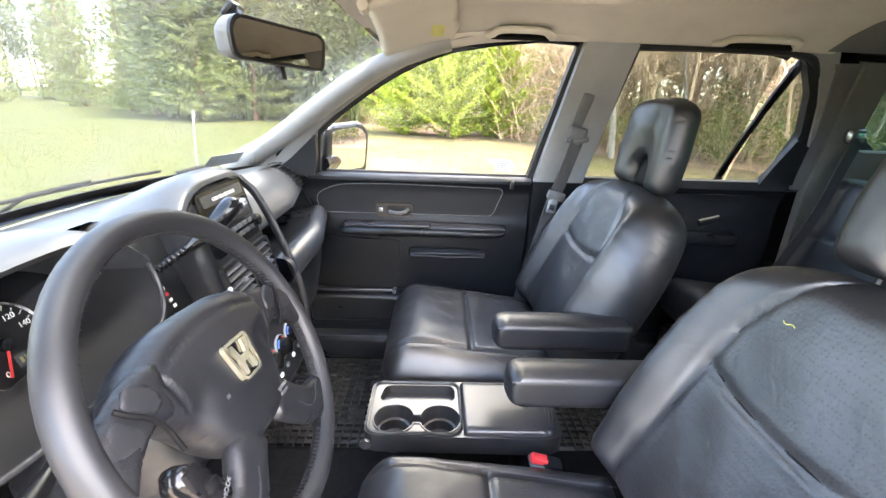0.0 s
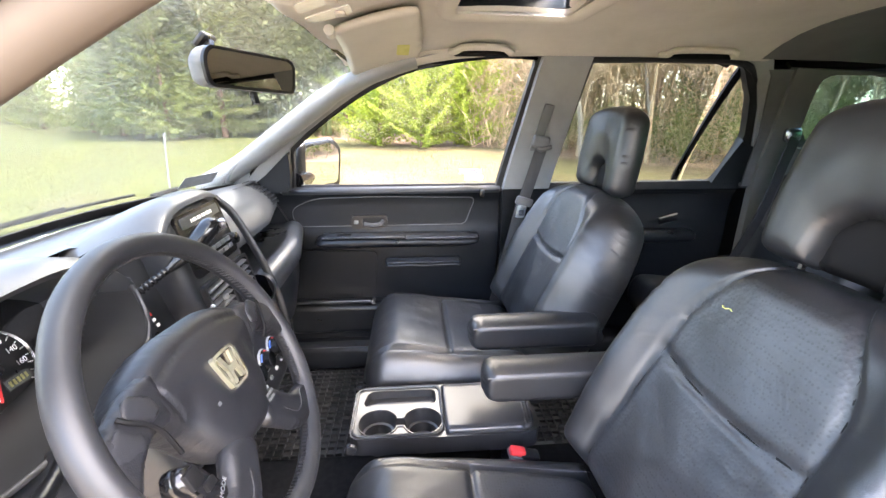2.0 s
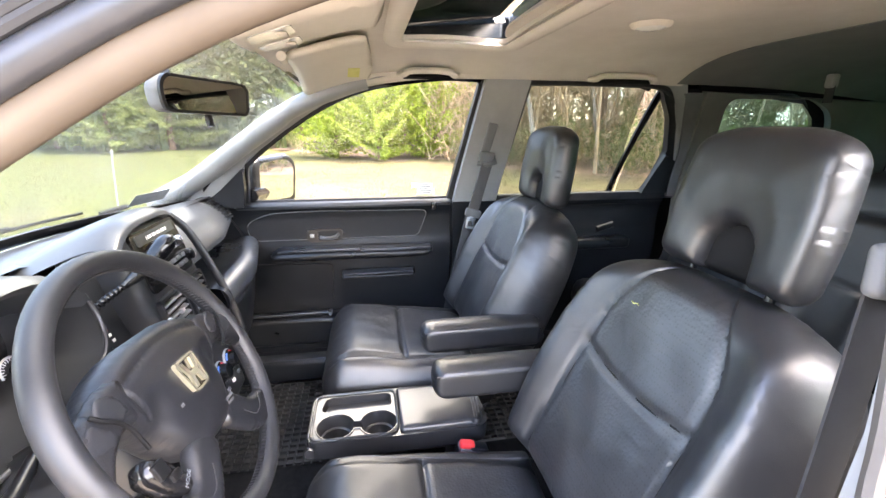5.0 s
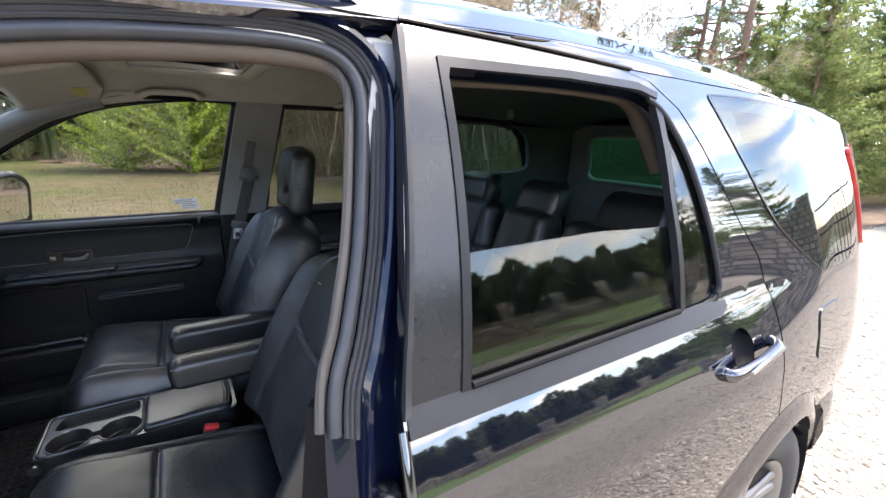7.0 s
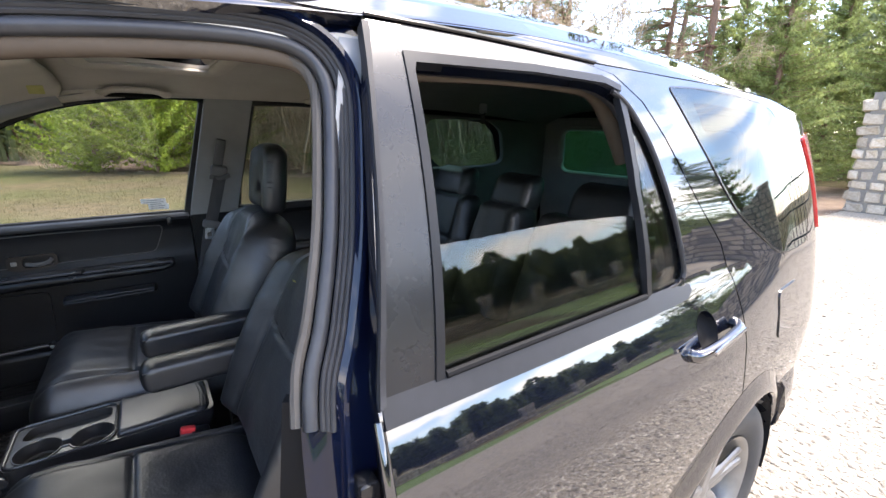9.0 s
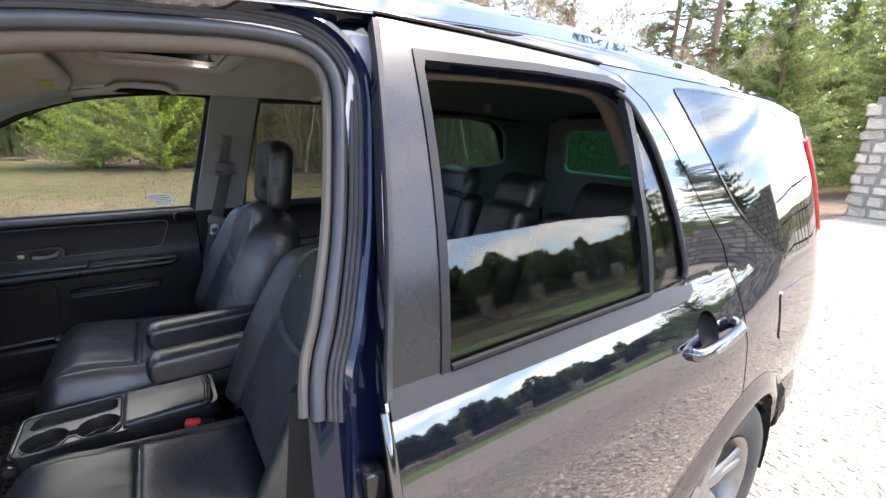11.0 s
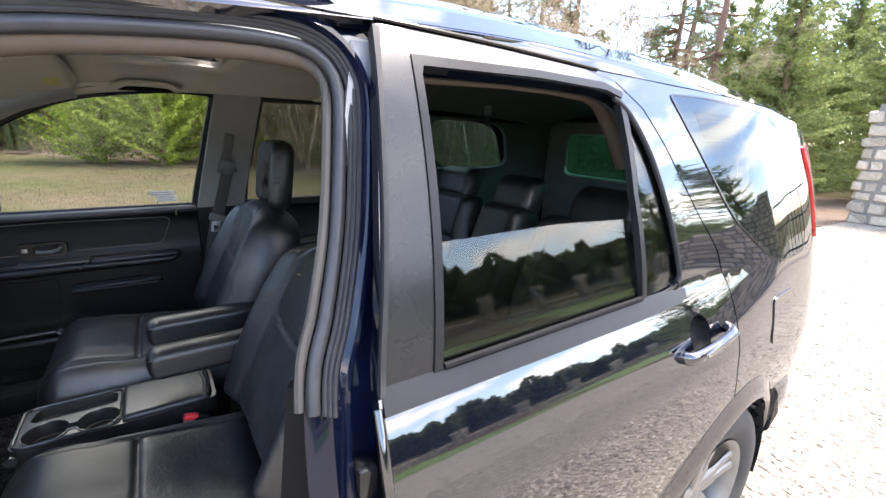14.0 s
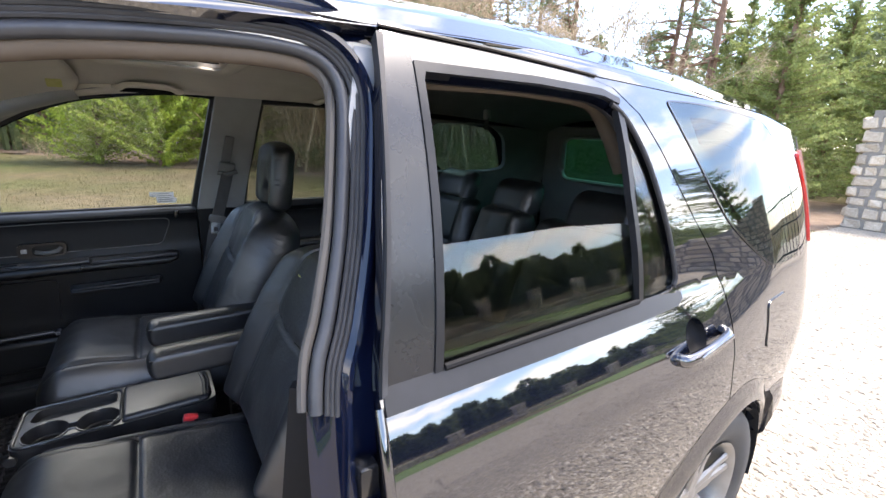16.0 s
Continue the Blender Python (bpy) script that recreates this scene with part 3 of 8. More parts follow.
def mesh_of(name, verts, faces, material, parent=None, label="", smooth=False):
    me = bpy.data.meshes.new(name)
    me.from_pydata(verts, [], faces)
    if smooth:
        for p in me.polygons:
            p.use_smooth = True
    return finish(name, me, material, parent, label)


rng = np.random.default_rng(4)
gv, gf = [], []
N = 80
span = [math.copysign(abs(t) ** 2.6 * 400, t) for t in np.linspace(-1, 1, N + 1)]
for y in span:
    for x in span:
        d = math.hypot(x, y)
        gv.append((x, y, -0.012 + (0.10 * noise.noise((x * 0.12, y * 0.12, 0)) if d > 14 else 0) + 0.0))
for j in range(N):
    for i in range(N):
        k = j * (N + 1) + i
        gf.append((k, k + 1, k + N + 2, k + N + 1))
tagged(mesh_of("ground", gv, gf, M_FIELD, smooth=True), "dry spring grass field on sandy soil", "ground", kind="structure")


def patch(name, pts, z, material, label, wobble=0.25):
    out = []
    k = len(pts)
    for i in range(k):
        a, b = Vector(pts[i]), Vector(pts[(i + 1) % k])
        m = max(2, int((b - a).length / 0.5))
        for j in range(m):
            p = a.lerp(b, j / m)
            w = wobble * noise.noise((p.x * 0.9, p.y * 0.9, 3.0))
            out.append((p.x + w, p.y + w, z))
    me = bpy.data.meshes.new(name)
    bm = bmesh.new()
    bm.faces.new([bm.verts.new(p) for p in out])
    bmesh.ops.triangulate(bm, faces=bm.faces[:])
    bmesh.ops.recalc_face_normals(bm, faces=bm.faces[:])
    for f in bm.faces:
        if f.normal.z < 0:
            f.normal_flip()
    bm.to_mesh(me)
    bm.free()
    return tagged(finish(name, me, material), label, "ground", kind="structure")


patch("gravel_drive", [(-14, -9.0), (9.2, -9.0), (11.6, -5.0), (22, -4.2), (22, 0.6), (10.4, 1.15), (4, 1.5), (-14, 1.2)], 0.0, M_GRAVEL, "pale crushed stone drive")
patch("lawn", [(-60, -15.6), (30, -15.6), (30, -8.6), (10.6, -8.6), (9.0, -9.05), (-60, -9.05)], -0.004, M_LAWN, "strip of short green lawn before the fence")
patch("litter_edge", [(3.0, 13.5), (8.0, 8.6), (10.2, 3.0), (10.0, 1.4), (10.6, 1.1), (40, 1.0), (40, 40), (-6, 40), (-6, 25), (0, 16.5)], -0.004, M_DIRT, "brown needle litter under the trees", 0.6)

# loose stones on the drive
ico = np.array([(0, 0, 1), (0.9, 0, 0.35), (0.28, 0.85, 0.4), (-0.73, 0.53, 0.4), (-0.7, -0.5, 0.3), (0.3, -0.85, 0.4), (0.1, 0.05, -0.4)])
ico_f = [(0, 1, 2), (0, 2, 3), (0, 3, 4), (0, 4, 5), (0, 5, 1), (1, 6, 2), (2, 6, 3), (3, 6, 4), (4, 6, 5), (5, 6, 1)]
def stones(name, n, xr, yr, lo, hi, power):
    xs = xr[0] + (xr[1] - xr[0]) * rng.random(n) ** power
    ys_ = yr[0] + (yr[1] - yr[0]) * rng.random(n)
    s = lo + (hi - lo) * rng.random(n) ** 3
    ang = rng.random(n) * 6.283
    V = np.repeat(ico[None], n, 0) * (1 + 0.35 * (rng.random((n, 7, 3)) - 0.5))
    V *= np.stack([s * (0.8 + 0.6 * rng.random(n)), s * (0.6 + 0.4 * rng.random(n)), s * (0.32 + 0.24 * rng.random(n))], 1)[:, None, :]
    c, q = np.cos(ang)[:, None], np.sin(ang)[:, None]
    X = V[..., 0] * c - V[..., 1] * q + xs[:, None]
    Y = V[..., 0] * q + V[..., 1] * c + ys_[:, None]
    Z = V[..., 2] + (s * 0.12)[:, None]
    P = np.stack([X, Y, Z], -1).reshape(-1, 3)
    F = (np.array(ico_f)[None] + 7 * np.arange(n)[:, None, None]).reshape(-1, 3)
    return tagged(mesh_of(name, P.tolist(), F.tolist(), M_STONES), "loose pale crushed stones on the drive", "gravel", kind="stuff")
stones("gravel_stones", 56000, (1.4, 11.2), (-4.4, 1.2), 0.007, 0.021, 1.8)
stones("gravel_stones", 9000, (-1.5, 9.0), (-9.0, -3.6), 0.012, 0.030, 1.0)
stones("gravel_stones", 26000, (-0.2, 4.8), (-3.6, -0.9), 0.007, 0.019, 1.0)

# ---- outdoors: plants ----
class Soup:
    """Gathers triangles and quads for one mesh."""
    def __init__(self):
        self.v, self.f = [], []

    def stick(self, a, b, r0, r1, seg=5):
        a, b = Vector(a), Vector(b)
        t = (b - a).normalized()
        u = t.cross(Vector((0.3, 0.2, 1)) if abs(t.z) < 0.9 else Vector((1, 0, 0))).normalized()
        w = t.cross(u)
        k = len(self.v)
        for p, r in ((a, r0), (b, r1)):
            for j in range(seg):
                q = 2 * math.pi * j / seg
                self.v.append(tuple(p + u * (r * math.cos(q)) + w * (r * math.sin(q))))
        for j in range(seg):
            n = (j + 1) % seg
            self.f.append((k + j, k + n, k + seg + n, k + seg + j))

    def leaf(self, p, d, l, w, rnd):
        """A narrow leaf or a spray of needles from p along d."""
        d = Vector(d).normalized()
        s = d.cross(Vector((rnd.uniform(-1, 1), rnd.uniform(-1, 1), rnd.uniform(-1, 1))))
        if s.length < 1e-4:
            return
        s = s.normalized() * w
        k = len(self.v)
        p = Vector(p)
        self.v += [tuple(p), tuple(p + d * l * 0.5 + s), tuple(p + d * l), tuple(p + d * l * 0.5 - s)]
        self.f.append((k, k + 1, k + 2, k + 3))

    def mesh(self, name, material, parent):
        return mesh_of(name, self.v, self.f, material, parent)


def rand_dir(rnd, up=0.0):
    while True:
        v = Vector((rnd.uniform(-1, 1), rnd.uniform(-1, 1), rnd.uniform(-1, 1)))
        if 0.05 < v.length < 1:
            v.normalize()
            v.z += up
            return v.normalized()


def spruce(name, h, spread, seed, needle, label, bark=M_BARK, start=0.04, gaps=0.15, fine=1.0, tufts=6, up=0.05):
    rnd = random.Random(seed)
    t = thing(name, (0, 0, 0), label, "tree", "trees")
    tr, cr = Soup(), Soup()
    tr.stick((0, 0, -0.1), (0.02, 0.03, h * 0.5), h * 0.016, h * 0.010, 8)
    tr.stick((0.02, 0.03, h * 0.5), (0, 0, h * 0.98), h * 0.010, h * 0.002, 8)
    z = h * start
    while z < h * 0.985:
        f = (z / h - start) / (1 - start)
        L0 = spread * (1 - f) ** 0.85 * (0.25 + 0.75 * min(1, f / 0.08 + 0.4))
        for b in range(rnd.randint(5, 8)):
            if rnd.random() < gaps:
                continue
            a = rnd.uniform(0, 6.283)
            L = max(0.12, L0 * rnd.uniform(0.65, 1.12))
            droop = -0.25 + 0.55 * f + up
            p = Vector((0, 0, z + rnd.uniform(-0.1, 0.1)))
            prev = p
            k = max(3, int(L / (0.17 * fine)))
            for i in range(1, k + 1):
                s = i / k
                q = p + Vector((math.cos(a), math.sin(a), 0)) * (L * s) + Vector((0, 0, L * (droop * s + 0.18 * s * s)))
                tr.stick(prev, q, 0.012 * (1 - s) * h / 8 + 0.003, 0.012 * (1 - s) * h / 9 + 0.002, 3)
                for w in range(tufts):
                    d = (Vector((math.cos(a), math.sin(a), 0)) * 0.6 + rand_dir(rnd, -0.15) * 0.9)
                    cr.leaf(prev.lerp(q, rnd.random()), d, fine * rnd.uniform(0.16, 0.34) * (0.6 + 0.4 * (1 - s)), fine * rnd.uniform(0.018, 0.04), rnd)
                prev = q
        z += h * rnd.uniform(0.016, 0.03) * (0.8 + 0.4 * fine)
    tr.mesh("trunk", bark, t)
    cr.mesh("crown", needle, t)
    return t


def pine(name, h, seed, label, crown_from=0.45, spread=0.22):
    rnd = random.Random(seed)
    t = thing(name, (0, 0, 0), label, "tree", "trees")
    tr, cr = Soup(), Soup()
    p = Vector((0, 0, -0.1))
    pts = [p]
    for i in range(1, 9):
        pts.append(Vector((0.012 * h * math.sin(i * 0.7 + seed), 0.012 * h * math.cos(i * 0.9 + seed) - 0.012 * h, h * i / 8)))
    for i in range(8):
        tr.stick(pts[i], pts[i + 1], h * 0.0135 * (1 - i / 9), h * 0.0135 * (1 - (i + 1) / 9), 8)
    for b in range(int(34 + h)):
        f = crown_from * 0.7 + (1 - crown_from * 0.7) * rnd.random()
        bare = f < crown_from
        z = h * f
        base = pts[min(7, int(f * 8))].lerp(pts[min(8, int(f * 8) + 1)], f * 8 - int(f * 8))
        a = rnd.uniform(0, 6.283)
        L = h * spread * rnd.uniform(0.5, 1.1) * (1 - 0.55 * f)
        prev = base
        d = Vector((math.cos(a), math.sin(a), rnd.uniform(-0.1, 0.35)))
        for i in range(1, 6):
            d = (d + rand_dir(rnd) * 0.25).normalized()
            q = prev + d * (L / 5)
            tr.stick(prev, q, 0.004 * h * (1 - i / 7), 0.004 * h * (1 - (i + 1) / 7), 4)
            if rnd.random() < 0.8 and i > 1:
                e = q + (d * 0.4 + rand_dir(rnd) * 0.8).normalized() * L * 0.22
                tr.stick(q, e, 0.0015 * h, 0.0006 * h, 3)
                if not bare:
                    for w in range(26):
                        dd = rand_dir(rnd, 0.25)
                        cr.leaf(q.lerp(e, rnd.uniform(0.3, 1.1)) + dd * 0.05, dd, rnd.uniform(0.12, 0.24), rnd.uniform(0.010, 0.02), rnd)
            if not bare and i > 2:
                for w in range(24):
                    dd = rand_dir(rnd, 0.3)
                    cr.leaf(q + rand_dir(rnd) * 0.10, dd, rnd.uniform(0.12, 0.26), rnd.uniform(0.010, 0.02), rnd)
            prev = q
    tr.mesh("trunk", M_BARK, t)
    cr.mesh("crown", M_PINE, t)
    return t


def bare_tree(name, h, seed, bark, label, twigs=1.0, hang=0.5):
    rnd = random.Random(seed)
    t = thing(name, (0, 0, 0), label, "tree", "trees")
    tr, cr = Soup(), Soup()
    def grow(p, d, L, r, depth):
        prev = p
        k = 5
        for i in range(k):
            d = (d + rand_dir(rnd) * 0.16 + Vector((0, 0, -0.05 * hang * depth if depth > 1 else 0.03))).normalized()
            q = prev + d * (L / k)
            (tr if depth < 2 else cr).stick(prev, q, max(0.006, r * (1 - 0.16 * i)), max(0.006, r * (1 - 0.16 * (i + 1))), 6 if depth < 2 else 3)
            if depth < 4 and i > (0 if depth else 1):
                for s in range(rnd.randint(1, 2 if depth < 3 else 3)):
                    nd = (d * 0.55 + rand_dir(rnd, 0.1) * 0.8).normalized()
                    grow(q, nd, L * rnd.uniform(0.38, 0.58), r * 0.42, depth + 1)
            prev = q
    grow(Vector((0, 0, -0.1)), Vector((0.03, 0.02, 1)), h, h * 0.014, 0)
    tr.mesh("trunk", bark, t)
    cr.mesh("twig_crown", M_DRYTWIG, t)
    return t


def shrub(name, h, seed, label, mat, leaves=9, stems=26):
    rnd = random.Random(seed)
    t = thing(name, (0, 0, 0), label, "shrub", "undergrowth")
    tr, cr = Soup(), Soup()
    for s in range(stems):
        p = Vector((rnd.gauss(0, 0.35), rnd.gauss(0, 0.35), -0.05))
        d = Vector((rnd.gauss(0, 0.35), rnd.gauss(0, 0.35), 1)).normalized()
        L = h * rnd.uniform(0.5, 1.05)
        for i in range(7):
            d = (d + rand_dir(rnd) * 0.22).normalized()
            q = p + d * L / 7
            tr.stick(p, q, 0.012 * (1 - i / 8), 0.012 * (1 - (i + 1) / 8), 3)
            e = q + (d * 0.3 + rand_dir(rnd)).normalized() * L * 0.18
            tr.stick(q, e, 0.004, 0.002, 3)
            for w in range(leaves):
                if i > 0:
                    dd = rand_dir(rnd, 0.2)
                    cr.leaf(q.lerp(e, rnd.random()) + dd * 0.06, dd, rnd.uniform(0.05, 0.12), rnd.uniform(0.015, 0.035), rnd)
            p = q
    tr.mesh("branchwork", M_DRYTWIG, t)
    cr.mesh("foliage", mat, t)
    return t


def plant(src, spots, seed):
    """Move the first to its spot and copy it to the rest: x, y, scale."""
    rnd = random.Random(seed)
    for i, (x, y, s) in enumerate(spots):
        m = pose(x, y, -0.02, 0, 0, rnd.uniform(0, 360)) @ Matrix.Scale(s, 4)
        if i == 0:
            src.matrix_basis = m
        else:
            copy_thing(src, m)


larch = spruce("larch", 5.2, 2.3, 11, M_LARCH, "young larch with bright yellow-green spring needles", start=0.03, gaps=0.05, fine=0.62, tufts=8, up=0.35)
plant(larch, [(0.6, 16.2, 1.2), (2.5, 17.0, 0.95), (-1.1, 17.2, 0.95)], 1)
sp = spruce("spruce", 9.0, 2.5, 21, M_SPRUCE, "dense green spruce with drooping boughs", tufts=8, gaps=0.08)
plant(sp, [(-9.5, 23, 1.15), (-13.2, 26, 1.0), (-7.2, 26.5, 0.9), (-17, 31, 1.2), (-23, 36, 1.1), (-29, 44, 1.2), (-12, 33, 1.3), (-5.0, 29, 1.0), (-37, 46, 1.2), (-33, 33, 0.9), (4.2, 19.5, 0.28)], 2)
sp3 = spruce("spruce", 8.0, 2.3, 45, M_SPRUCE, "feathery green spruce beside the stone wall", tufts=13, gaps=0.04, fine=0.62)
plant(sp3, [(13.6, 3.4, 0.90), (16.0, 1.7, 1.0), (12.9, 5.6, 0.47), (15.0, 5.0, 0.8), (18.6, 3.6, 1.0), (20.5, 6.2, 1.1), (18.4, 0.9, 0.85), (16.9, 4.2, 0.6), (22.5, 2.6, 1.1), (17.4, 6.6, 0.75)], 12)
sp2 = spruce("spruce", 8.0, 2.9, 33, M_SPRUCE, "broad bluish spruce at the meadow edge", tufts=7, gaps=0.12)
plant(sp2, [(-11.2, 21.0, 0.9), (-15.5, 24.5, 1.05), (-20, 29, 1.1), (-26, 33, 1.2), (-46, 56, 1.4), (-41, 50, 1.3), (17.5, -7.5, 0.9), (21, -12, 1.1), (-34, 25, 1.1)], 3)
pn = pine("pine", 13.0, 5, "tall pine with bare lower trunk and open crown", 0.34, 0.24)
plant(pn, [(16.2, 6.4, 1.0), (21.0, 10.2, 1.05), (14.2, 10.5, 0.9), (-3.5, 25.5, 0.9), (2.2, 22.5, 1.0), (6.4, 18.0, 1.05), (9.2, 15.0, 0.95), (-1.2, 28, 1.1), (11.5, 19.5, 1.1), (5.0, 27, 1.2), (-19, 41, 1.2)], 4)
pn2 = pine("pine", 12.0, 9, "tall pine with reddish trunk and sparse boughs", 0.42, 0.26)
plant(pn2, [(18.2, 8.9, 1.0), (15.2, 13.5, 1.0), (8.0, 21, 1.1), (3.4, 18.8, 0.8), (12.8, 14.0, 1.0), (0.6, 24, 1.0), (-5.8, 31, 1.2), (18, 19, 1.2), (10.4, 11.8, 0.85)], 5)
br = bare_tree("birch", 6.2, 7, M_BIRCH, "leafless birch with pale trunk and hanging twigs", hang=1.0)
plant(br, [(5.0, 11.2, 1.0), (7.9, 12.8, 0.95)], 6)
bt = bare_tree("bare_tree", 5.0, 17, M_DRYTWIG, "leafless brown tree with a tangle of fine twigs", hang=0.8)
plant(bt, [(6.6, 10.6, 0.85), (8.2, 9.0, 0.8), (4.6, 13.4, 0.9), (9.8, 7.4, 0.8), (11.0, 9.0, 1.0), (7.6, 15.6, 1.1), (3.3, 16.8, 0.7), (12.2, 5.2, 0.7), (5.6, 16.8, 1.0), (5.4, 12.6, 0.9), (6.4, 11.6, 0.8), (7.2, 13.6, 1.1), (8.6, 10.8, 1.0), (9.4, 12.2, 1.2), (6.0, 15.0, 1.2), (4.9, 15.2, 1.0), (8.8, 14.4, 1.2), (10.6, 10.6, 1.1), (7.0, 17.4, 1.3), (9.9, 9.0, 0.9), (4.2, 17.6, 0.8)], 7)
sh = shrub("shrub", 2.0, 3, "thicket shrub just coming into olive green leaf", M_SHRUB)
plant(sh, [(6.0, 12.0, 0.9), (7.4, 10.4, 0.9), (8.8, 8.6, 1.0), (10.0, 6.6, 1.0), (9.4, 9.6, 1.2), (5.0, 13.6, 0.8), (4.0, 15.2, 0.8), (6.8, 13.4, 1.1), (11.2, 5.0, 1.0), (8.2, 11.8, 1.3), (10.8, 8.0, 1.4), (2.8, 18.2, 0.8), (-2.4, 19.6, 0.7), (-3.4, 22.5, 0.8), (11.8, 2.6, 0.8), (12.6, 4.0, 1.1), (13.4, 6.4, 1.3), (-5.4, 23.6, 0.7), (7.8, 8.4, 0.6), (12.0, 10.5, 1.4)], 8)

# far woods all round: one joined belt of conifers
far = Soup()
rnd = random.Random(77)
def far_tree(x, y, h, n=300, k=0.85):
    far.stick((x, y, -0.2), (x, y, h * 0.9), h * 0.014, 0.02, 4)
    rounds = rnd.random() < 0.55
    w = h * rnd.uniform(0.17, 0.26)
    for i in range(n):
        f = rnd.random()
        r = w * (math.sqrt(max(0, 1 - (2 * f - 0.85) ** 2)) if rounds else (1 - f) ** 0.8) * rnd.uniform(0.4, 1.05)
        a = rnd.uniform(0, 6.283)
        z = h * ((0.35 + 0.65 * f) if rounds else (0.06 + 0.94 * f))
        d = Vector((math.cos(a), math.sin(a), rnd.uniform(-0.5, 0.3)))
        far.leaf((x + r * 0.6 * math.cos(a), y + r * 0.6 * math.sin(a), z), d + rand_dir(rnd) * 0.5, h * k * rnd.uniform(0.10, 0.19), h * k * (rnd.uniform(0.035, 0.07) if k > 0.6 else rnd.uniform(0.016, 0.034)), rnd)
for i in range(300):
    x = rnd.uniform(-110, 95)
    y = -58 - rnd.uniform(0, 26) + 0.10 * abs(x)
    far_tree(x, y, rnd.uniform(6.5, 10.5))
for i in range(150):
    a = rnd.uniform(0.75, 2.9)
    r = rnd.uniform(34, 60)
    if a > 2.05:
        r = rnd.uniform(56, 80)
    far_tree(r * math.cos(a), r * math.sin(a) + 4, rnd.uniform(9, 14), 1200, 0.30)
for i in range(130):
    a = rnd.uniform(0.85, 2.15)
    r = rnd.uniform(24, 36)
    far_tree(r * math.cos(a), r * math.sin(a), rnd.uniform(8, 13), 1250, 0.28)
for i in range(90):
    far_tree(rnd.uniform(-110, -62), rnd.uniform(-60, 70), rnd.uniform(8, 13), 700, 0.40)
for i in range(120):
    a = rnd.uniform(0.02, 0.85)
    r = rnd.uniform(24, 46)
    far_tree(r * math.cos(a), r * math.sin(a), rnd.uniform(5, 8.5), 620, 0.36)
for i in range(280):
    x = rnd.uniform(-15, 95)
    far_tree(x, -54 - rnd.uniform(0, 16) + 0.10 * abs(x), rnd.uniform(6.0, 8.6), 320, 0.7)
fw = mesh_of("far_woods", far.v, far.f, M_PINE)
tagged(fw, "dark belt of far pine and spruce woods", "woods", kind="stuff")

# brown thicket of stems and twigs along the wood's edge
thk = Soup()
rnd = random.Random(91)
for i in range(9000):
    a, r = rnd.uniform(0.50, 1.42), rnd.uniform(15.0, 22.0)
    x, y = r * math.cos(a), r * math.sin(a)
    z = rnd.uniform(0, 1) ** 1.4 * 6.0
    d = (rand_dir(rnd, 0.5) + Vector((0, 0, rnd.uniform(0, 0.8)))).normalized() * rnd.uniform(0.5, 1.7)
    k = rnd.uniform(0.006, 0.016)
    thk.stick((x, y, z), Vector((x, y, z)) + d, k, k * 0.5, 3)
tagged(thk.mesh("thicket", M_DRYTWIG, None), "brown leafless thicket of thin stems and twigs", "thicket", kind="stuff")

# grass: blades in the field, and on the lawn
def blades(name, n, area, lo, hi, mat, label):
    V, F = [], []
    r = random.Random(n)
    while len(F) < n:
        x, y = r.uniform(area[0], area[1]), r.uniform(area[2], area[3])
        if y > 9 and x > 11 - y * 0.75 + 6:
            continue
        k = len(V)
        a = r.uniform(0, 6.283)
        h = r.uniform(lo, hi)
        w = h * 0.10
        lx, ly = math.cos(a + 1.5) * h * 0.5, math.sin(a + 1.5) * h * 0.5
        V += [(x - math.cos(a) * w, y - math.sin(a) * w, -0.01), (x + math.cos(a) * w, y + math.sin(a) * w, -0.01), (x + lx, y + ly, h)]
        F.append((k, k + 1, k + 2))
    return tagged(mesh_of(name, V, F, mat), label, "grass", kind="stuff")
blades("grass", 46000, (-14, 9, 2.0, 20), 0.018, 0.055, M_BLADE, "short dry and green grass blades in the field")
blades("lawn_grass", 9000, (-12, 9, -14.8, -9.2), 0.03, 0.07, M_LAWNBLADE, "short green grass blades on the lawn")

# ---- outdoors: stone walls, pillars, iron fence, gate ----
def stone_block(seed):
    r = random.Random(seed)
    bm = bmesh.new()
    bmesh.ops.create_cube(bm, size=1.0)
    bmesh.ops.bevel(bm, geom=bm.edges[:], offset=0.16, segments=1, affect="EDGES")
    for v in bm.verts:
        v.co += Vector((r.uniform(-0.07, 0.07), r.uniform(-0.05, 0.05), r.uniform(-0.07, 0.07)))
    me = bpy.data.meshes.new("stone")
    bm.to_mesh(me)
    bm.free()
    me.materials.append(M_WALLSTONE)
    return me
STONE_MESH = [stone_block(i) for i in range(7)]
rs = random.Random(12)
def stones_on(parent, inv, m, length, height_at, thick, course=0.17, skew=0.0):
    """Courses of rough stones over both faces and the top of a core; m: pose of the wall's start, x along it."""
    z, row = 0.0, 0
    while z < max(height_at(0), height_at(length)) - 0.03:
        x = -0.03 * (row % 2)
        hgt = course * rs.uniform(0.8, 1.2)
        while x < length:
            w = rs.uniform(0.16, 0.40)
            w = min(w, length - x + 0.04)
            if z + hgt * 0.7 < height_at(x + w / 2) and w > 0.05:
                ob = new("stone", rs.choice(STONE_MESH))
                ob.parent = parent
                ob.matrix_parent_inverse = inv
                ob.matrix_basis = m @ pose(x + w / 2 + skew * z, 0, z + hgt / 2, rs.uniform(-2, 2), rs.uniform(-5, 5), rs.choice((0, 180))) @ Matrix.Diagonal((w * 0.97, thick * rs.uniform(0.97, 1.06), hgt * 0.97, 1))
            x += w
        z += hgt
        row += 1


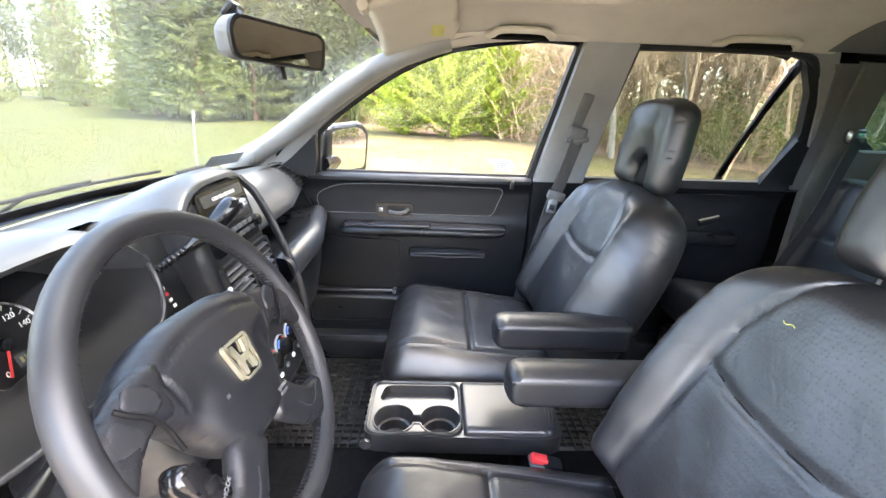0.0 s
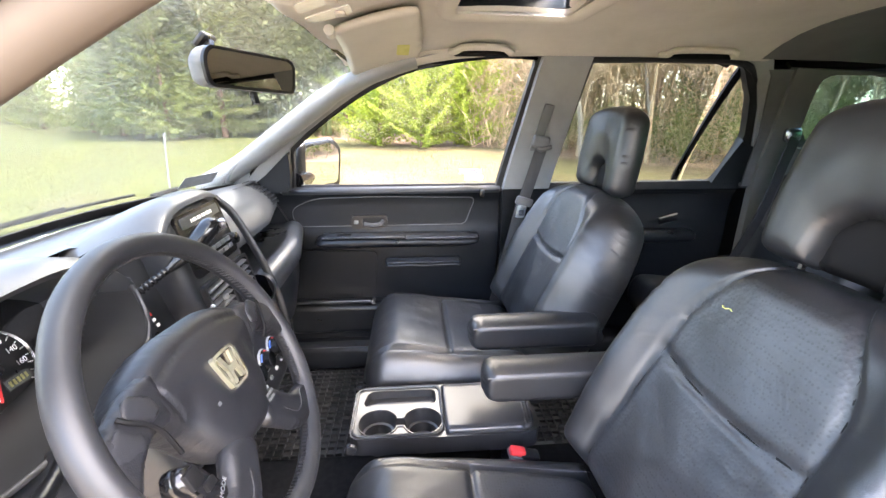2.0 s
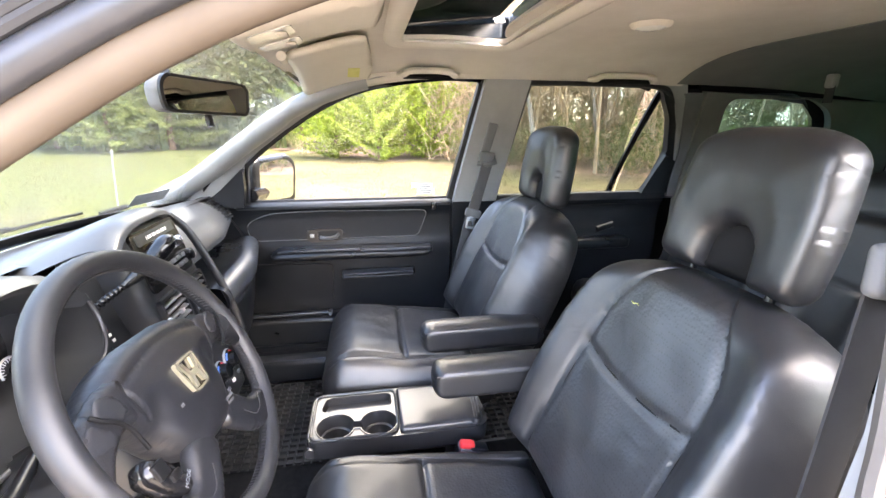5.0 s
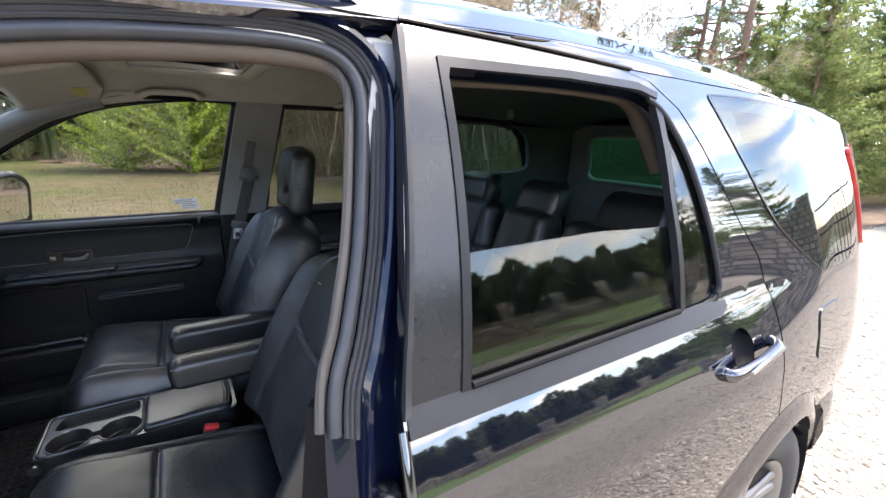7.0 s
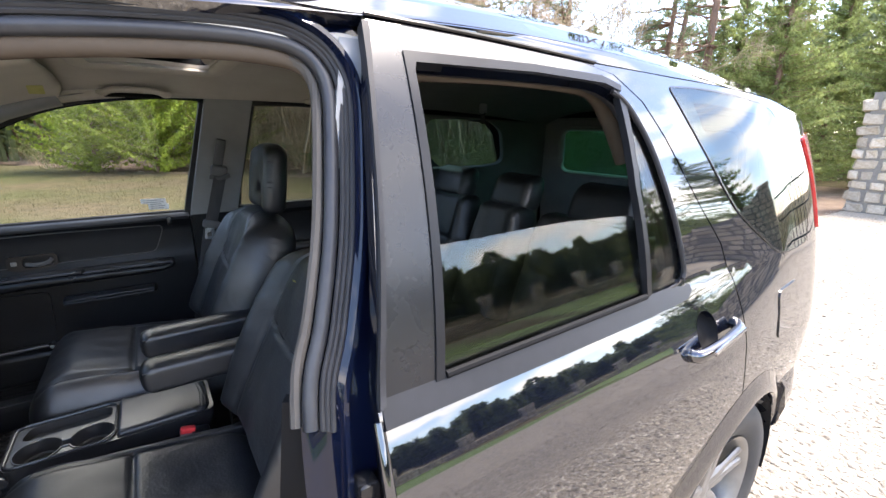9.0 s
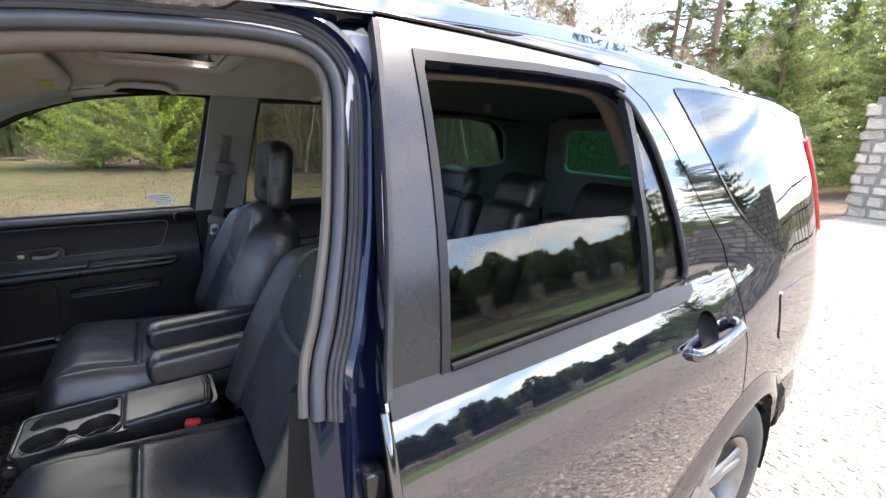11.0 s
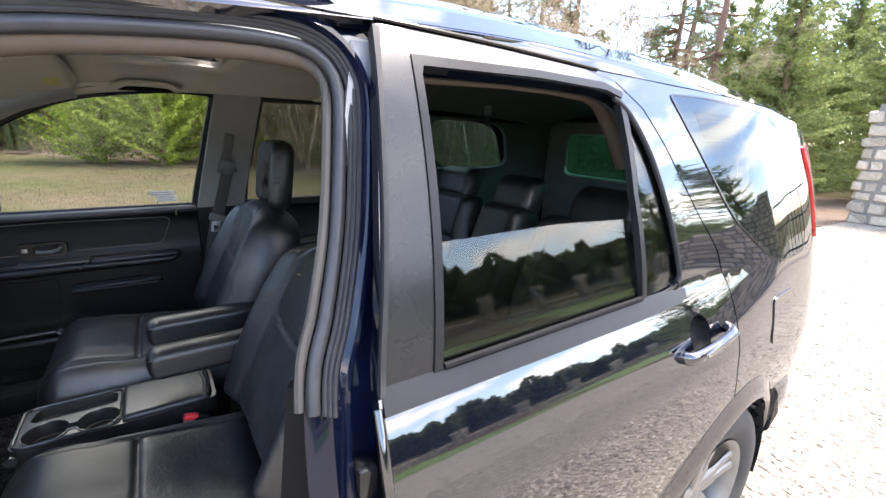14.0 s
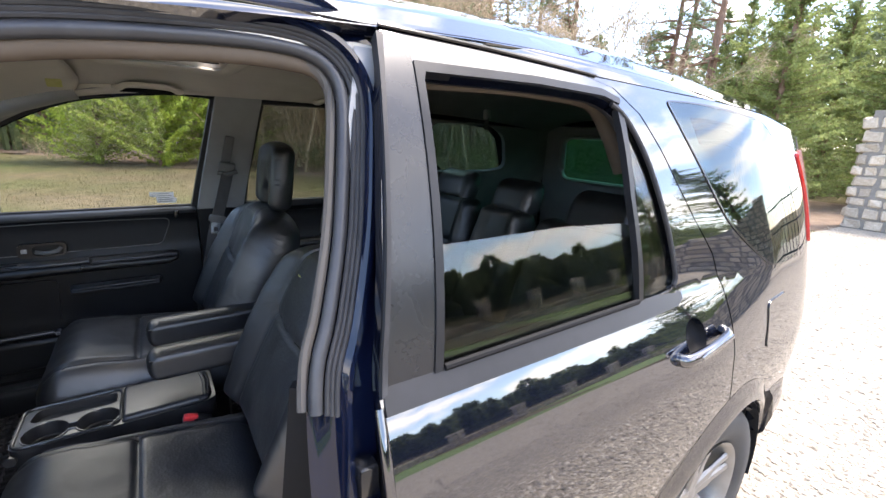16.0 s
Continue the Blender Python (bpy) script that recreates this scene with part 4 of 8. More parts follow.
def core(name, m, length, height_at, thick, parent):
    b = bmesh.new()
    n = max(2, int(length / 0.4))
    rows = []
    for i in range(n + 1):
        x = length * i / n
        h = height_at(x) - 0.03
        rows.append([b.verts.new(m @ Vector(p)) for p in ((x, -thick / 2 + 0.03, -0.05), (x, thick / 2 - 0.03, -0.05), (x, thick / 2 - 0.03, h), (x, -thick / 2 + 0.03, h))])
    for r0, r1 in zip(rows, rows[1:]):
        for j in range(4):
            b.faces.new((r0[j - 1], r0[j], r1[j], r1[j - 1]))
    b.faces.new(rows[0])
    b.faces.new(rows[-1])
    return part(name, b, M_MORTAR, parent, smooth=False)


def wall_thing(name, m, length, height_at, thick, label, course=0.17, skew=0.0):
    at = m.translation.copy()
    t = thing(name, at, label, "wall", "stone walls")
    inv = Matrix.Translation(-at)
    core("mortar_core", m @ Matrix.Translation((0.05 + 0.5 * skew, 0, 0)), length, height_at, thick, t)
    stones_on(t, inv, m, length, height_at, thick, course, skew)
    return t


# wing walls beside the gate
wall_thing("stone_wall", pose(11.75, 1.14, 0, 0, 0, -88), 1.6, lambda x: 2.25, 0.42, "tall rough fieldstone wing wall by the gate", 0.20, -0.04)
wall_thing("stone_wall", pose(11.6, -3.6, 0, 0, 0, -112), 3.6, lambda x: 2.4 - 1.75 * min(1, max(0, x - 0.5) / 2.9) ** 0.8, 0.42, "rough fieldstone wall sweeping down from the gate")
gate_t = thing("iron_gate", (11.7, -2.1, 0), "black iron bar gate between stone walls", "gate")
for zz in (0.25, 1.0, 1.75):
    box_part("gate_rail", (0.04, 2.8, 0.05), pose(11.7, -2.1, zz), M_IRON, gate_t, bevel=0)
for i in range(19):
    box_part("gate_bar", (0.025, 0.025, 1.85), pose(11.7, -3.48 + 0.153 * i, 1.0), M_IRON, gate_t, bevel=0)
# long fence: low wall, pillars, iron panels
FY, STEP = -15.6, 3.25
for i in range(15):
    px = 24.85 - STEP * i
    pl = thing("stone_pillar", (px, FY, 0), "square rough fieldstone fence pillar", "pillar", "fence pillars")
    box_part("mortar_core", (0.44, 0.44, 1.5), pose(px, FY, 0.75), M_MORTAR, pl, bevel=0)
    stones_on(pl, Matrix.Translation((-px, -FY, 0)), pose(px - 0.26, FY, 0), 0.52, lambda x: 1.56, 0.52, 0.2)
    if i < 14:
        wl_ = thing("low_wall", (px - STEP / 2, FY, 0), "low rough fieldstone fence wall", "wall", "fence walls")
        box_part("mortar_core", (STEP - 0.5, 0.26, 0.5), pose(px - STEP / 2, FY, 0.25), M_MORTAR, wl_, bevel=0)
        stones_on(wl_, Matrix.Translation((-px + STEP / 2, -FY, 0)), pose(px - STEP + 0.26, FY, 0), STEP - 0.52, lambda x: 0.56, 0.34, 0.2)
        fp = thing("fence_panel", (px - STEP / 2, FY, 0.6), "black iron bar fence panel on the low wall", "fence", "fence panels")
        for zz in (0.68, 1.25):
            box_part("fence_rail", (STEP - 0.5, 0.03, 0.03), pose(px - STEP / 2, FY, zz), M_IRON, fp, bevel=0)
        for k in range(19):
            box_part("fence_bar", (0.022, 0.022, 0.80), pose(px - 0.36 - k * (STEP - 0.72) / 18, FY, 0.98), M_IRON, fp, bevel=0)
# everything outdoors stands at the ground's height
for ob in set(bpy.data.objects) - before:
    if ob.parent is None:
        ob.location.z += GROUND

# ---- the car: body ----
# x runs back along the car, y towards its passenger side, z up
lower_half = curve_through([0.20, 0.45, 0.70, 0.85, 0.92, 0.97, 1.00, 1.035, 1.06], [0.83, 0.877, 0.900, 0.8925, 0.8745, 0.8555, 0.8415, 0.8235, 0.808])


def side_half(z):
    """Half width at a height: door below the belt line, barrel-curved glass above it."""
    s = z - 1.06
    return 0.808 - 0.13 * s - 0.47 * s * s if s > 0 else lower_half(z)


rear_half = curve_through([0.20, 0.45, 0.70, 0.85, 0.95, 1.06, 1.20, 1.35, 1.50, 1.70], [0.83, 0.877, 0.890, 0.876, 0.8595, 0.836, 0.801, 0.7526, 0.696, 0.610])


def half(x, z):
    v = side_half(z)
    if x > 1.35:
        w = min(1.0, (x - 1.35) / 0.60)
        w = w * w * (3 - 2 * w)
        v += w * (rear_half(z) - v)
    if x > 1.3:
        v -= 0.06 * (x - 1.3) ** 2 + (0.35 * (x - 2.2) ** 2 if x > 2.2 else 0)
    if x < -0.2:
        v -= 0.022 * (x + 0.2) ** 2
    return v


def skin(side, off=0.0):
    return lambda x, z: (x, side * (half(x, z) - off), z)


def upper_skin(side, off=0.0):
    """The glass barrel carried on below the belt line."""
    return lambda x, z: (x, side * (0.808 - 0.13 * (z - 1.06) - 0.47 * max(0.0, z - 1.06) ** 2 - off), z)


roof_mid = curve_through([-0.16, 0.2, 0.94, 1.47, 2.2, 2.42], [1.565, 1.652, 1.690, 1.672, 1.612, 1.575])


def roof_z(x, y):
    return roof_mid(x) - 0.128 * (abs(y) / 0.64) ** 4.5


def arc(cx, cz, r, a0, a1, n=14):
    return [(cx + r * math.cos(radians(a0 + (a1 - a0) * i / n)), cz + r * math.sin(radians(a0 + (a1 - a0) * i / n))) for i in range(n + 1)]


CAR_AT = Vector((0.4, 0, 0))
car = thing("car", CAR_AT, "dark blue-black compact off-road car with its driver door open, on gravel", "car")

REAR_AXLE, FRONT_AXLE, HUB = 1.62, -1.00, 0.275
ARCH = 0.385
DOOR_BACK = [(1.532, 0.70), (1.515, 0.83), (1.512, 0.946), (1.505, 1.04), (1.465, 1.127), (1.378, 1.225), (1.320, 1.309), (1.277, 1.389), (1.226, 1.468), (1.15, 1.522), (1.05, 1.541)]
DOOR_TOP = [(0.80, 1.553), (0.578, 1.560)]
DOOR_FRONT = [(0.548, 1.45), (0.522, 1.30), (0.487, 1.05), (0.480, 0.95), (0.487, 0.70), (0.50, 0.33)]
APERTURE = rounded([(0.622, 1.497), (0.90, 1.502), (1.09, 1.497), (1.158, 1.470), (1.205, 1.385), (1.232, 1.285), (1.262, 1.17), (1.282, 1.085), (1.262, 1.062), (0.585, 1.048)],
                   [0.012, 0.1, 0.05, 0.05, 0.05, 0.05, 0.05, 0.02, 0.02, 0.008])

BACKS = {-1: DOOR_BACK, 1: [(x + (0.045 if z > 1.0 else 0.0), z) for x, z in DOOR_BACK]}
APERTURES = {-1: APERTURE, 1: rounded([(0.622, 1.497), (0.90, 1.502), (1.17, 1.497), (1.245, 1.472), (1.300, 1.385), (1.338, 1.285), (1.350, 1.17), (1.330, 1.085), (1.31, 1.062), (0.585, 1.048)], [0.012, 0.1, 0.05, 0.05, 0.05, 0.05, 0.05, 0.02, 0.02, 0.008])}
for side, flip in ((-1, False), (1, True)):
    DOOR_BACK, APERTURE = BACKS[side], APERTURES[side]
    # rear door
    door = part("rear_door", box(bmesh.new(), (0.9, 0.03, 0.3), pose(0.95, side * 0.815, 0.55), 0.01), M_PLASTIC, car)
    arch_part = arc(REAR_AXLE, HUB, ARCH, 172, 104)
    outline = DOOR_FRONT[::-1] + DOOR_TOP[::-1] + DOOR_BACK[::-1] + arch_part[::-1]
    cup = [(1.318 + 0.046 * math.cos(radians(a)), 0.948 + 0.046 * math.sin(radians(a))) for a in range(0, 360, 15)]
    sheet("door_skin", [outline, APERTURE, cup], skin(side), 0.022, M_PAINT, door, cell=0.024 if side < 0 else 0.06, flip=flip)
    # belt moulding, window surround, pillar film
    low = [(0.490, 1.022), (0.80, 1.023), (1.10, 1.025), (1.27, 1.030), (1.300, 1.042), (1.312, 1.075), (1.296, 1.10), (1.284, 1.09), (1.266, 1.066), (1.22, 1.062), (0.588, 1.056), (0.494, 1.056)]
    sheet("belt_moulding", [low], lambda x, z: (x, side * (half(x, 1.024) + 0.005 - 0.72 * (z - 1.024)), z), 0.014, M_TRIM, door, cell=0.02, flip=flip)
    film = [(0.497, 1.049), (0.581, 1.054), (0.619, 1.500), (0.622, 1.525), (0.572, 1.528), (0.548, 1.40), (0.527, 1.26)]
    sheet("pillar_cover", [film], upper_skin(side, -0.004), 0.008, M_FILM, door, cell=0.05, flip=flip)
    front_trim = [(0.487, 1.045), (0.497, 1.049), (0.527, 1.26), (0.548, 1.40), (0.572, 1.528), (0.578, 1.553), (0.566, 1.553), (0.558, 1.50), (0.535, 1.36), (0.514, 1.22)]
    sheet("edge_trim", [front_trim], skin(side, -0.008), 0.02, M_RUBBER, door, cell=0.05, flip=flip)
    # upright window channel strips
    rail = [(0.581, 1.052), (0.596, 1.053), (0.634, 1.487), (0.640, 1.500), (0.90, 1.506), (1.10, 1.500), (1.150, 1.486), (1.158, 1.499), (1.10, 1.516), (0.90, 1.521), (0.622, 1.516)]
    sheet("window_channel", [rail], upper_skin(side, -0.007), 0.02, M_TRIM, door, cell=0.05, flip=flip)
    bar_in = [(1.106, 1.060), (1.128, 1.060), (1.180, 1.275), (1.222, 1.455), (1.215, 1.490), (1.200, 1.495), (1.160, 1.28)] if side > 0 else [(1.126, 1.060), (1.143, 1.063), (1.132, 1.28), (1.158, 1.46), (1.142, 1.492), (1.117, 1.29)]
    sheet("window_divider", [bar_in], upper_skin(side, -0.004), 0.016 if side < 0 else 0.010, M_TRIM if side < 0 else M_MATTE, door, cell=0.05, flip=flip)
    # glass: the pane is wound part of the way down
    top_drop = GLASS_TOP if side < 0 else 1.515
    main = [(0.59, 1.03), (1.14, 1.03), (1.135, top_drop - 0.018), (1.10, top_drop - 0.008), (0.90, top_drop), (0.62, top_drop - 0.004)]
    def slid(x, z):
        s = z - 1.06
        return (x, -(0.8023 - 0.250 * s - 0.07 * s * s), z)
    g = sheet("window_glass", [main], slid if side < 0 else skin(side, 0.010), 0.004, M_TINT, door, cell=0.08, flip=flip)
    g2 = sheet("quarter_glass", [[(1.14, 1.06), (1.27, 1.065), (1.275, 1.09), (1.25, 1.19), (1.22, 1.32), (1.165, 1.47)] if side < 0 else [(1.145, 1.06), (1.32, 1.065), (1.345, 1.12), (1.345, 1.24), (1.30, 1.38), (1.235, 1.485), (1.20, 1.49), (1.18, 1.28)]], skin(side, 0.006), 0.004, M_TINT, door, cell=0.06, flip=flip)
    g["label"] = "tinted window wound partly down" if side < 0 else "tinted window"
    rub = [skin(side, -0.002)(x, z) for x, z in APERTURE if x > 1.12 and z > 1.07]
    tube_part("glass_rubber", glide(sorted(rub, key=lambda p: p[2]), 2), 0.006, M_RUBBER, door, seg=8)
    tube_part("belt_seal", [upper_skin(side, -0.004)(x, 1.056 + 0.014 * (x - 0.6)) for x in (0.60, 0.80, 1.0, 1.12)], 0.0062, M_MATTE, door, seg=8)
    # inner lip of the window opening
    lip = [skin(side, 0.03)(x, z) for x, z in APERTURE]
    b = bar(bmesh.new(), lip + [lip[0]], 0.012, 8)
    part("window_seal", b, M_RUBBER, door)
    # handle
    hb = bmesh.new()
    grip = [(1.228, 0.004, 0.922), (1.238, 0.024, 0.924), (1.31, 0.034, 0.932), (1.37, 0.034, 0.938), (1.418, 0.028, 0.942), (1.434, 0.006, 0.944)]
    bar(hb, glide([(x, side * (half(x, 0.94) + o - 0.002), z) for x, o, z in grip], 5), 0.0125, 12, True, 1.0)
    for v in hb.verts:
        v.co.z = 0.936 + (v.co.z - 0.936) * 1.25
    hd = part("door_handle", hb, M_PAINT, door, "glossy dark pull handle")
    strip = [skin(side, -0.0445)(x, z) for x, z in ((1.25, 0.934), (1.31, 0.941), (1.37, 0.946), (1.41, 0.949))]
    part("handle_strip", bar(bmesh.new(), glide(strip, 4), 0.004, 6, True, 1.5), M_CHROME, door)
    wb_ = bmesh.new()
    bowl = []
    for k_, dep in ((1.02, -0.0005), (0.98, 0.004), (0.93, 0.014), (0.80, 0.024), (0.55, 0.031), (0.25, 0.034)):
        bowl.append([wb_.verts.new((1.318 + (x - 1.318) * k_, side * (half(x, z) - dep), 0.948 + (z - 0.948) * k_)) for x, z in cup])
    for r0, r1 in zip(bowl, bowl[1:]):
        for j in range(len(cup)):
            wb_.faces.new((r0[j - 1], r0[j], r1[j], r1[j - 1]))
    wb_.faces.new(bowl[-1])
    part("handle_recess", wb_, M_MATTE, door, "rounded dark recess behind the handle")
    roll_e = glide([skin(side, 0.004)(x, z) for x, z in ((0.484, 1.030), (0.480, 0.95), (0.484, 0.80), (0.488, 0.70), (0.497, 0.40))], 5)
    tube_part("door_edge_roll", roll_e, 0.0085, M_PAINT, door, seg=10)

    sheet("frame_backing", [[(1.0, 1.506), (1.20, 1.497), (1.20, 1.515), (1.0, 1.536)]], skin(side, 0.010), 0.006, M_PAINT, door, cell=0.04, flip=flip)
    # rear quarter, cargo glass, fuel flap
    top_edge = [(1.04, 1.538 + 0.004), (1.30, 1.536), (1.60, 1.527), (1.95, 1.505), (2.25, 1.470), (2.40, 1.440)]
    tail_edge = [(2.43, 1.30), (2.445, 1.08), (2.445, 0.85), (2.43, 0.62), (2.30, 0.36)]
    quarter = [(x + 0.006, z) for x, z in DOOR_BACK] + top_edge[1:] + tail_edge + arc(REAR_AXLE, HUB, ARCH, 12, 103, 20)
    cg_hole = [(1.46, 1.475), (1.53, 1.475), (1.72, 1.465), (1.89, 1.448), (1.97, 1.39), (2.045, 1.26), (2.11, 1.11), (2.09, 1.085), (1.962, 1.08), (1.86, 1.088), (1.70, 1.17), (1.60, 1.235), (1.54, 1.30), (1.47, 1.41)]
    q = part("rear_quarter", bar(bmesh.new(), [(1.6, side * 0.80, 1.0), (2.3, side * 0.76, 1.0)], 0.01), M_PLASTIC, car)
    sheet("quarter_skin", [quarter, cg_hole], skin(side), 0.02, M_PAINT, q, cell=0.026 if side < 0 else 0.06, flip=flip)
    CG = [(1.372, 1.508), (1.52, 1.512), (1.73, 1.500), (1.92, 1.480), (2.01, 1.405), (2.085, 1.275), (2.165, 1.11), (2.13, 1.047), (1.962, 1.043), (1.83, 1.054), (1.665, 1.142), (1.566, 1.203), (1.500, 1.280), (1.42, 1.404)]
    RR = [0.02, 0.1, 0.08, 0.06, 0.08, 0.1, 0.05, 0.05, 0.05, 0.05, 0.08, 0.08, 0.08, 0.08]
    cg = rounded(CG, RR)
    mid_c = Vector((1.75, 1.29))
    cgo = [tuple(Vector(p) + (Vector(p) - mid_c).normalized() * 0.007) for p in cg]
    sheet("cargo_gasket", [cgo, cg], skin(side, -0.0025), 0.006, M_BLACK, q, cell=0.05, flip=flip)
    sheet("cargo_glass", [cg], skin(side, -0.002), 0.004, M_TINTSIDE, q, cell=0.05, flip=flip)
    fl = rounded([(1.80, 0.79), (1.80, 0.945), (1.99, 0.945), (1.99, 0.79)], 0.03)
    fi = rounded([(1.803, 0.793), (1.803, 0.942), (1.987, 0.942), (1.987, 0.793)], 0.028)
    if side < 0:
        sheet("fuel_flap", [fi], skin(side, -0.0035), 0.004, M_PAINT, q, cell=0.04)
        sheet("flap_gap", [fl, fi], skin(side, -0.001), 0.003, M_BLACK, q, cell=0.04)
    # tail lamp
    lamp = [(2.25, 1.39), (2.40, 1.41), (2.438, 1.28), (2.445, 1.10), (2.40, 1.05), (2.365, 1.06), (2.32, 1.25)]
    sheet("tail_lamp", [rounded(lamp, 0.02)], skin(side, -0.008), 0.02, M_LIGHTLENS, q, "red tail lamp lens", cell=0.04, flip=flip)
    # wheel arch lip
    fb = bmesh.new()
    lip_rows = []
    for x0, z0 in arc(0, 0, 1.0, -4, 184, 44):
        row = []
        for r_, o_ in ((ARCH - 0.004, -0.03), (ARCH - 0.003, 0.012), (ARCH + 0.004, 0.019), (ARCH + 0.018, 0.018), (ARCH + 0.038, 0.010), (ARCH + 0.055, 0.0035), (ARCH + 0.066, 0.0005)):
            x, z = REAR_AXLE + r_ * x0, HUB + r_ * z0
            row.append(fb.verts.new((x, side * (half(x, z) + o_), z)))
        lip_rows.append(row)
    for r0, r1 in zip(lip_rows, lip_rows[1:]):
        for j in range(6):
            fb.faces.new((r0[j], r0[j + 1], r1[j + 1], r1[j]))
    part("arch_lip", fb, M_PAINT, q, "flared painted wheel arch edge")
    lb = bmesh.new()
    prof = [(side * (half(REAR_AXLE, 0.6) - 0.02), ARCH - 0.004), (side * 0.62, ARCH + 0.01), (side * 0.60, 0.1)]
    rows = [[lb.verts.new((REAR_AXLE + r * math.cos(radians(a)), y, HUB + r * math.sin(radians(a)))) for y, r in prof] for a in range(-10, 191, 10)]
    for r0, r1 in zip(rows, rows[1:]):
        for j in range(2):
            lb.faces.new((r0[j], r0[j + 1], r1[j + 1], r1[j]))
    part("wheel_well", lb, M_PLASTIC, q)
    # fender, front door (the driver's stands open), sill
    fen = arc(FRONT_AXLE, HUB, ARCH, 180, 0, 20) + [(-0.58, 0.30), (-0.46, 0.36), (-0.62, 1.02), (-1.10, 0.985), (-1.55, 0.86), (-1.62, 0.60), (-1.60, 0.30)]
    f = sheet("front_fender", [fen], skin(side), 0.02, M_PAINT, car, cell=0.08, flip=flip)
    sill = [(-0.56, 0.20), (1.22, 0.20), (1.22, 0.325), (-0.47, 0.325)]
    sheet("sill_panel", [sill], skin(side, 0.012), 0.05, M_PAINT, car, cell=0.1, flip=flip)
    # wheels
    for ax in (REAR_AXLE, FRONT_AXLE):
        wy = side * 0.775
        m = pose(ax, wy, HUB, -90 * side, 0, 0)
        wb = lathe(bmesh.new(), [(0.205, 0.06), (0.225, 0.085), (0.262, 0.098), (0.300, 0.100), (0.322, 0.088), (0.335, 0.070), (0.338, 0.03), (0.338, -0.05), (0.322, -0.085), (0.262, -0.098), (0.205, -0.07)], m, 48, False)
        wheel = part("wheel", lathe(bmesh.new(), [(0.03, -0.06), (0.19, -0.05), (0.20, -0.02), (0.03, -0.02)], m, 32), M_PLASTIC, car)
        part("tyre", wb, M_TYRE, wheel)
        rb = lathe(bmesh.new(), [(0.212, 0.078), (0.219, 0.088), (0.208, 0.082), (0.196, 0.055), (0.190, -0.06), (0.205, -0.075)], m, 48, False)
        lathe(rb, [(0.002, 0.056), (0.030, 0.054), (0.034, 0.046), (0.034, 0.02)], m, 24, False)
        for i in range(5):
            a = math.radians(72 * i + 20)
            for da in (-0.16, 0.16):
                p0 = m @ Vector((0.03 * math.cos(a + da * 2), 0.03 * math.sin(a + da * 2), 0.042))
                p1 = m @ Vector((0.12 * math.cos(a + da), 0.12 * math.sin(a + da), 0.055))
                p2 = m @ Vector((0.203 * math.cos(a + da * 0.9), 0.203 * math.sin(a + da * 0.9), 0.066))
                bar(rb, glide([p0, p1, p2], 4), [0.022] * 4 + [0.016] * 5, 8, True, 0.6, up=(0, 1, 0))
        part("rim", rb, M_ALLOY, wheel)

# roof with its opening
SUNROOF = [(0.165, -0.30), (0.50, -0.30), (0.50, 0.405), (0.165, 0.405)]
edge_x = [-0.10, 0.2, 0.6, 1.0, 1.4, 1.8, 2.2, 2.42]


def roof_edge(x):
    return min(half(x, 1.555) - 0.004, 0.64) if x > 0.1 else 0.64 - 0.10 * (0.1 - x)


roof_loop = [(x, -roof_edge(x)) for x in edge_x] + [(x, roof_edge(x)) for x in reversed(edge_x)]
sheet("roof", [roof_loop, SUNROOF], lambda x, y: (x, y, roof_z(x, y)), 0.02, M_PAINT, car, cell=0.07)
for side, flip in ((-1, False), (1, True)):
    # roof side and the drip groove
    dt = [(-0.12, 1.452), (0.02, 1.503), (0.15, 1.538), (0.30, 1.560), (0.575, 1.563), (0.80, 1.557), (1.04, 1.545), (1.30, 1.538), (1.60, 1.529), (1.95, 1.507), (2.25, 1.472), (2.40, 1.442)]
    b = bmesh.new()
    cols = []
    for i, (x, z) in enumerate(glide(dt, 4)):
        y0, y1 = half(x, z) + 0.001, roof_edge(x)
        z1 = roof_z(x, y1)
        pts = [(y0, z), (y0 - 0.002 + (y1 - y0) * 0.3, z + (z1 - z) * 0.55), (y1 + 0.004, z1 - 0.004), (y1 - 0.006, z1 + 0.0035), (y1 - 0.05, roof_z(x, y1 - 0.05) + 0.001)]
        cols.append([b.verts.new((x, side * y, zz)) for y, zz in pts])
    for c0, c1 in zip(cols, cols[1:]):
        for j in range(4):
            b.faces.new((c0[j], c0[j + 1], c1[j + 1], c1[j]))
    part("roof_side", b, M_PAINT, car, angle=60)
    gr = [(x, side * (half(x, z) + 0.002), z + 0.002) for x, z in glide(dt[4:7] + [(1.10, 1.541)], 4)]
    tube_part("roof_gutter", gr, 0.0035, M_BLACK, car, seg=6)

# tailgate, rear glass, bumpers, bonnet, nose
def back_x(y, z):
    return 2.47 - 0.10 * (abs(y) / 0.7) ** 3 - 0.20 * max(0, z - 1.05) ** 1.4


gate = [(-0.62, 0.50), (0.62, 0.50), (0.68, 0.95), (0.655, 1.20), (0.60, 1.50), (0.0, 1.565), (-0.60, 1.50), (-0.655, 1.20), (-0.68, 0.95)]
rear_hole = rounded([(-0.52, 1.14), (0.52, 1.14), (0.50, 1.44), (-0.50, 1.44)], 0.06)
sheet("tailgate", [gate, rear_hole], lambda y, z: (back_x(y, z), y, z), 0.05, [M_PAINT], car, cell=0.07)
sheet("rear_glass", [rounded([(-0.54, 1.12), (0.54, 1.12), (0.52, 1.46), (-0.52, 1.46)], 0.06)], lambda y, z: (back_x(y, z) - 0.015, y, z), 0.004, M_TINTREAR, car, cell=0.1)
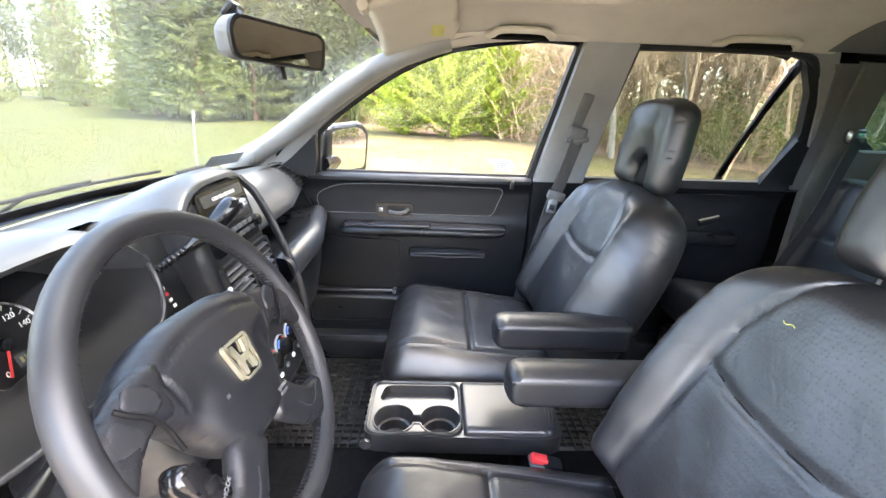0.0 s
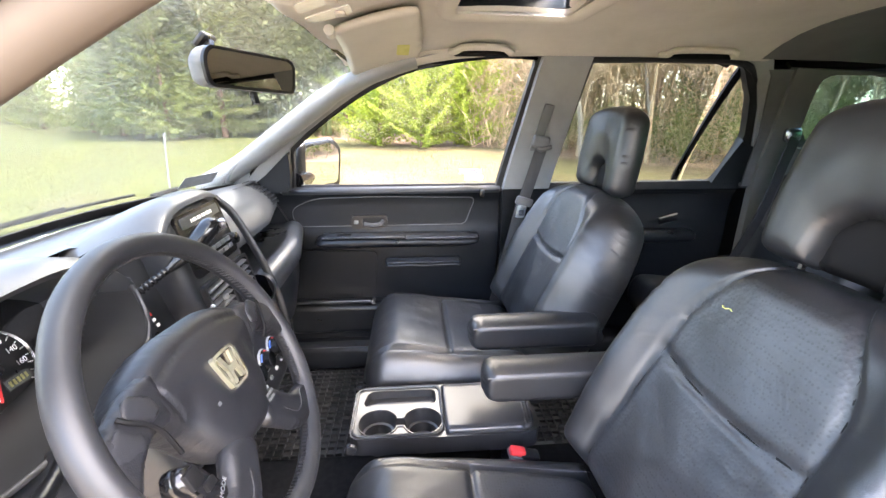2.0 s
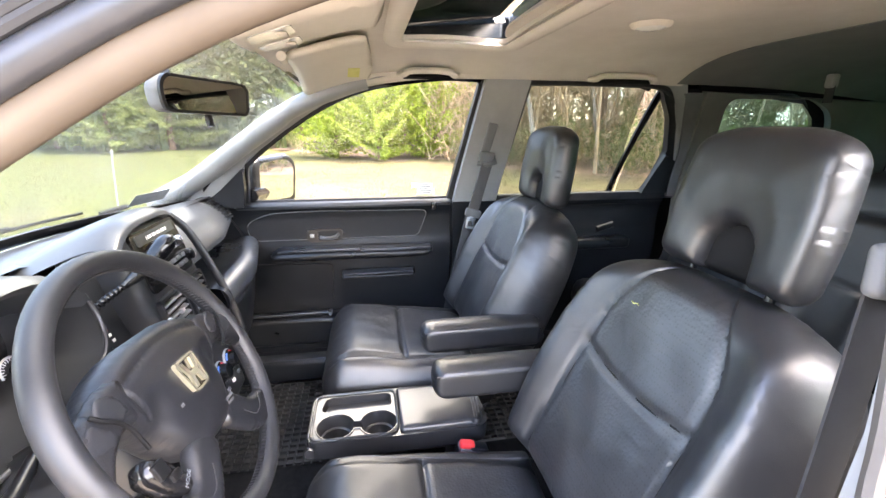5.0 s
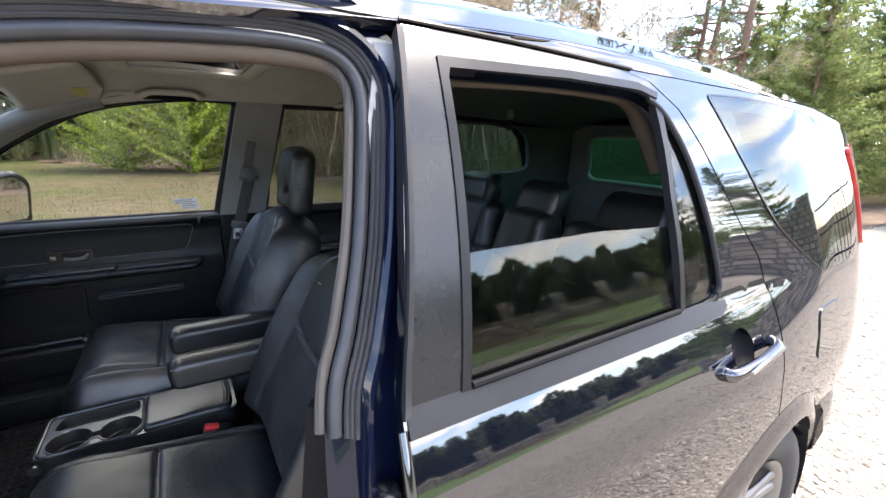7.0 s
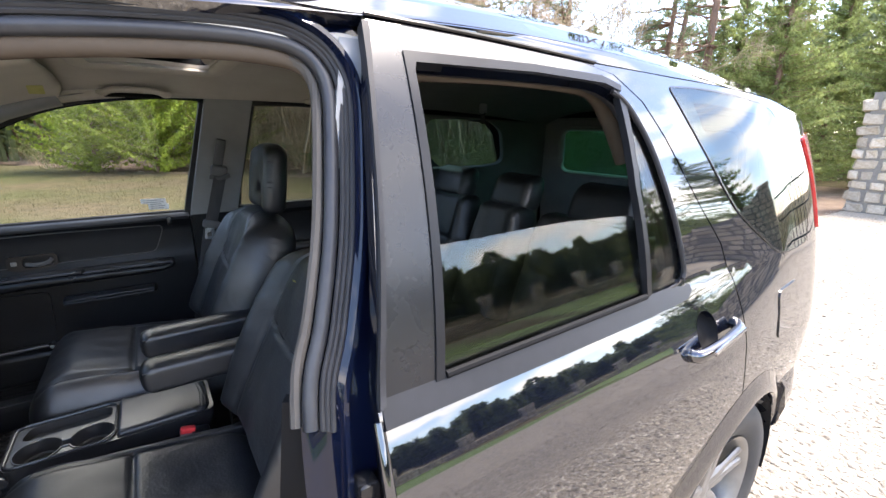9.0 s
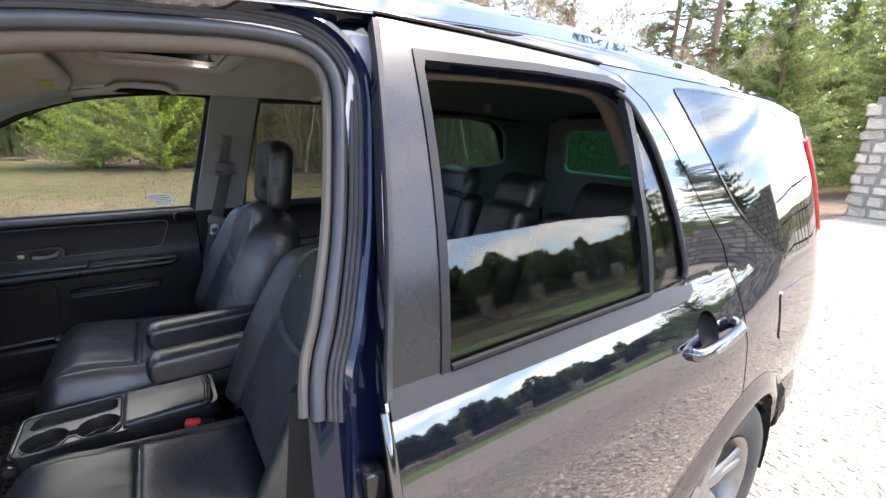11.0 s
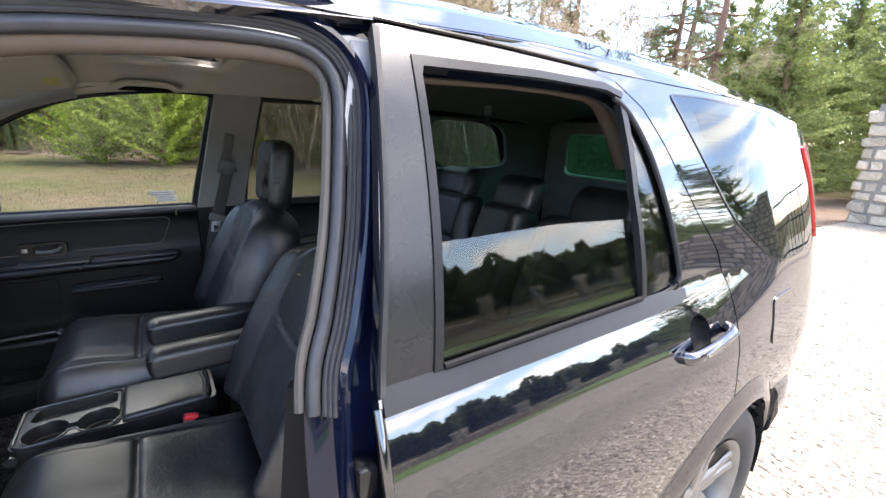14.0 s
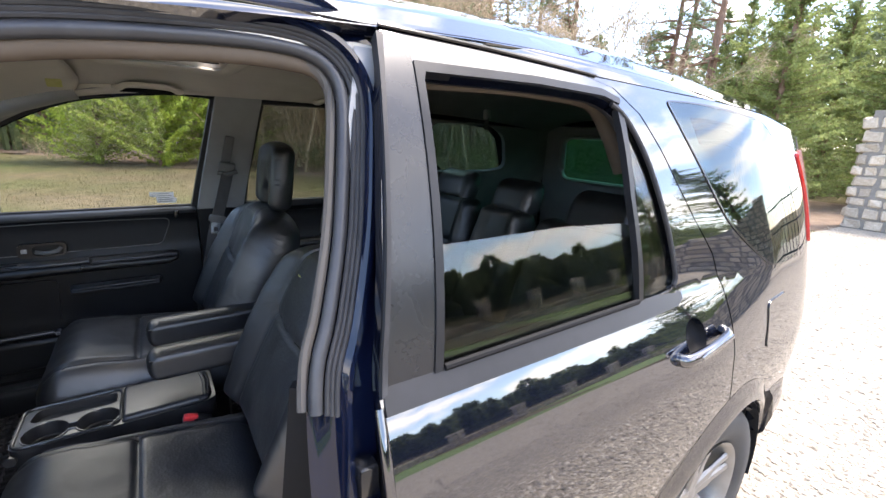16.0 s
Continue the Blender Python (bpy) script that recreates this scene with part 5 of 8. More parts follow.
lining_hole = rounded([(-0.49, 1.165), (0.49, 1.165), (0.47, 1.415), (-0.47, 1.415)], 0.07)
sheet("tailgate_lining", [rounded([(-0.60, 0.62), (0.60, 0.62), (0.62, 1.10), (0.57, 1.47), (-0.57, 1.47), (-0.62, 1.10)], 0.05), lining_hole], lambda y, z: (back_x(y, z) - 0.075, y, z), 0.02, M_GREY, car, "grey inner lining of the tailgate", cell=0.08, flip=True)
lh = [(back_x(y, z) - 0.080, y, z) for y, z in lining_hole]
tube_part("lining_rim", lh + [lh[0]], 0.020, M_GREY, car, flat=0.6)
bb = bmesh.new()
bar(bb, glide([(2.02, -0.78, 0.46), (2.22, -0.745, 0.46), (2.40, -0.66, 0.46), (2.52, -0.4, 0.50), (2.54, 0, 0.50), (2.52, 0.4, 0.50), (2.40, 0.66, 0.46), (2.22, 0.745, 0.46), (2.02, 0.78, 0.46)], 5), 0.10, 12, True, 1.5)
part("rear_bumper", bb, M_PAINT, car)
sheet("bonnet", [[(-1.60, -0.60), (-0.78, -0.70), (-0.66, -0.72), (-0.76, 0.0), (-0.66, 0.72), (-0.78, 0.70), (-1.60, 0.60), (-1.68, 0.0)]],
      lambda x, y: (x, y, 1.045 - 0.16 * max(0, -0.75 - x) ** 1.5 - 0.05 * (y / 0.72) ** 4), 0.02, M_PAINT, car, cell=0.1)
bb = bmesh.new()
bar(bb, glide([(-1.3, -0.84, 0.50), (-1.60, -0.76, 0.50), (-1.72, -0.4, 0.52), (-1.75, 0, 0.52), (-1.72, 0.4, 0.52), (-1.60, 0.76, 0.50), (-1.3, 0.84, 0.50)], 5), 0.13, 12, True, 1.6)
part("front_bumper", bb, M_PAINT, car)
box_part("grille", (0.10, 1.1, 0.20), pose(-1.62, 0, 0.78, 0, -12, 0), M_BLACK, car, bevel=0.03)
box_part("underbody", (3.4, 1.30, 0.10), pose(0.3, 0, 0.24), M_PLASTIC, car, bevel=0.02)
for side in (-1, 1):
    box_part("headlamp", (0.16, 0.34, 0.17), pose(-1.58, side * 0.60, 0.80, 0, -20, side * 15), M_CHROME, car, bevel=0.04, seg=3)

# windscreen
def screen(y, v):
    x0, z0 = -0.765 + 0.22 * (abs(y) / 0.72) ** 2.6, 1.085 - 0.01 * (y / 0.7) ** 2
    x1, z1 = -0.17 + 0.07 * (abs(y) / 0.6) ** 2.5, 1.575 - 0.06 * (abs(y) / 0.6) ** 2.5
    yy = y * (1 - 0.16 * v)
    bow = 0.03 * math.sin(math.pi * min(max(v, 0), 1))
    return (x0 + (x1 - x0) * v - bow * 0.6, yy, z0 + (z1 - z0) * v + bow)


sheet("windscreen", [[(-0.74, 0), (0.74, 0), (0.72, 1), (-0.72, 1)]], screen, 0.005, M_WINDSHIELD, car, cell=0.08, flip=True)
sheet("screen_edge", [[(-0.74, -0.01), (0.74, -0.01), (0.735, 0.045), (-0.735, 0.045)]], lambda y, v: tuple(Vector(screen(y, v)) + Vector((0.006, 0, -0.004))), 0.002, M_BLACK, car, cell=0.1, flip=True)
for sg in (-1, 1):
    tube_part("screen_seal", [tuple(Vector(screen(sg * 0.70, v / 12)) + Vector((0.012, 0, -0.010))) for v in range(0, 13)], 0.009, M_MATTE, car, seg=8)
# dotted sun band and mirror pad along the upper edge
sheet("screen_band", [[(-0.72, 0.93), (0.72, 0.93), (0.71, 1.02), (-0.71, 1.02)]], lambda y, v: tuple(Vector(screen(y, v)) + Vector((0.006, 0, -0.006))), 0.002, M_BLACK, car, cell=0.1, flip=True)

# ---- the car: cabin shell ----
inner_half = curve_through([0.40, 0.60, 1.06, 1.28, 1.50, 1.56], [0.70, 0.715, 0.715, 0.676, 0.630, 0.60])


def lining(side, off=0.0):
    return lambda x, z: (x, side * (inner_half(z) - off - (0.05 * (x - 1.3) ** 2 if x > 1.3 else 0)), z)


ceiling_mid = curve_through([-0.17, 0.1, 0.3, 0.6, 1.4, 2.2, 2.42], [1.518, 1.585, 1.600, 1.588, 1.582, 1.530, 1.48])


def ceiling_z(x, y):
    return ceiling_mid(x) - 0.085 * (abs(y) / 0.60) ** 4.5


liner_x = [-0.13, 0.0, 0.2, 0.6, 1.0, 1.22]
liner = [(x, -0.565 - 0.03 * min(1, (x + 0.13) / 0.33)) for x in liner_x] + [(x, 0.565 + 0.03 * min(1, (x + 0.13) / 0.33)) for x in reversed(liner_x)] + [(-0.17, 0.35), (-0.18, 0.0), (-0.17, -0.35)]
hole_in = rounded([(0.175, -0.29), (0.49, -0.29), (0.49, 0.395), (0.175, 0.395)], 0.04)
sheet("headliner", [liner, hole_in], lambda x, y: (x, y, ceiling_z(x, y)), 0.012, M_HEADLINER, car, cell=0.06, flip=True)
back_x_ = [1.22, 1.5, 1.8, 2.1, 2.30]
liner2 = [(x, -0.595) for x in back_x_] + [(x, 0.595) for x in reversed(back_x_)]
# The ceiling carried on, with the shade of the rear painted darker.
sheet("rear_headliner", [liner2], lambda x, y: (x, y, ceiling_z(x, y) - 0.002), 0.012, M_SHADELINER, car, cell=0.08, flip=True)
# raised rim round the roof opening, its tilted glass and the slid-back shade
rim = [(x, y, ceiling_z(x, y) - 0.004) for x, y in rounded([(0.155, -0.31), (0.515, -0.31), (0.515, 0.415), (0.155, 0.415)], 0.06)]
tube_part("sunroof_rim", rim + [rim[0]], 0.026, M_VISOR, car, flat=0.5)
wallb = bmesh.new()
lp = rounded(SUNROOF, 0.03)
lo = [wallb.verts.new((x, y, ceiling_z(x, y) + 0.002)) for x, y in lp]
hi = [wallb.verts.new((x, y, roof_z(x, y) - 0.004)) for x, y in lp]
for i in range(len(lp)):
    wallb.faces.new((lo[i - 1], lo[i], hi[i], hi[i - 1]))
part("sunroof_well", wallb, M_BLACK, car)
sheet("sunroof_glass", [rounded([(0.168, -0.295), (0.462, -0.295), (0.462, 0.40), (0.168, 0.40)], 0.03)], lambda x, y: (x, y, roof_z(x, y) - 0.012 + 0.03 * (x - 0.168)), 0.006, M_SUNROOF, car, cell=0.08)
for yy in (-0.26, 0.365):
    box_part("sunroof_arm", (0.26, 0.016, 0.014), pose(0.31, yy, 1.632, 0, -7, 0), M_BLACK, car)
sheet("sunroof_shade", [rounded([(0.462, -0.285), (0.56, -0.285), (0.56, 0.39), (0.480, 0.39), (0.462, 0.31)], 0.03)], lambda x, y: (x, y, ceiling_z(x, y) + 0.014), 0.008, M_VISOR, car, cell=0.06, flip=True)

for side, flip in ((1, False), (-1, True)):
    # windscreen pillar, roof rail
    a_path = glide([(-0.655, side * 0.700, 1.085), (-0.50, side * 0.672, 1.17), (-0.32, side * 0.640, 1.295), (-0.15, side * 0.605, 1.405), (0.0, side * (0.592 if side > 0 else 0.572), 1.465), (0.08, side * (0.592 if side > 0 else 0.560), 1.49)], 5)
    tube_part("screen_pillar_trim", a_path, [0.05] * 4 + [0.046] * 10 + [0.040] * 12, M_GREY, car, flat=0.72, seg=14)
    rail = glide([(0.02, side * 0.600, 1.478), (0.13, side * 0.607, 1.503), (0.30, side * 0.612, 1.522), (0.60, side * 0.615, 1.527), (1.0, side * 0.615, 1.525), (1.25, side * 0.612, 1.518)], 5)
    if side < 0:
        rail = [(x, y + 0.02, z - 0.002) for x, y, z in rail]
    tube_part("roof_rail_trim", rail, 0.026 if side > 0 else 0.018, M_HEADLINER, car, flat=0.9, seg=10)
    # middle pillar
    sheet("middle_pillar_trim", [[(0.398 if side > 0 else 0.436, 1.062), (0.572, 1.062), (0.662, 1.525), (0.498 if side > 0 else 0.540, 1.525)]], lining(side, 0.014), 0.05 if side > 0 else 0.012, M_GREY, car, cell=0.06, flip=flip)
    sheet("middle_pillar_base", [[(0.40 if side > 0 else 0.43, 0.40), (0.60, 0.40), (0.572, 1.060), (0.398 if side > 0 else 0.43, 1.060)]], lining(side, 0.010), 0.05 if side > 0 else 0.012, M_DOORCARD if side > 0 else M_CARPET, car, cell=0.08, flip=flip)
    # rear pillar, cargo side
    sheet("rear_pillar_trim", [[(1.335, 1.06), (1.372, 1.06), (1.372, 1.470), (1.285, 1.470), (1.30, 1.45), (1.335, 1.25)]], lining(side, 0.010), 0.04, M_GREYDARK, car, cell=0.06, flip=flip)
    cargo = [(1.374, 0.45), (2.36, 0.45), (2.36, 1.44), (1.374, 1.475)]
    cw = rounded([(1.475, 1.20), (1.90, 1.20), (2.02, 1.22), (1.97, 1.40), (1.86, 1.455), (1.475, 1.455)], 0.05)
    sheet("cargo_side_trim", [cargo, cw], lining(side, 0.02), 0.03, M_SHADELINER, car, cell=0.08, flip=flip)

# passenger's side doors, inner faces
pdoor = part("front_door", box(bmesh.new(), (0.9, 0.03, 0.5), pose(-0.05, 0.775, 0.62), 0.01), M_PLASTIC, car, "closed passenger door with black door card")
F_WIN = rounded([(-0.362, 1.066), (0.378, 1.066), (0.478, 1.497), (0.355, 1.502), (0.229, 1.490), (0.10, 1.468), (0.02, 1.443), (-0.054, 1.408), (-0.115, 1.374), (-0.176, 1.335), (-0.259, 1.276), (-0.345, 1.202)], [0.01, 0.01, 0.02] + [0.03] * 8 + [0.02])
F_WIN_OUT = [(0.1 + 1.03 * (x - 0.1), 1.28 + 1.03 * (z - 1.28)) for x, z in F_WIN]
fr_out = [(-0.50, 1.05), (0.398, 1.05), (0.505, 1.53), (0.30, 1.53), (0.08, 1.497), (-0.08, 1.427), (-0.22, 1.342), (-0.40, 1.19)]
sheet("window_frame", [fr_out, F_WIN], lining(1, -0.012), 0.03, M_RUBBER, pdoor, cell=0.08)
strip_f = [(-0.52, 1.08), (-0.40, 1.20), (-0.22, 1.352), (-0.08, 1.437), (0.08, 1.507), (0.30, 1.538), (0.505, 1.53), (0.49, 1.510), (0.355, 1.512), (0.226, 1.500), (0.096, 1.478), (0.015, 1.453), (-0.060, 1.417), (-0.121, 1.383), (-0.183, 1.344), (-0.266, 1.285), (-0.353, 1.210), (-0.372, 1.09)]
pb = bmesh.new()
win_e = glide([(-0.385, 1.07), (-0.356, 1.208), (-0.266, 1.283), (-0.183, 1.342), (-0.095, 1.398), (0.0, 1.446), (0.09, 1.475), (0.217, 1.497)], 4)
scr_e = glide([(-0.655, 0.70, 1.085), (-0.53, 0.678, 1.155), (-0.43, 0.66, 1.22), (-0.32, 0.64, 1.295), (-0.22, 0.62, 1.36), (-0.12, 0.602, 1.42), (0.0, 0.592, 1.465), (0.12, 0.590, 1.50)], 4)
prow = []
for (wx, wz), s_ in zip(win_e, scr_e):
    a_, b_ = Vector(lining(1, 0.004)(wx, wz)), Vector(s_)
    prow.append([pb.verts.new(a_ + Vector((0, 0.03, 0)))] + [pb.verts.new(a_.lerp(b_, k / 5) + Vector((0, -0.020 * math.sin(math.pi * (0.15 + 0.6 * k / 5)), 0.006 * math.sin(math.pi * k / 5)))) for k in range(6)])
for r0, r1 in zip(prow, prow[1:]):
    for j in range(6):
        pb.faces.new((r0[j], r0[j + 1], r1[j + 1], r1[j]))
part("screen_pillar_cover", pb, M_GREY, car)
sheet("pillar_lining", [strip_f], lining(1, 0.0), 0.02, M_GREY, car, cell=0.05)
front_out = [(-0.455, 0.33), (0.478, 0.33), (0.47, 0.70), (0.465, 0.95), (0.478, 1.05), (0.545, 1.45), (0.565, 1.556), (0.30, 1.548), (0.06, 1.508), (-0.10, 1.44), (-0.25, 1.345), (-0.42, 1.205), (-0.56, 1.04)]
sheet("door_skin", [front_out, F_WIN_OUT], skin(1), 0.02, M_PAINT, pdoor, cell=0.08, flip=True)
sheet("window_glass", [[(-0.385, 1.05), (0.388, 1.05), (0.492, 1.51), (0.36, 1.512), (0.229, 1.500), (0.10, 1.478), (0.015, 1.453), (-0.12, 1.384), (-0.265, 1.288), (-0.37, 1.20)]], lining(1, -0.034), 0.004, M_GLASS, pdoor, cell=0.08)
card_y = curve_through([0.40, 0.62, 0.70, 0.86, 0.90, 0.93, 1.00, 1.035, 1.055, 1.068, 1.074], [0.715, 0.72, 0.725, 0.725, 0.728, 0.735, 0.738, 0.730, 0.716, 0.722, 0.74])
card = [(-0.47, 0.44), (0.372, 0.44), (0.392, 0.80), (0.396, 1.072), (-0.40, 1.072), (-0.46, 1.06)]
sheet("door_card", [card], lambda x, z: (x, card_y(z), z), 0.03, M_DOORCARD, pdoor, cell=0.018)
inset = rounded([(-0.365, 0.925), (0.262, 0.925), (0.302, 1.028), (-0.10, 1.036), (-0.30, 1.030), (-0.385, 0.99)], [0.03, 0.02, 0.03, 0.2, 0.15, 0.1])
sheet("card_inset", [inset], lambda x, z: (x, card_y(z) - 0.008, z), 0.012, M_VINYL, pdoor, cell=0.018)
arm_ol = rounded([(-0.275, 0.845), (0.275, 0.845), (0.318, 0.862), (0.318, 0.892), (0.0, 0.898), (-0.275, 0.895), (-0.31, 0.87)], 0.02)
pillow("door_armrest", arm_ol, dome(0.065, 0.02), dome(0.004, 0.02), lambda u, v, h: (u, 0.728 - h, v), M_PLASTIC, pdoor, cell=0.008)
# Pale tops of armrest and card: light from above painted into their colour.
box_part("armrest_top", (0.30, 0.050, 0.010), pose(-0.12, 0.692, 0.895, 4, 0, 0), M_LEDGELIT, pdoor, bevel=0.004, seg=2)
box_part("armrest_inlay", (0.27, 0.050, 0.010), pose(0.172, 0.692, 0.890, 4, 0, 0), M_LEDGELIT, pdoor, bevel=0.004, seg=2)
sheet("card_ledge", [rounded([(-0.40, 1.046), (0.392, 1.046), (0.392, 1.071), (-0.42, 1.071)], 0.006)], lambda x, z: (x, card_y(z) - 0.005, z), 0.008, M_LEDGELIT, pdoor, "upper ledge of the door card, painted paler for the light it catches", cell=0.03)
inset_line = [(x, card_y(z) - 0.009, z) for x, z in inset]
tube_part("inset_seam", inset_line + [inset_line[0]], 0.0016, M_GREYDARK, pdoor, seg=6)
tube_part("belt_seal", [(-0.34, 0.748, 1.070), (0.385, 0.748, 1.070)], 0.009, M_RUBBER, pdoor, seg=8)
box_part("window_switch", (0.05, 0.018, 0.006), pose(-0.19, 0.69, 0.898), M_BLACK, pdoor, bevel=0.002)
pull_ol = rounded([(-0.045, 0.768), (0.245, 0.768), (0.245, 0.795), (-0.045, 0.795)], 0.012)
pillow("pull_ledge", pull_ol, dome(0.06, 0.014), dome(0.004, 0.01), lambda u, v, h: (u, 0.722 - h, v), M_PLASTIC, pdoor, cell=0.007)
# Pull top and front pocket rim are paler too, for the light on them.
box_part("pull_top", (0.27, 0.046, 0.006), pose(0.10, 0.692, 0.794, 4, 0, 0), M_LEDGELIT, pdoor, bevel=0.003, seg=2)
pocket_ol = rounded([(-0.42, 0.50), (0.30, 0.50), (0.325, 0.60), (0.26, 0.615), (0.15, 0.628), (-0.42, 0.635)], [0.03, 0.06, 0.06, 0.05, 0.05, 0.02])
pillow("map_pocket", pocket_ol, dome(0.055, 0.02), dome(0.004, 0.02), lambda u, v, h: (u, 0.718 - h, v), M_PLASTIC, pdoor, cell=0.01)
box_part("pocket_rim", (0.30, 0.018, 0.012), pose(-0.25, 0.664, 0.645), M_LEDGELIT, pdoor, bevel=0.005)
box_part("pocket_rim", (0.36, 0.018, 0.012), pose(0.12, 0.664, 0.632, 0, 2, 0), M_PLASTIC, pdoor, bevel=0.005)
sheet("card_panel", [rounded([(-0.40, 0.655), (-0.085, 0.655), (-0.075, 0.825), (-0.38, 0.835)], 0.02)], lambda x, z: (x, card_y(z) - 0.010, z), 0.012, M_DOORCARD, pdoor, cell=0.04)
tube_part("pocket_knob", [(-0.095, 0.70, 0.635), (-0.095, 0.665, 0.635)], 0.007, M_SILVER, pdoor)
hs = rounded([(-0.165, 0.915), (-0.035, 0.915), (-0.03, 0.965), (-0.165, 0.965)], 0.018)
hsi = rounded([(-0.125, 0.922), (-0.042, 0.922), (-0.038, 0.958), (-0.125, 0.958)], 0.014)
sheet("handle_bezel", [hs, hsi], lambda x, z: (x, 0.715, z), 0.02, M_BLACKSATIN, pdoor, cell=0.02)
sheet("handle_cup", [hsi], lambda x, z: (x, 0.731, z), 0.004, M_BLACK, pdoor, cell=0.02)
part("inner_handle", bar(bmesh.new(), glide([(-0.118, 0.722, 0.934), (-0.09, 0.714, 0.930), (-0.06, 0.712, 0.935), (-0.046, 0.720, 0.946)], 4), 0.005, 8, True, 1.5), M_SILVERDARK, pdoor, "satin grey pull lever")
box_part("lock_tab", (0.016, 0.008, 0.014), pose(-0.146, 0.713, 0.942), M_SILVER, pdoor, bevel=0.002)
box_part("lock_button", (0.018, 0.02, 0.032), pose(0.322, 0.712, 1.045), M_BLACK, pdoor, bevel=0.004)
sail = [(-0.53, 1.06), (-0.376, 1.066), (-0.360, 1.14), (-0.44, 1.13)]
sheet("sail_cover", [sail], lining(1, 0.004), 0.04, M_PLASTIC, pdoor, cell=0.05)
wedge = rounded([(-0.370, 1.064), (-0.515, 1.064), (-0.490, 1.088), (-0.440, 1.125), (-0.362, 1.196), (-0.354, 1.192), (-0.358, 1.120)], 0.004)
sheet("pillar_wedge", [wedge], lining(1, 0.030), 0.03, M_PLASTIC, pdoor, "black plastic triangle before the window", cell=0.04)
# outside mirror
mo = rounded([(-0.130, -0.094), (0.112, -0.104), (0.136, 0.062), (0.080, 0.106), (-0.118, 0.094)], 0.036)
eyeward = (Vector((0.93, -0.50, 0.0))).normalized()
mz = eyeward
mxv = Vector((0, 0, 1)).cross(mz).normalized()
myv = mz.cross(mxv)
def mirror_at(u, v, h):
    return Vector((-0.30, 0.91, 1.130)) + mxv * u + myv * v + mz * h
mir = pillow("door_mirror", mo, dome(0.012, 0.012), dome(0.09, 0.06), mirror_at, M_BLACKSATIN, pdoor, "dark door mirror housing", cell=0.012)
mg = rounded([(-0.104, -0.072), (0.090, -0.080), (0.110, 0.050), (0.062, 0.084), (-0.094, 0.074)], 0.028)
sheet("mirror_glass", [mg], lambda u, v: tuple(mirror_at(u, v, 0.014)), 0.003, M_MIRROR, pdoor, cell=0.1)
tube_part("mirror_arm", [(-0.36, 0.76, 1.09), (-0.34, 0.86, 1.09)], 0.03, M_PAINT, pdoor)
# price-tag-like paper label on the pane
lab = lambda x, z: (x, lining(1, -0.034)(x, z)[1] - 0.003, z)

# passenger's rear door, inner face
rdoor_in = sheet("rear_door_card", [[(0.56, 0.45), (1.30, 0.45), (1.32, 0.90), (1.335, 1.074), (0.575, 1.074)]], lambda x, z: (x, card_y(z) - 0.003, z), 0.03, M_DOORCARD, car, cell=0.03)
part("door_armrest", box(bmesh.new(), (0.5, 0.07, 0.05), pose(0.92, 0.70, 0.87), 0.02, 3), M_PLASTIC, rdoor_in)
ri = rounded([(0.64, 0.925), (1.18, 0.925), (1.235, 1.03), (0.64, 1.03)], 0.03)
sheet("card_inset", [ri], lambda x, z: (x, card_y(z) - 0.010, z), 0.01, M_VINYL, rdoor_in, cell=0.03)
tube_part("inner_handle", [(1.03, 0.71, 0.925), (1.10, 0.708, 0.945)], 0.009, M_BLACKSATIN, rdoor_in, flat=1.6)
fr2 = [(0.56, 1.05), (1.38, 1.05), (1.35, 1.25), (1.31, 1.38), (1.25, 1.53), (0.655, 1.53)]
strip_r = [(1.372, 1.06), (1.42, 1.06), (1.385, 1.25), (1.33, 1.40), (1.29, 1.50), (1.25, 1.53), (0.655, 1.53), (0.664, 1.508), (1.17, 1.505), (1.225, 1.488), (1.262, 1.44), (1.300, 1.35), (1.322, 1.25), (1.348, 1.15)]
sheet("pillar_lining", [strip_r], lining(1, 0.004), 0.02, M_GREY, car, cell=0.05)
r_open = rounded([(0.578, 1.078), (1.225, 1.080), (1.262, 1.13), (1.292, 1.25), (1.262, 1.38), (1.205, 1.472), (1.165, 1.494), (0.672, 1.497)], 0.015)
sheet("window_frame", [fr2, r_open], lining(1, -0.006), 0.03, M_RUBBER, rdoor_in, cell=0.06)
tri = [(1.215, 1.075), (1.37, 1.075), (1.335, 1.21), (1.285, 1.235)]
sheet("sail_cover", [tri], lining(1, 0.006), 0.02, M_PLASTIC, rdoor_in, cell=0.05)
# the driver's side rear door from inside
sheet("rear_door_card", [[(0.56, 0.45), (1.30, 0.45), (1.32, 0.90), (1.335, 1.05), (0.575, 1.04)]], lambda x, z: (x, -card_y(z), z), 0.03, M_DOORCARD, car, cell=0.06, flip=True)

# grab handles
for x0, x1, y in ((0.19, 0.375, 0.545), (0.86, 1.10, 0.555)):
    g = glide([(x0, y + 0.022, 1.508), (x0 + 0.010, y - 0.004, 1.506), (x0 + 0.040, y - 0.016, 1.516), (x1 - 0.040, y - 0.016, 1.516), (x1 - 0.010, y - 0.004, 1.506), (x1, y + 0.022, 1.508)], 4)
    tube_part("grab_handle", g, 0.0125, M_VISOR, car, flat=0.8, seg=10)
    # Solid black block stands for the shade in the hollow behind the handle.
    box_part("grab_shade", (x1 - x0 - 0.015, 0.036, 0.012), pose((x0 + x1) / 2, y + 0.026, 1.508, 40, 0, 0), M_MATTE, car, bevel=0.005)

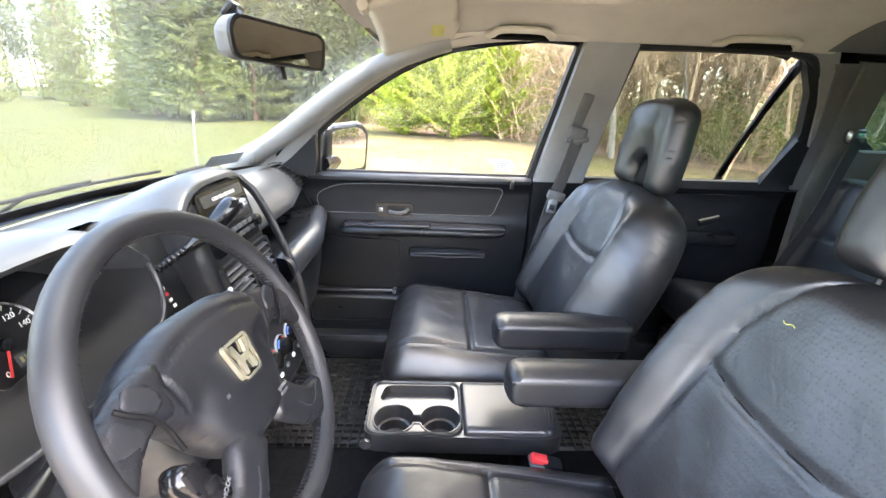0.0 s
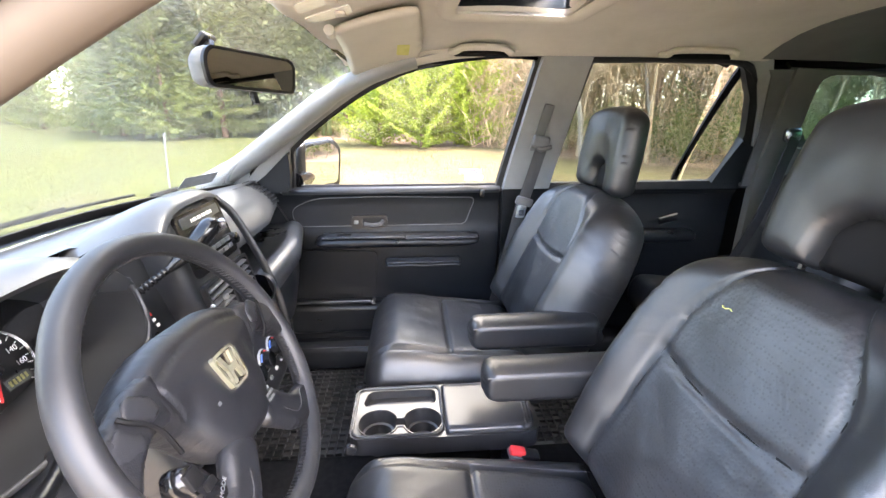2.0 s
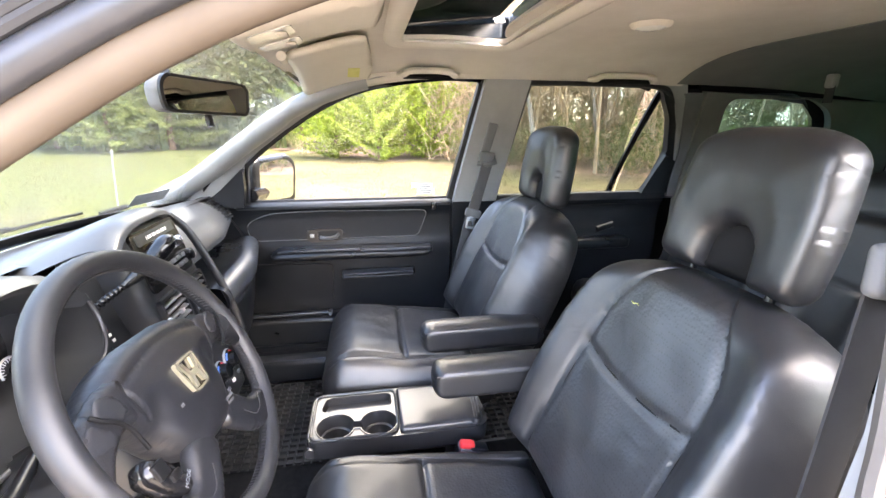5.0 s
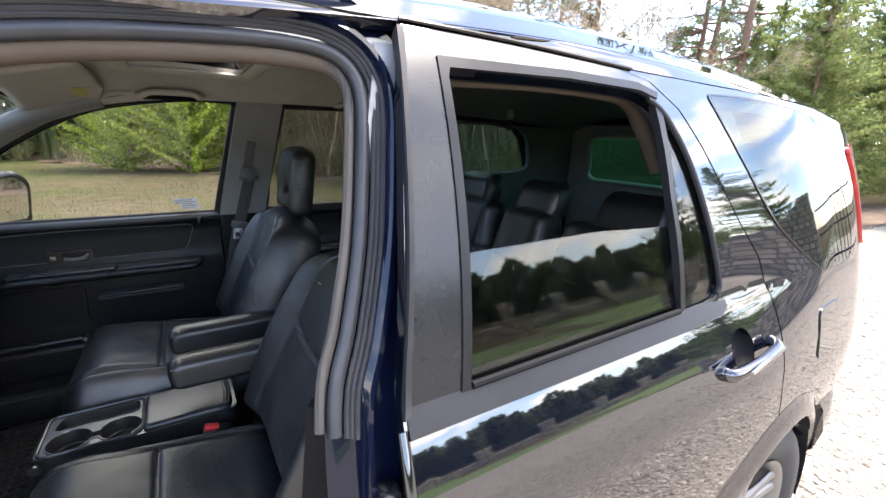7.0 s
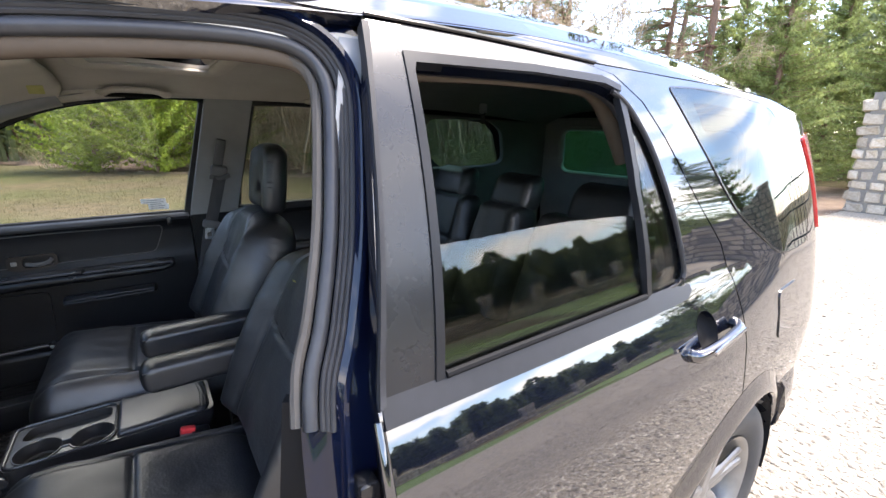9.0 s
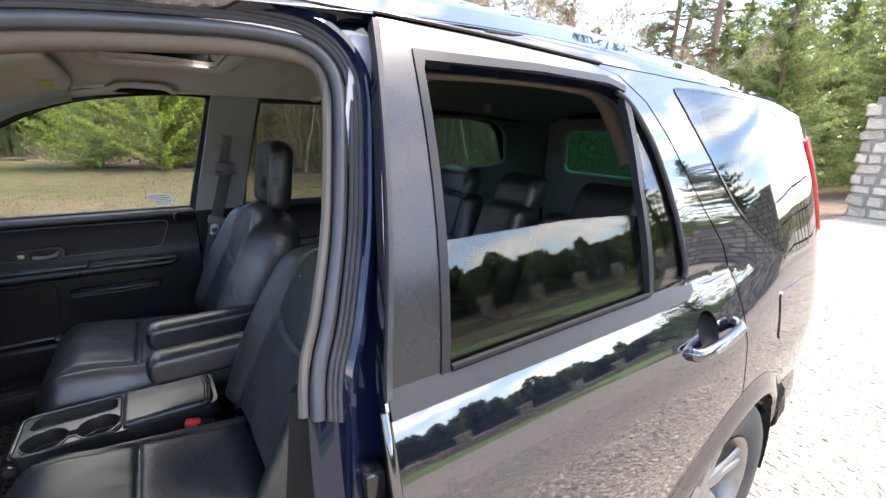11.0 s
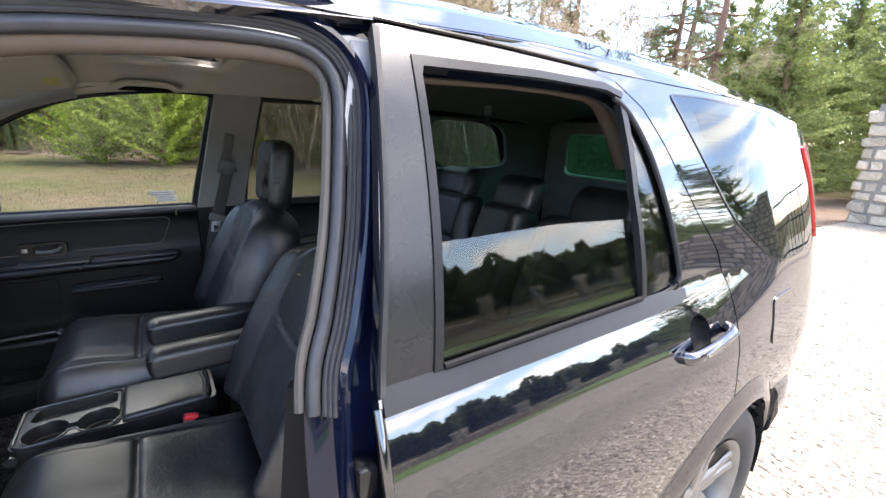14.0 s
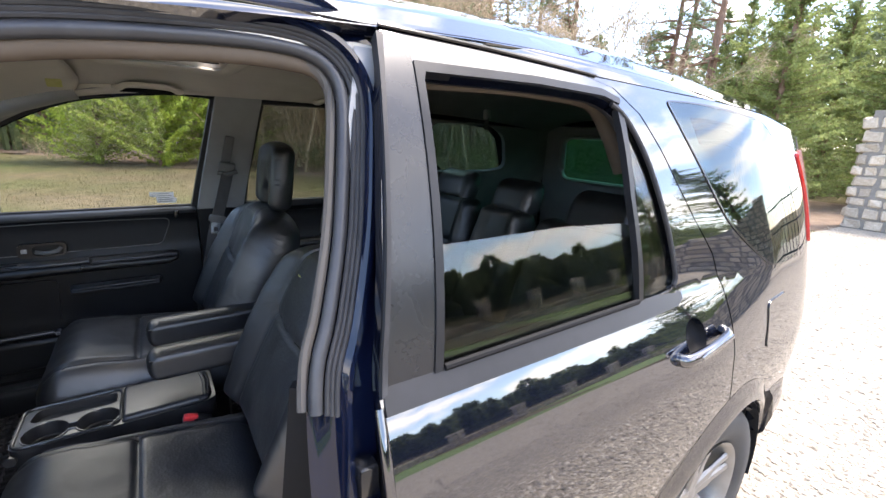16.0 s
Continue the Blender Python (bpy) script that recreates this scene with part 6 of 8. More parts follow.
# floor, tunnel, sills, firewall, cargo floor
box_part("cabin_floor", (2.1, 1.42, 0.03), pose(0.35, 0, 0.335), M_CARPET, car)
box_part("cargo_floor", (1.05, 1.30, 0.04), pose(1.90, 0, 0.60), M_CARPET, car)
box_part("tunnel", (1.2, 0.26, 0.10), pose(-0.05, 0.01, 0.38), M_CARPET, car, bevel=0.04, seg=4)
box_part("firewall", (0.04, 1.40, 0.80), pose(-0.72, 0, 0.70, 0, 18, 0), M_CARPET, car)
for side in (-1, 1):
    box_part("door_sill", (1.95, 0.14, 0.10), pose(0.42, side * 0.70, 0.41), M_PLASTIC, car, bevel=0.02, seg=3)
    box_part("sill_plate", (0.8, 0.05, 0.006), pose(-0.06, side * 0.665, 0.458), M_DASHLIT, car)
# rubber mats of bars
def mat_of(x0, x1, y0, y1, z):
    m = thing("floor_mat", ((x0 + x1) / 2, (y0 + y1) / 2, z), "black rubber floor mat with a raised grid", "floor mat", "floor mats")
    box_part("mat_base", (x1 - x0, y1 - y0, 0.008), pose((x0 + x1) / 2, (y0 + y1) / 2, z + 0.004), M_MAT, m, bevel=0.003)
    b = bmesh.new()
    n = int((x1 - x0) / 0.026)
    for i in range(n + 1):
        x = x0 + (x1 - x0) * i / n
        box(b, (0.005, y1 - y0, 0.012), pose(x, (y0 + y1) / 2, z + 0.012), 0)
    n = int((y1 - y0) / 0.026)
    for i in range(n + 1):
        y = y0 + (y1 - y0) * i / n
        box(b, (x1 - x0, 0.005, 0.012), pose((x0 + x1) / 2, y, z + 0.012), 0)
    part("mat_ribs", b, M_MAT, m, smooth=False)
mat_of(-0.50, 0.10, 0.14, 0.62, 0.352)
mat_of(-0.50, 0.10, -0.62, -0.12, 0.352)
mat_of(0.30, 0.75, -0.60, 0.60, 0.352)

# opening of the driver's door: painted jamb and its seals
OPEN = glide([(0.405, 0.36), (0.393, 0.60), (0.388, 0.85), (0.404, 1.052), (0.437, 1.147), (0.470, 1.257), (0.493, 1.374), (0.503, 1.445), (0.497, 1.478), (0.476, 1.497), (0.440, 1.505), (0.371, 1.506), (0.252, 1.497), (0.157, 1.484), (0.085, 1.465), (-0.02, 1.422), (-0.12, 1.360), (-0.32, 1.215), (-0.50, 1.09), (-0.56, 1.00), (-0.56, 0.80), (-0.52, 0.50), (-0.48, 0.36)], 5)
def chord(x, z):
    """Half width of the flat door jamb behind the curved panes."""
    return half(x, 1.06) + 0.337 * min(1.06 - z, 0.22)


def grown(loop, d):
    """The line moved outwards in (x, z)."""
    out = []
    for i, p in enumerate(loop):
        a, b = Vector(loop[max(i - 1, 0)]), Vector(loop[min(i + 1, len(loop) - 1)])
        t = (b - a).normalized()
        out.append((p[0] + t.y * d, p[1] - t.x * d))
    return out
jb = bmesh.new()
rows = []
steps = [(0.002, 0.064), (0.012, 0.052), (0.030, 0.048), (0.036, 0.036), (0.046, 0.020), (0.054, 0.022), (0.056, 0.040), (0.075, 0.044), (0.095, 0.040)]
for d, off in steps:
    rows.append([jb.verts.new((x, -(chord(x, min(z, 1.56)) - off), z)) for x, z in grown(OPEN, d)])
for r0, r1 in zip(rows, rows[1:]):
    for j in range(len(r0) - 1):
        jb.faces.new((r0[j], r0[j + 1], r1[j + 1], r1[j]))
part("door_jamb", jb, M_PAINT_IN, car, "glossy dark blue painted door jamb, tinted bluer for the reflected sky", angle=50)
def on_jamb(d, off):
    return [(x, -(chord(x, min(z, 1.56)) - off), z) for x, z in grown(OPEN, d)]
tube_part("door_seal", on_jamb(0.011, 0.049)[14:], 0.0105, M_SEALGREY, car, "grey rubber door seal", seg=10)
for dd, oo_ in ((0.050, 0.022), (0.060, 0.032), (0.070, 0.038)):
    tube_part("gutter_seal", on_jamb(dd, oo_)[58:], 0.0050, M_RUBBER, car, seg=8)
for dd, oo_ in ((0.0245, 0.041), (0.0305, 0.038), (0.0365, 0.034)):
    tube_part("door_seal", on_jamb(dd, oo_)[14:], 0.0042, M_RUBBER, car, seg=8)
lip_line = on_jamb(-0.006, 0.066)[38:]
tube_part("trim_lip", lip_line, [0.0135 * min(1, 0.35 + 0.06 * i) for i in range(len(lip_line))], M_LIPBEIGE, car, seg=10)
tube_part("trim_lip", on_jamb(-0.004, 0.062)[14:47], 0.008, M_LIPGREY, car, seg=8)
sheet("jamb_cover", [[(0.36, 0.40), (0.43, 0.40), (0.418, 0.85), (0.424, 1.045), (0.386, 1.045), (0.368, 0.85)]], lambda x, z: (x, -(inner_half(z) + 0.02 + 0.6 * (x - 0.39)), z), 0.02, M_MATTE, car, cell=0.06)
sheet("pillar_core", [[(0.43, 0.36), (0.60, 0.36), (0.62, 1.05), (0.66, 1.54), (0.540, 1.54), (0.530, 1.374), (0.505, 1.257), (0.475, 1.147), (0.440, 1.05)]], lambda x, z: (x, -(chord(x, z) - 0.058), z), 0.01, M_MATTE, car, cell=0.06, flip=True)
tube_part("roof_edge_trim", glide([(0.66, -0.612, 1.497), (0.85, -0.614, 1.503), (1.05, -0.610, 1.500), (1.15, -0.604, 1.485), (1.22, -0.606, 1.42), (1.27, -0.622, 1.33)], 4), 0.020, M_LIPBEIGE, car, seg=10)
box_part("door_striker", (0.03, 0.035, 0.05), pose(0.462, -0.825, 0.93), M_BLACK, car, bevel=0.006)

# ---- dashboard ----
def groove(a, b, w=0.006):
    return math.exp(-((a - b) / w) ** 2)


dash = thing("dashboard", (-0.5, 0, 0.9), "dark grey grained plastic dashboard with a central hood", "dashboard")


def swept(profile, ys, at):
    """A profile of points (a, z) carried along y; at(a, y) gives x."""
    b = bmesh.new()
    rows = [[b.verts.new((at(a, y, z), y, z)) for a, z in profile] for y in ys]
    for r0, r1 in zip(rows, rows[1:]):
        for j in range(len(profile) - 1):
            b.faces.new((r0[j], r0[j + 1], r1[j + 1], r1[j]))
    return b


def base_x(a, y, z):
    return a + (0.16 * (abs(y) / 0.72) ** 2.6) * max(0.0, min(1.0, (-0.45 - a) / 0.25)) - (0.05 * max(0, abs(y) - 0.45) / 0.25 if a > -0.5 else 0)
top_prof = glide([(-0.80, 1.06), (-0.70, 1.085), (-0.58, 1.102), (-0.50, 1.106), (-0.44, 1.094), (-0.40, 1.065), (-0.375, 1.03), (-0.372, 1.012)], 4)
for y0_, y1_, pr in ((-0.70, -0.548, top_prof), (-0.548, -0.066, [p for p in top_prof if p[0] < -0.545]), (-0.066, 0.70, top_prof)):
    part("dash_top", swept(pr, [y0_ + (y1_ - y0_) * k / 24 for k in range(25)], base_x), M_DASHLIT, dash, angle=60)
# passenger's half: shelf, roll, glove box
ys2 = [0.165 + 0.535 * i / 16 for i in range(17)]
shelf = [(-0.375, 1.014), (-0.40, 1.004), (-0.54, 0.998), (-0.55, 0.985), (-0.55, 0.955), (-0.53, 0.947), (-0.36, 0.945), (-0.335, 0.955)]
part("dash_shelf", swept(shelf, ys2, base_x), M_PLASTIC, dash, "open dark storage shelf", angle=60)
roll = glide([(-0.345, 0.948), (-0.325, 0.956), (-0.300, 0.948), (-0.288, 0.925), (-0.292, 0.895), (-0.31, 0.87), (-0.325, 0.86)], 4)
part("dash_roll", swept(roll, ys2, base_x), M_DASHLIT, dash, "padded roll under the shelf", angle=60)
glove = glide([(-0.325, 0.862), (-0.315, 0.84), (-0.318, 0.76), (-0.335, 0.70), (-0.40, 0.66), (-0.55, 0.64)], 4)
part("glove_box", swept(glove, ys2, base_x), M_PLASTIC, dash, angle=60)
# end cap and side vents
for side in (1, -1):
    cap = [(-0.62, 1.09), (-0.50, 1.106), (-0.44, 1.094), (-0.40, 1.06), (-0.36, 0.99), (-0.33, 0.93), (-0.36, 0.85), (-0.62, 0.80)]
    sheet("dash_end", [cap], lambda x, z: (x - 0.05, side * 0.70, z), 0.02, M_PLASTIC, dash, cell=0.1)
    run = [(a, z) for a, z in top_prof if -0.475 < a < -0.374]
    vc = [(base_x(a, 0.655, z), z) for a, z in run]
    slot_b = bmesh.new()
    rows_v = []
    for (x, z), nxt, prv in zip(vc, vc[1:] + vc[-1:], vc[:1] + vc[:-1]):
        t_ = Vector((nxt[0] - prv[0], 0, nxt[1] - prv[1])).normalized()
        n_ = Vector((-t_.z, 0, t_.x)) * 0.0022
        rows_v.append([slot_b.verts.new((x + n_.x, side * y, z + n_.z)) for y in (0.618, 0.694)])
    for r0, r1 in zip(rows_v, rows_v[1:]):
        slot_b.faces.new((r0[0], r0[1], r1[1], r1[0]))
    part("vent_slot", slot_b, M_BLACKSATIN, dash)
    for k in range(9):
        q = k / 8 * (len(vc) - 1.001)
        j = int(q)
        c0, c1 = Vector((vc[j][0], 0, vc[j][1])), Vector((vc[j + 1][0], 0, vc[j + 1][1]))
        p_, t_ = c0.lerp(c1, q - j), (c1 - c0).normalized()
        n_ = Vector((-t_.z, 0, t_.x))
        p_ = p_ + n_ * 0.003
        box_part("vent_slat", (0.0045, 0.076, 0.005), pose(p_.x, side * 0.656, p_.z, 0, math.degrees(math.atan2(-t_.z, t_.x)), 0), M_DASHLIT, dash, bevel=0.001)
    rim_v = [(x + 0.002, side * 0.615, z + 0.002) for x, z in vc] + [(x + 0.002, side * 0.697, z + 0.002) for x, z in reversed(vc)]
    tube_part("vent_frame", rim_v + [rim_v[0]], 0.003, M_DASHDARK, dash, seg=6)
# central stack
def stack(u, v, h):
    """u across, v up its face, h out of it."""
    e2, nn = Vector((-0.105, 0, 0.42)).normalized(), Vector((0.42, 0, 0.105)).normalized()
    return Vector((-0.300, 0.052, 0.72)) + Vector((0, 1, 0)) * u + e2 * v + nn * h
face = rounded([(-0.115, -0.04), (0.115, -0.04), (0.128, 0.33), (0.118, 0.425), (0.06, 0.455), (-0.06, 0.455), (-0.118, 0.425), (-0.128, 0.33)], [0.02, 0.02, 0.05, 0.05, 0.05, 0.05, 0.05, 0.05])
pillow("stack_panel", face, dome(0.020, 0.02), dome(0.12, 0.02), stack, M_DASHDARK, dash, cell=0.012)
hood = swept(glide([(-0.58, 1.112), (-0.50, 1.152), (-0.43, 1.178), (-0.392, 1.174), (-0.382, 1.162)], 4), [0.052 - 0.135 + 0.27 * i / 12 for i in range(13)], lambda a, y, z: a)
for v in hood.verts:
    u = (v.co.y - 0.052) / 0.135
    v.co.z -= 0.045 * u ** 4 * (1 if v.co.z > 1.10 else 0.3)
part("stack_hood", hood, M_DASHLIT, dash, angle=60)
sheet("radio_panel", [rounded([(-0.100, 0.312), (0.100, 0.312), (0.095, 0.436), (-0.095, 0.436)], 0.015)], lambda u, v: tuple(stack(u, v, 0.024)), 0.006, M_BLACK, dash, cell=0.05)
sheet("radio_display", [rounded([(-0.08, 0.408), (0.08, 0.408), (0.08, 0.430), (-0.08, 0.430)], 0.004)], lambda u, v: tuple(stack(u, v, 0.0265)), 0.002, M_SCREEN, dash, cell=0.1)
for i in range(14):
    w = 0.004 + 0.004 * ((i * 7) % 3)
    sheet("display_mark", [[(-0.045 + i * 0.0065, 0.415), (-0.045 + i * 0.0065 + w * 0.7, 0.415), (-0.045 + i * 0.0065 + w * 0.7, 0.422), (-0.045 + i * 0.0065, 0.422)]], lambda u, v: tuple(stack(u, v, 0.0275)), 0.0005, M_WHITE, dash, cell=0.1)
sheet("cassette_door", [rounded([(-0.06, 0.370), (0.06, 0.370), (0.06, 0.400), (-0.06, 0.400)], 0.004)], lambda u, v: tuple(stack(u, v, 0.0275)), 0.002, M_SILVERDARK, dash, cell=0.1)
def face_pose(u, v, h):
    e2, nn = Vector((-0.105, 0, 0.42)).normalized(), Vector((0.42, 0, 0.105)).normalized()
    m = Matrix((Vector((0, 1, 0)), e2, nn)).transposed().to_4x4()
    m.translation = stack(u, v, h)
    return m
for i in range(6):
    for j in range(2):
        box_part("radio_button", (0.02, 0.010, 0.005), face_pose(-0.062 + 0.025 * i, 0.332 + 0.016 * j, 0.027), M_SILVERDARK, dash, bevel=0.002)
for u in (-0.082, 0.082):
    part("radio_knob", lathe(bmesh.new(), [(0.014, 0.0), (0.013, 0.014), (0.010, 0.016)], face_pose(u, 0.342, 0.025), 20), M_BLACK, dash)
for k, u0 in enumerate((-0.055, 0.058)):
    fo = rounded([(u0 - 0.050, 0.205), (u0 + 0.050, 0.205), (u0 + 0.052, 0.298), (u0 - 0.052, 0.298)], 0.012)
    fi_ = rounded([(u0 - 0.043, 0.212), (u0 + 0.043, 0.212), (u0 + 0.045, 0.291), (u0 - 0.045, 0.291)], 0.009)
    sheet("vent_frame", [fo, fi_], lambda u, v: tuple(stack(u, v, 0.030)), 0.012, M_DASHDARK, dash, cell=0.06)
    sheet("vent_back", [fi_], lambda u, v: tuple(stack(u, v, 0.021)), 0.002, M_BLACK, dash, cell=0.1)
    for i in range(5):
        box_part("vent_slat", (0.086, 0.004, 0.012), face_pose(u0, 0.224 + 0.0145 * i, 0.025) @ pose(0, 0, 0, 25, 0, 0), M_SILVERDARK, dash, bevel=0.001)
    box_part("vent_tab", (0.012, 0.010, 0.010), face_pose(u0, 0.253, 0.034), M_SILVER, dash, bevel=0.002)
for u, v, r in ((-0.06, 0.06, 0.021), (0.06, 0.06, 0.021), (0.0, 0.06, 0.021)):
    part("climate_knob", lathe(bmesh.new(), [(r + 0.006, 0.0), (r + 0.005, 0.006), (r, 0.008), (r - 0.003, 0.024), (0.002, 0.025)], face_pose(u, v, 0.018), 28), M_BLACK, dash)
    part("knob_ring", lathe(bmesh.new(), [(r + 0.0075, 0.0), (r + 0.0075, 0.004), (r + 0.0055, 0.0065)], face_pose(u, v, 0.0185), 28, False), M_SILVER, dash)
    for a0, mm in ((110, M_BLUE), (20, M_RED)):
        b = bmesh.new()
        pts = [face_pose(u, v, 0.0265) @ Vector((math.cos(radians(a0 + 10 * q)) * (r + 0.001), math.sin(radians(a0 + 10 * q)) * (r + 0.001), 0)) for q in range(6)]
        part("scale_arc", bar(b, pts, 0.0022, 6), mm, dash)
for i in range(5):
    box_part("climate_button", (0.011, 0.008, 0.006), face_pose(-0.08 + 0.04 * i, 0.012, 0.022), M_WHITE if i % 2 else M_SILVER, dash, bevel=0.001)
# edge blade along the stack's passenger side
blade = glide([(-0.40, 0.176, 1.145), (-0.365, 0.186, 1.10), (-0.315, 0.188, 0.98), (-0.280, 0.184, 0.86), (-0.275, 0.178, 0.76), (-0.31, 0.172, 0.68)], 5)
tube_part("stack_blade", blade, 0.010, M_DASHDARK, dash, flat=0.5, seg=10, up=(0, 1, 0))
# instrument hood and gauges
def hood_at(y):
    u = (y + 0.355) / 0.18
    return 1.162 - 0.075 * abs(u) ** 3
hb = bmesh.new()
rows = []
for i in range(21):
    y = -0.535 + 0.36 * i / 20
    z = hood_at(y)
    rows.append([hb.verts.new(p) for p in ((-0.62, y, 1.098), (-0.54, y, z - 0.012), (-0.46, y, z + 0.002), (-0.40, y, z), (-0.385, y, z - 0.012), (-0.40, y, z - 0.024), (-0.50, y, z - 0.04), (-0.53, y, z - 0.06))])
for r0, r1 in zip(rows, rows[1:]):
    for j in range(7):
        hb.faces.new((r0[j], r0[j + 1], r1[j + 1], r1[j]))
part("instrument_hood", hb, M_DASHLIT, dash, angle=60)
rim_l = [(-0.395, y, hood_at(y) - 0.01) for y in [-0.535 + 0.36 * i / 20 for i in range(21)]]
low = glide([(-0.395, -0.176, 1.087), (-0.378, -0.180, 1.04), (-0.370, -0.192, 1.005), (-0.368, -0.225, 0.980), (-0.366, -0.345, 0.958), (-0.366, -0.46, 0.962), (-0.368, -0.515, 0.99), (-0.395, -0.534, 1.087)], 4)
tube_part("instrument_rim", low, 0.004, M_SEALGREY, dash)
wb_ = bmesh.new()
loop = rim_l + [Vector(p) for p in low[1:-1]]
o = [wb_.verts.new(p) for p in loop]
i_ = [wb_.verts.new((-0.53, -0.355 + (p[1] + 0.355) * 0.9, 1.03 + (p[2] - 1.03) * 0.85)) for p in loop]
for k in range(len(loop)):
    wb_.faces.new((o[k - 1], o[k], i_[k], i_[k - 1]))
# Paler than the plastic below it: the well's sheen is put into the colour.
part("instrument_well", wb_, M_DASHDARK, dash)
box_part("instrument_face", (0.01, 0.40, 0.20), pose(-0.512, -0.345, 1.02, 0, -18, 0), M_BLACK, dash)
def gauge_pose(y, z):
    m = Matrix((Vector((0, 1, 0)), Vector((-0.31, 0, 0.95)), Vector((0.95, 0, 0.31)))).transposed().to_4x4()
    m.translation = (-0.499 - 0.31 * (z - 1.012) / 0.95, y, z)
    return m
for gy, gr in ((-0.314, 0.054), (-0.430, 0.045), (-0.224, 0.021)):
    gm = gauge_pose(gy, 1.012 if gr > 0.03 else 0.983)
    gauge = part("gauge", lathe(bmesh.new(), [(gr, 0.0), (gr, 0.003)], gm, 40), M_BLACKSATIN, dash)
    part("gauge_ring", lathe(bmesh.new(), [(gr, 0.003), (gr + 0.002, 0.006), (gr + 0.004, 0.003)], gm, 40, False), M_CHROME if gr > 0.03 else M_WHITE, gauge)
    tb = bmesh.new()
    for k in range(21):
        a = radians(225 - 13.5 * k)
        box(tb, (0.007 if k % 2 == 0 else 0.004, 0.0012, 0.0006), gm @ pose(0, 0, 0.004) @ pose(gr * 0.90 * math.cos(a), gr * 0.90 * math.sin(a), 0, 0, 0, math.degrees(a)), 0)
    part("gauge_ticks", tb, M_WHITE, gauge, smooth=False)
    a = radians(246 if gr > 0.05 else 225 if gr > 0.03 else 62)
    nb = box(bmesh.new(), (gr * 0.85, 0.003, 0.001), gm @ pose(gr * 0.36 * math.cos(a), gr * 0.36 * math.sin(a), 0.007, 0, 0, math.degrees(a)), 0)
    part("gauge_needle", nb, M_RED, gauge)
    part("gauge_hub", lathe(bmesh.new(), [(0.009, 0.004), (0.008, 0.010), (0.001, 0.011)], gm, 20), M_BLACK, gauge)
    if gr > 0.05:
        part("trip_display", box(bmesh.new(), (0.036, 0.016, 0.001), gm @ pose(0.018, -0.026, 0.004), 0), M_SCREEN, gauge)
        for k in range(5):
            part("display_digit", box(bmesh.new(), (0.0035, 0.008, 0.0006), gm @ pose(0.006 + 0.006 * k, -0.026, 0.0052), 0), M_DIGIT, gauge)
        for k in range(10):
            a = radians(244 - 32 * k)
            cu = bpy.data.curves.new("dial_number", "FONT")
            cu.body, cu.size, cu.align_x, cu.align_y, cu.extrude = str(20 * k), 0.011, "CENTER", "CENTER", 0.0003
            tmp = new("dial_number", cu)
            me = tmp.to_mesh().copy()
            bpy.data.objects.remove(tmp)
            me.transform(gm @ pose(gr * 0.70 * math.cos(a), gr * 0.70 * math.sin(a), 0.004))
            finish("dial_number", me, M_WHITE, gauge)
# selector: gate plate, lever and knob on the dash
pillow("selector_plate", rounded([(-0.075, -0.08), (0.06, -0.08), (0.07, 0.05), (0.02, 0.10), (-0.06, 0.10)], 0.03), dome(0.02, 0.02), dome(0.03, 0.02),
                 lambda u, v, h: Vector((-0.435, -0.085, 1.005)) + Vector((0, 1, 0)) * u + Vector((-0.30, 0, 0.95)) * v + Vector((0.95, 0, 0.30)) * h, M_PLASTIC, dash, cell=0.012)
for k in range(6):
    box_part("gate_mark", (0.002, 0.007, 0.0055), pose(-0.421 + 0.0036 * k, -0.128 + 0.0025 * k, 1.029 - 0.0115 * k, 0, -18, 0), M_RED if k in (1, 3) else M_WHITE, dash, bevel=0)
lever = part("shift_lever", bar(bmesh.new(), glide([(-0.452, -0.158, 1.008), (-0.418, -0.125, 1.040), (-0.372, -0.088, 1.074)], 6), 0.0062, 10), M_BLACK, dash)
rb_ = bmesh.new()
for k in range(10):
    p = Vector((-0.430, -0.138, 1.028)).lerp(Vector((-0.382, -0.096, 1.067)), k / 9)
    bar(rb_, [p, p + Vector((0.0026, 0.0022, 0.0022))], 0.0078, 10)
part("lever_boot", rb_, M_MATTE, lever, "ribbed black shaft sleeve")
kb = bar(bmesh.new(), glide([(-0.378, -0.092, 1.068), (-0.360, -0.078, 1.085), (-0.338, -0.060, 1.110), (-0.318, -0.046, 1.134), (-0.306, -0.038, 1.146)], 5), [0.009, 0.011, 0.013, 0.0145, 0.016, 0.0175, 0.019, 0.0205, 0.022, 0.0232, 0.0242, 0.025, 0.0254, 0.0254, 0.025, 0.0242, 0.0228, 0.0205, 0.0175, 0.0135, 0.007], 16, True, 0.72)
part("lever_knob", kb, M_BLACK, lever, "glossy black lever knob")
tube_part("knob_button", [(-0.306, -0.030, 1.134), (-0.300, -0.023, 1.136)], 0.010, M_CHROMEDARK, lever)

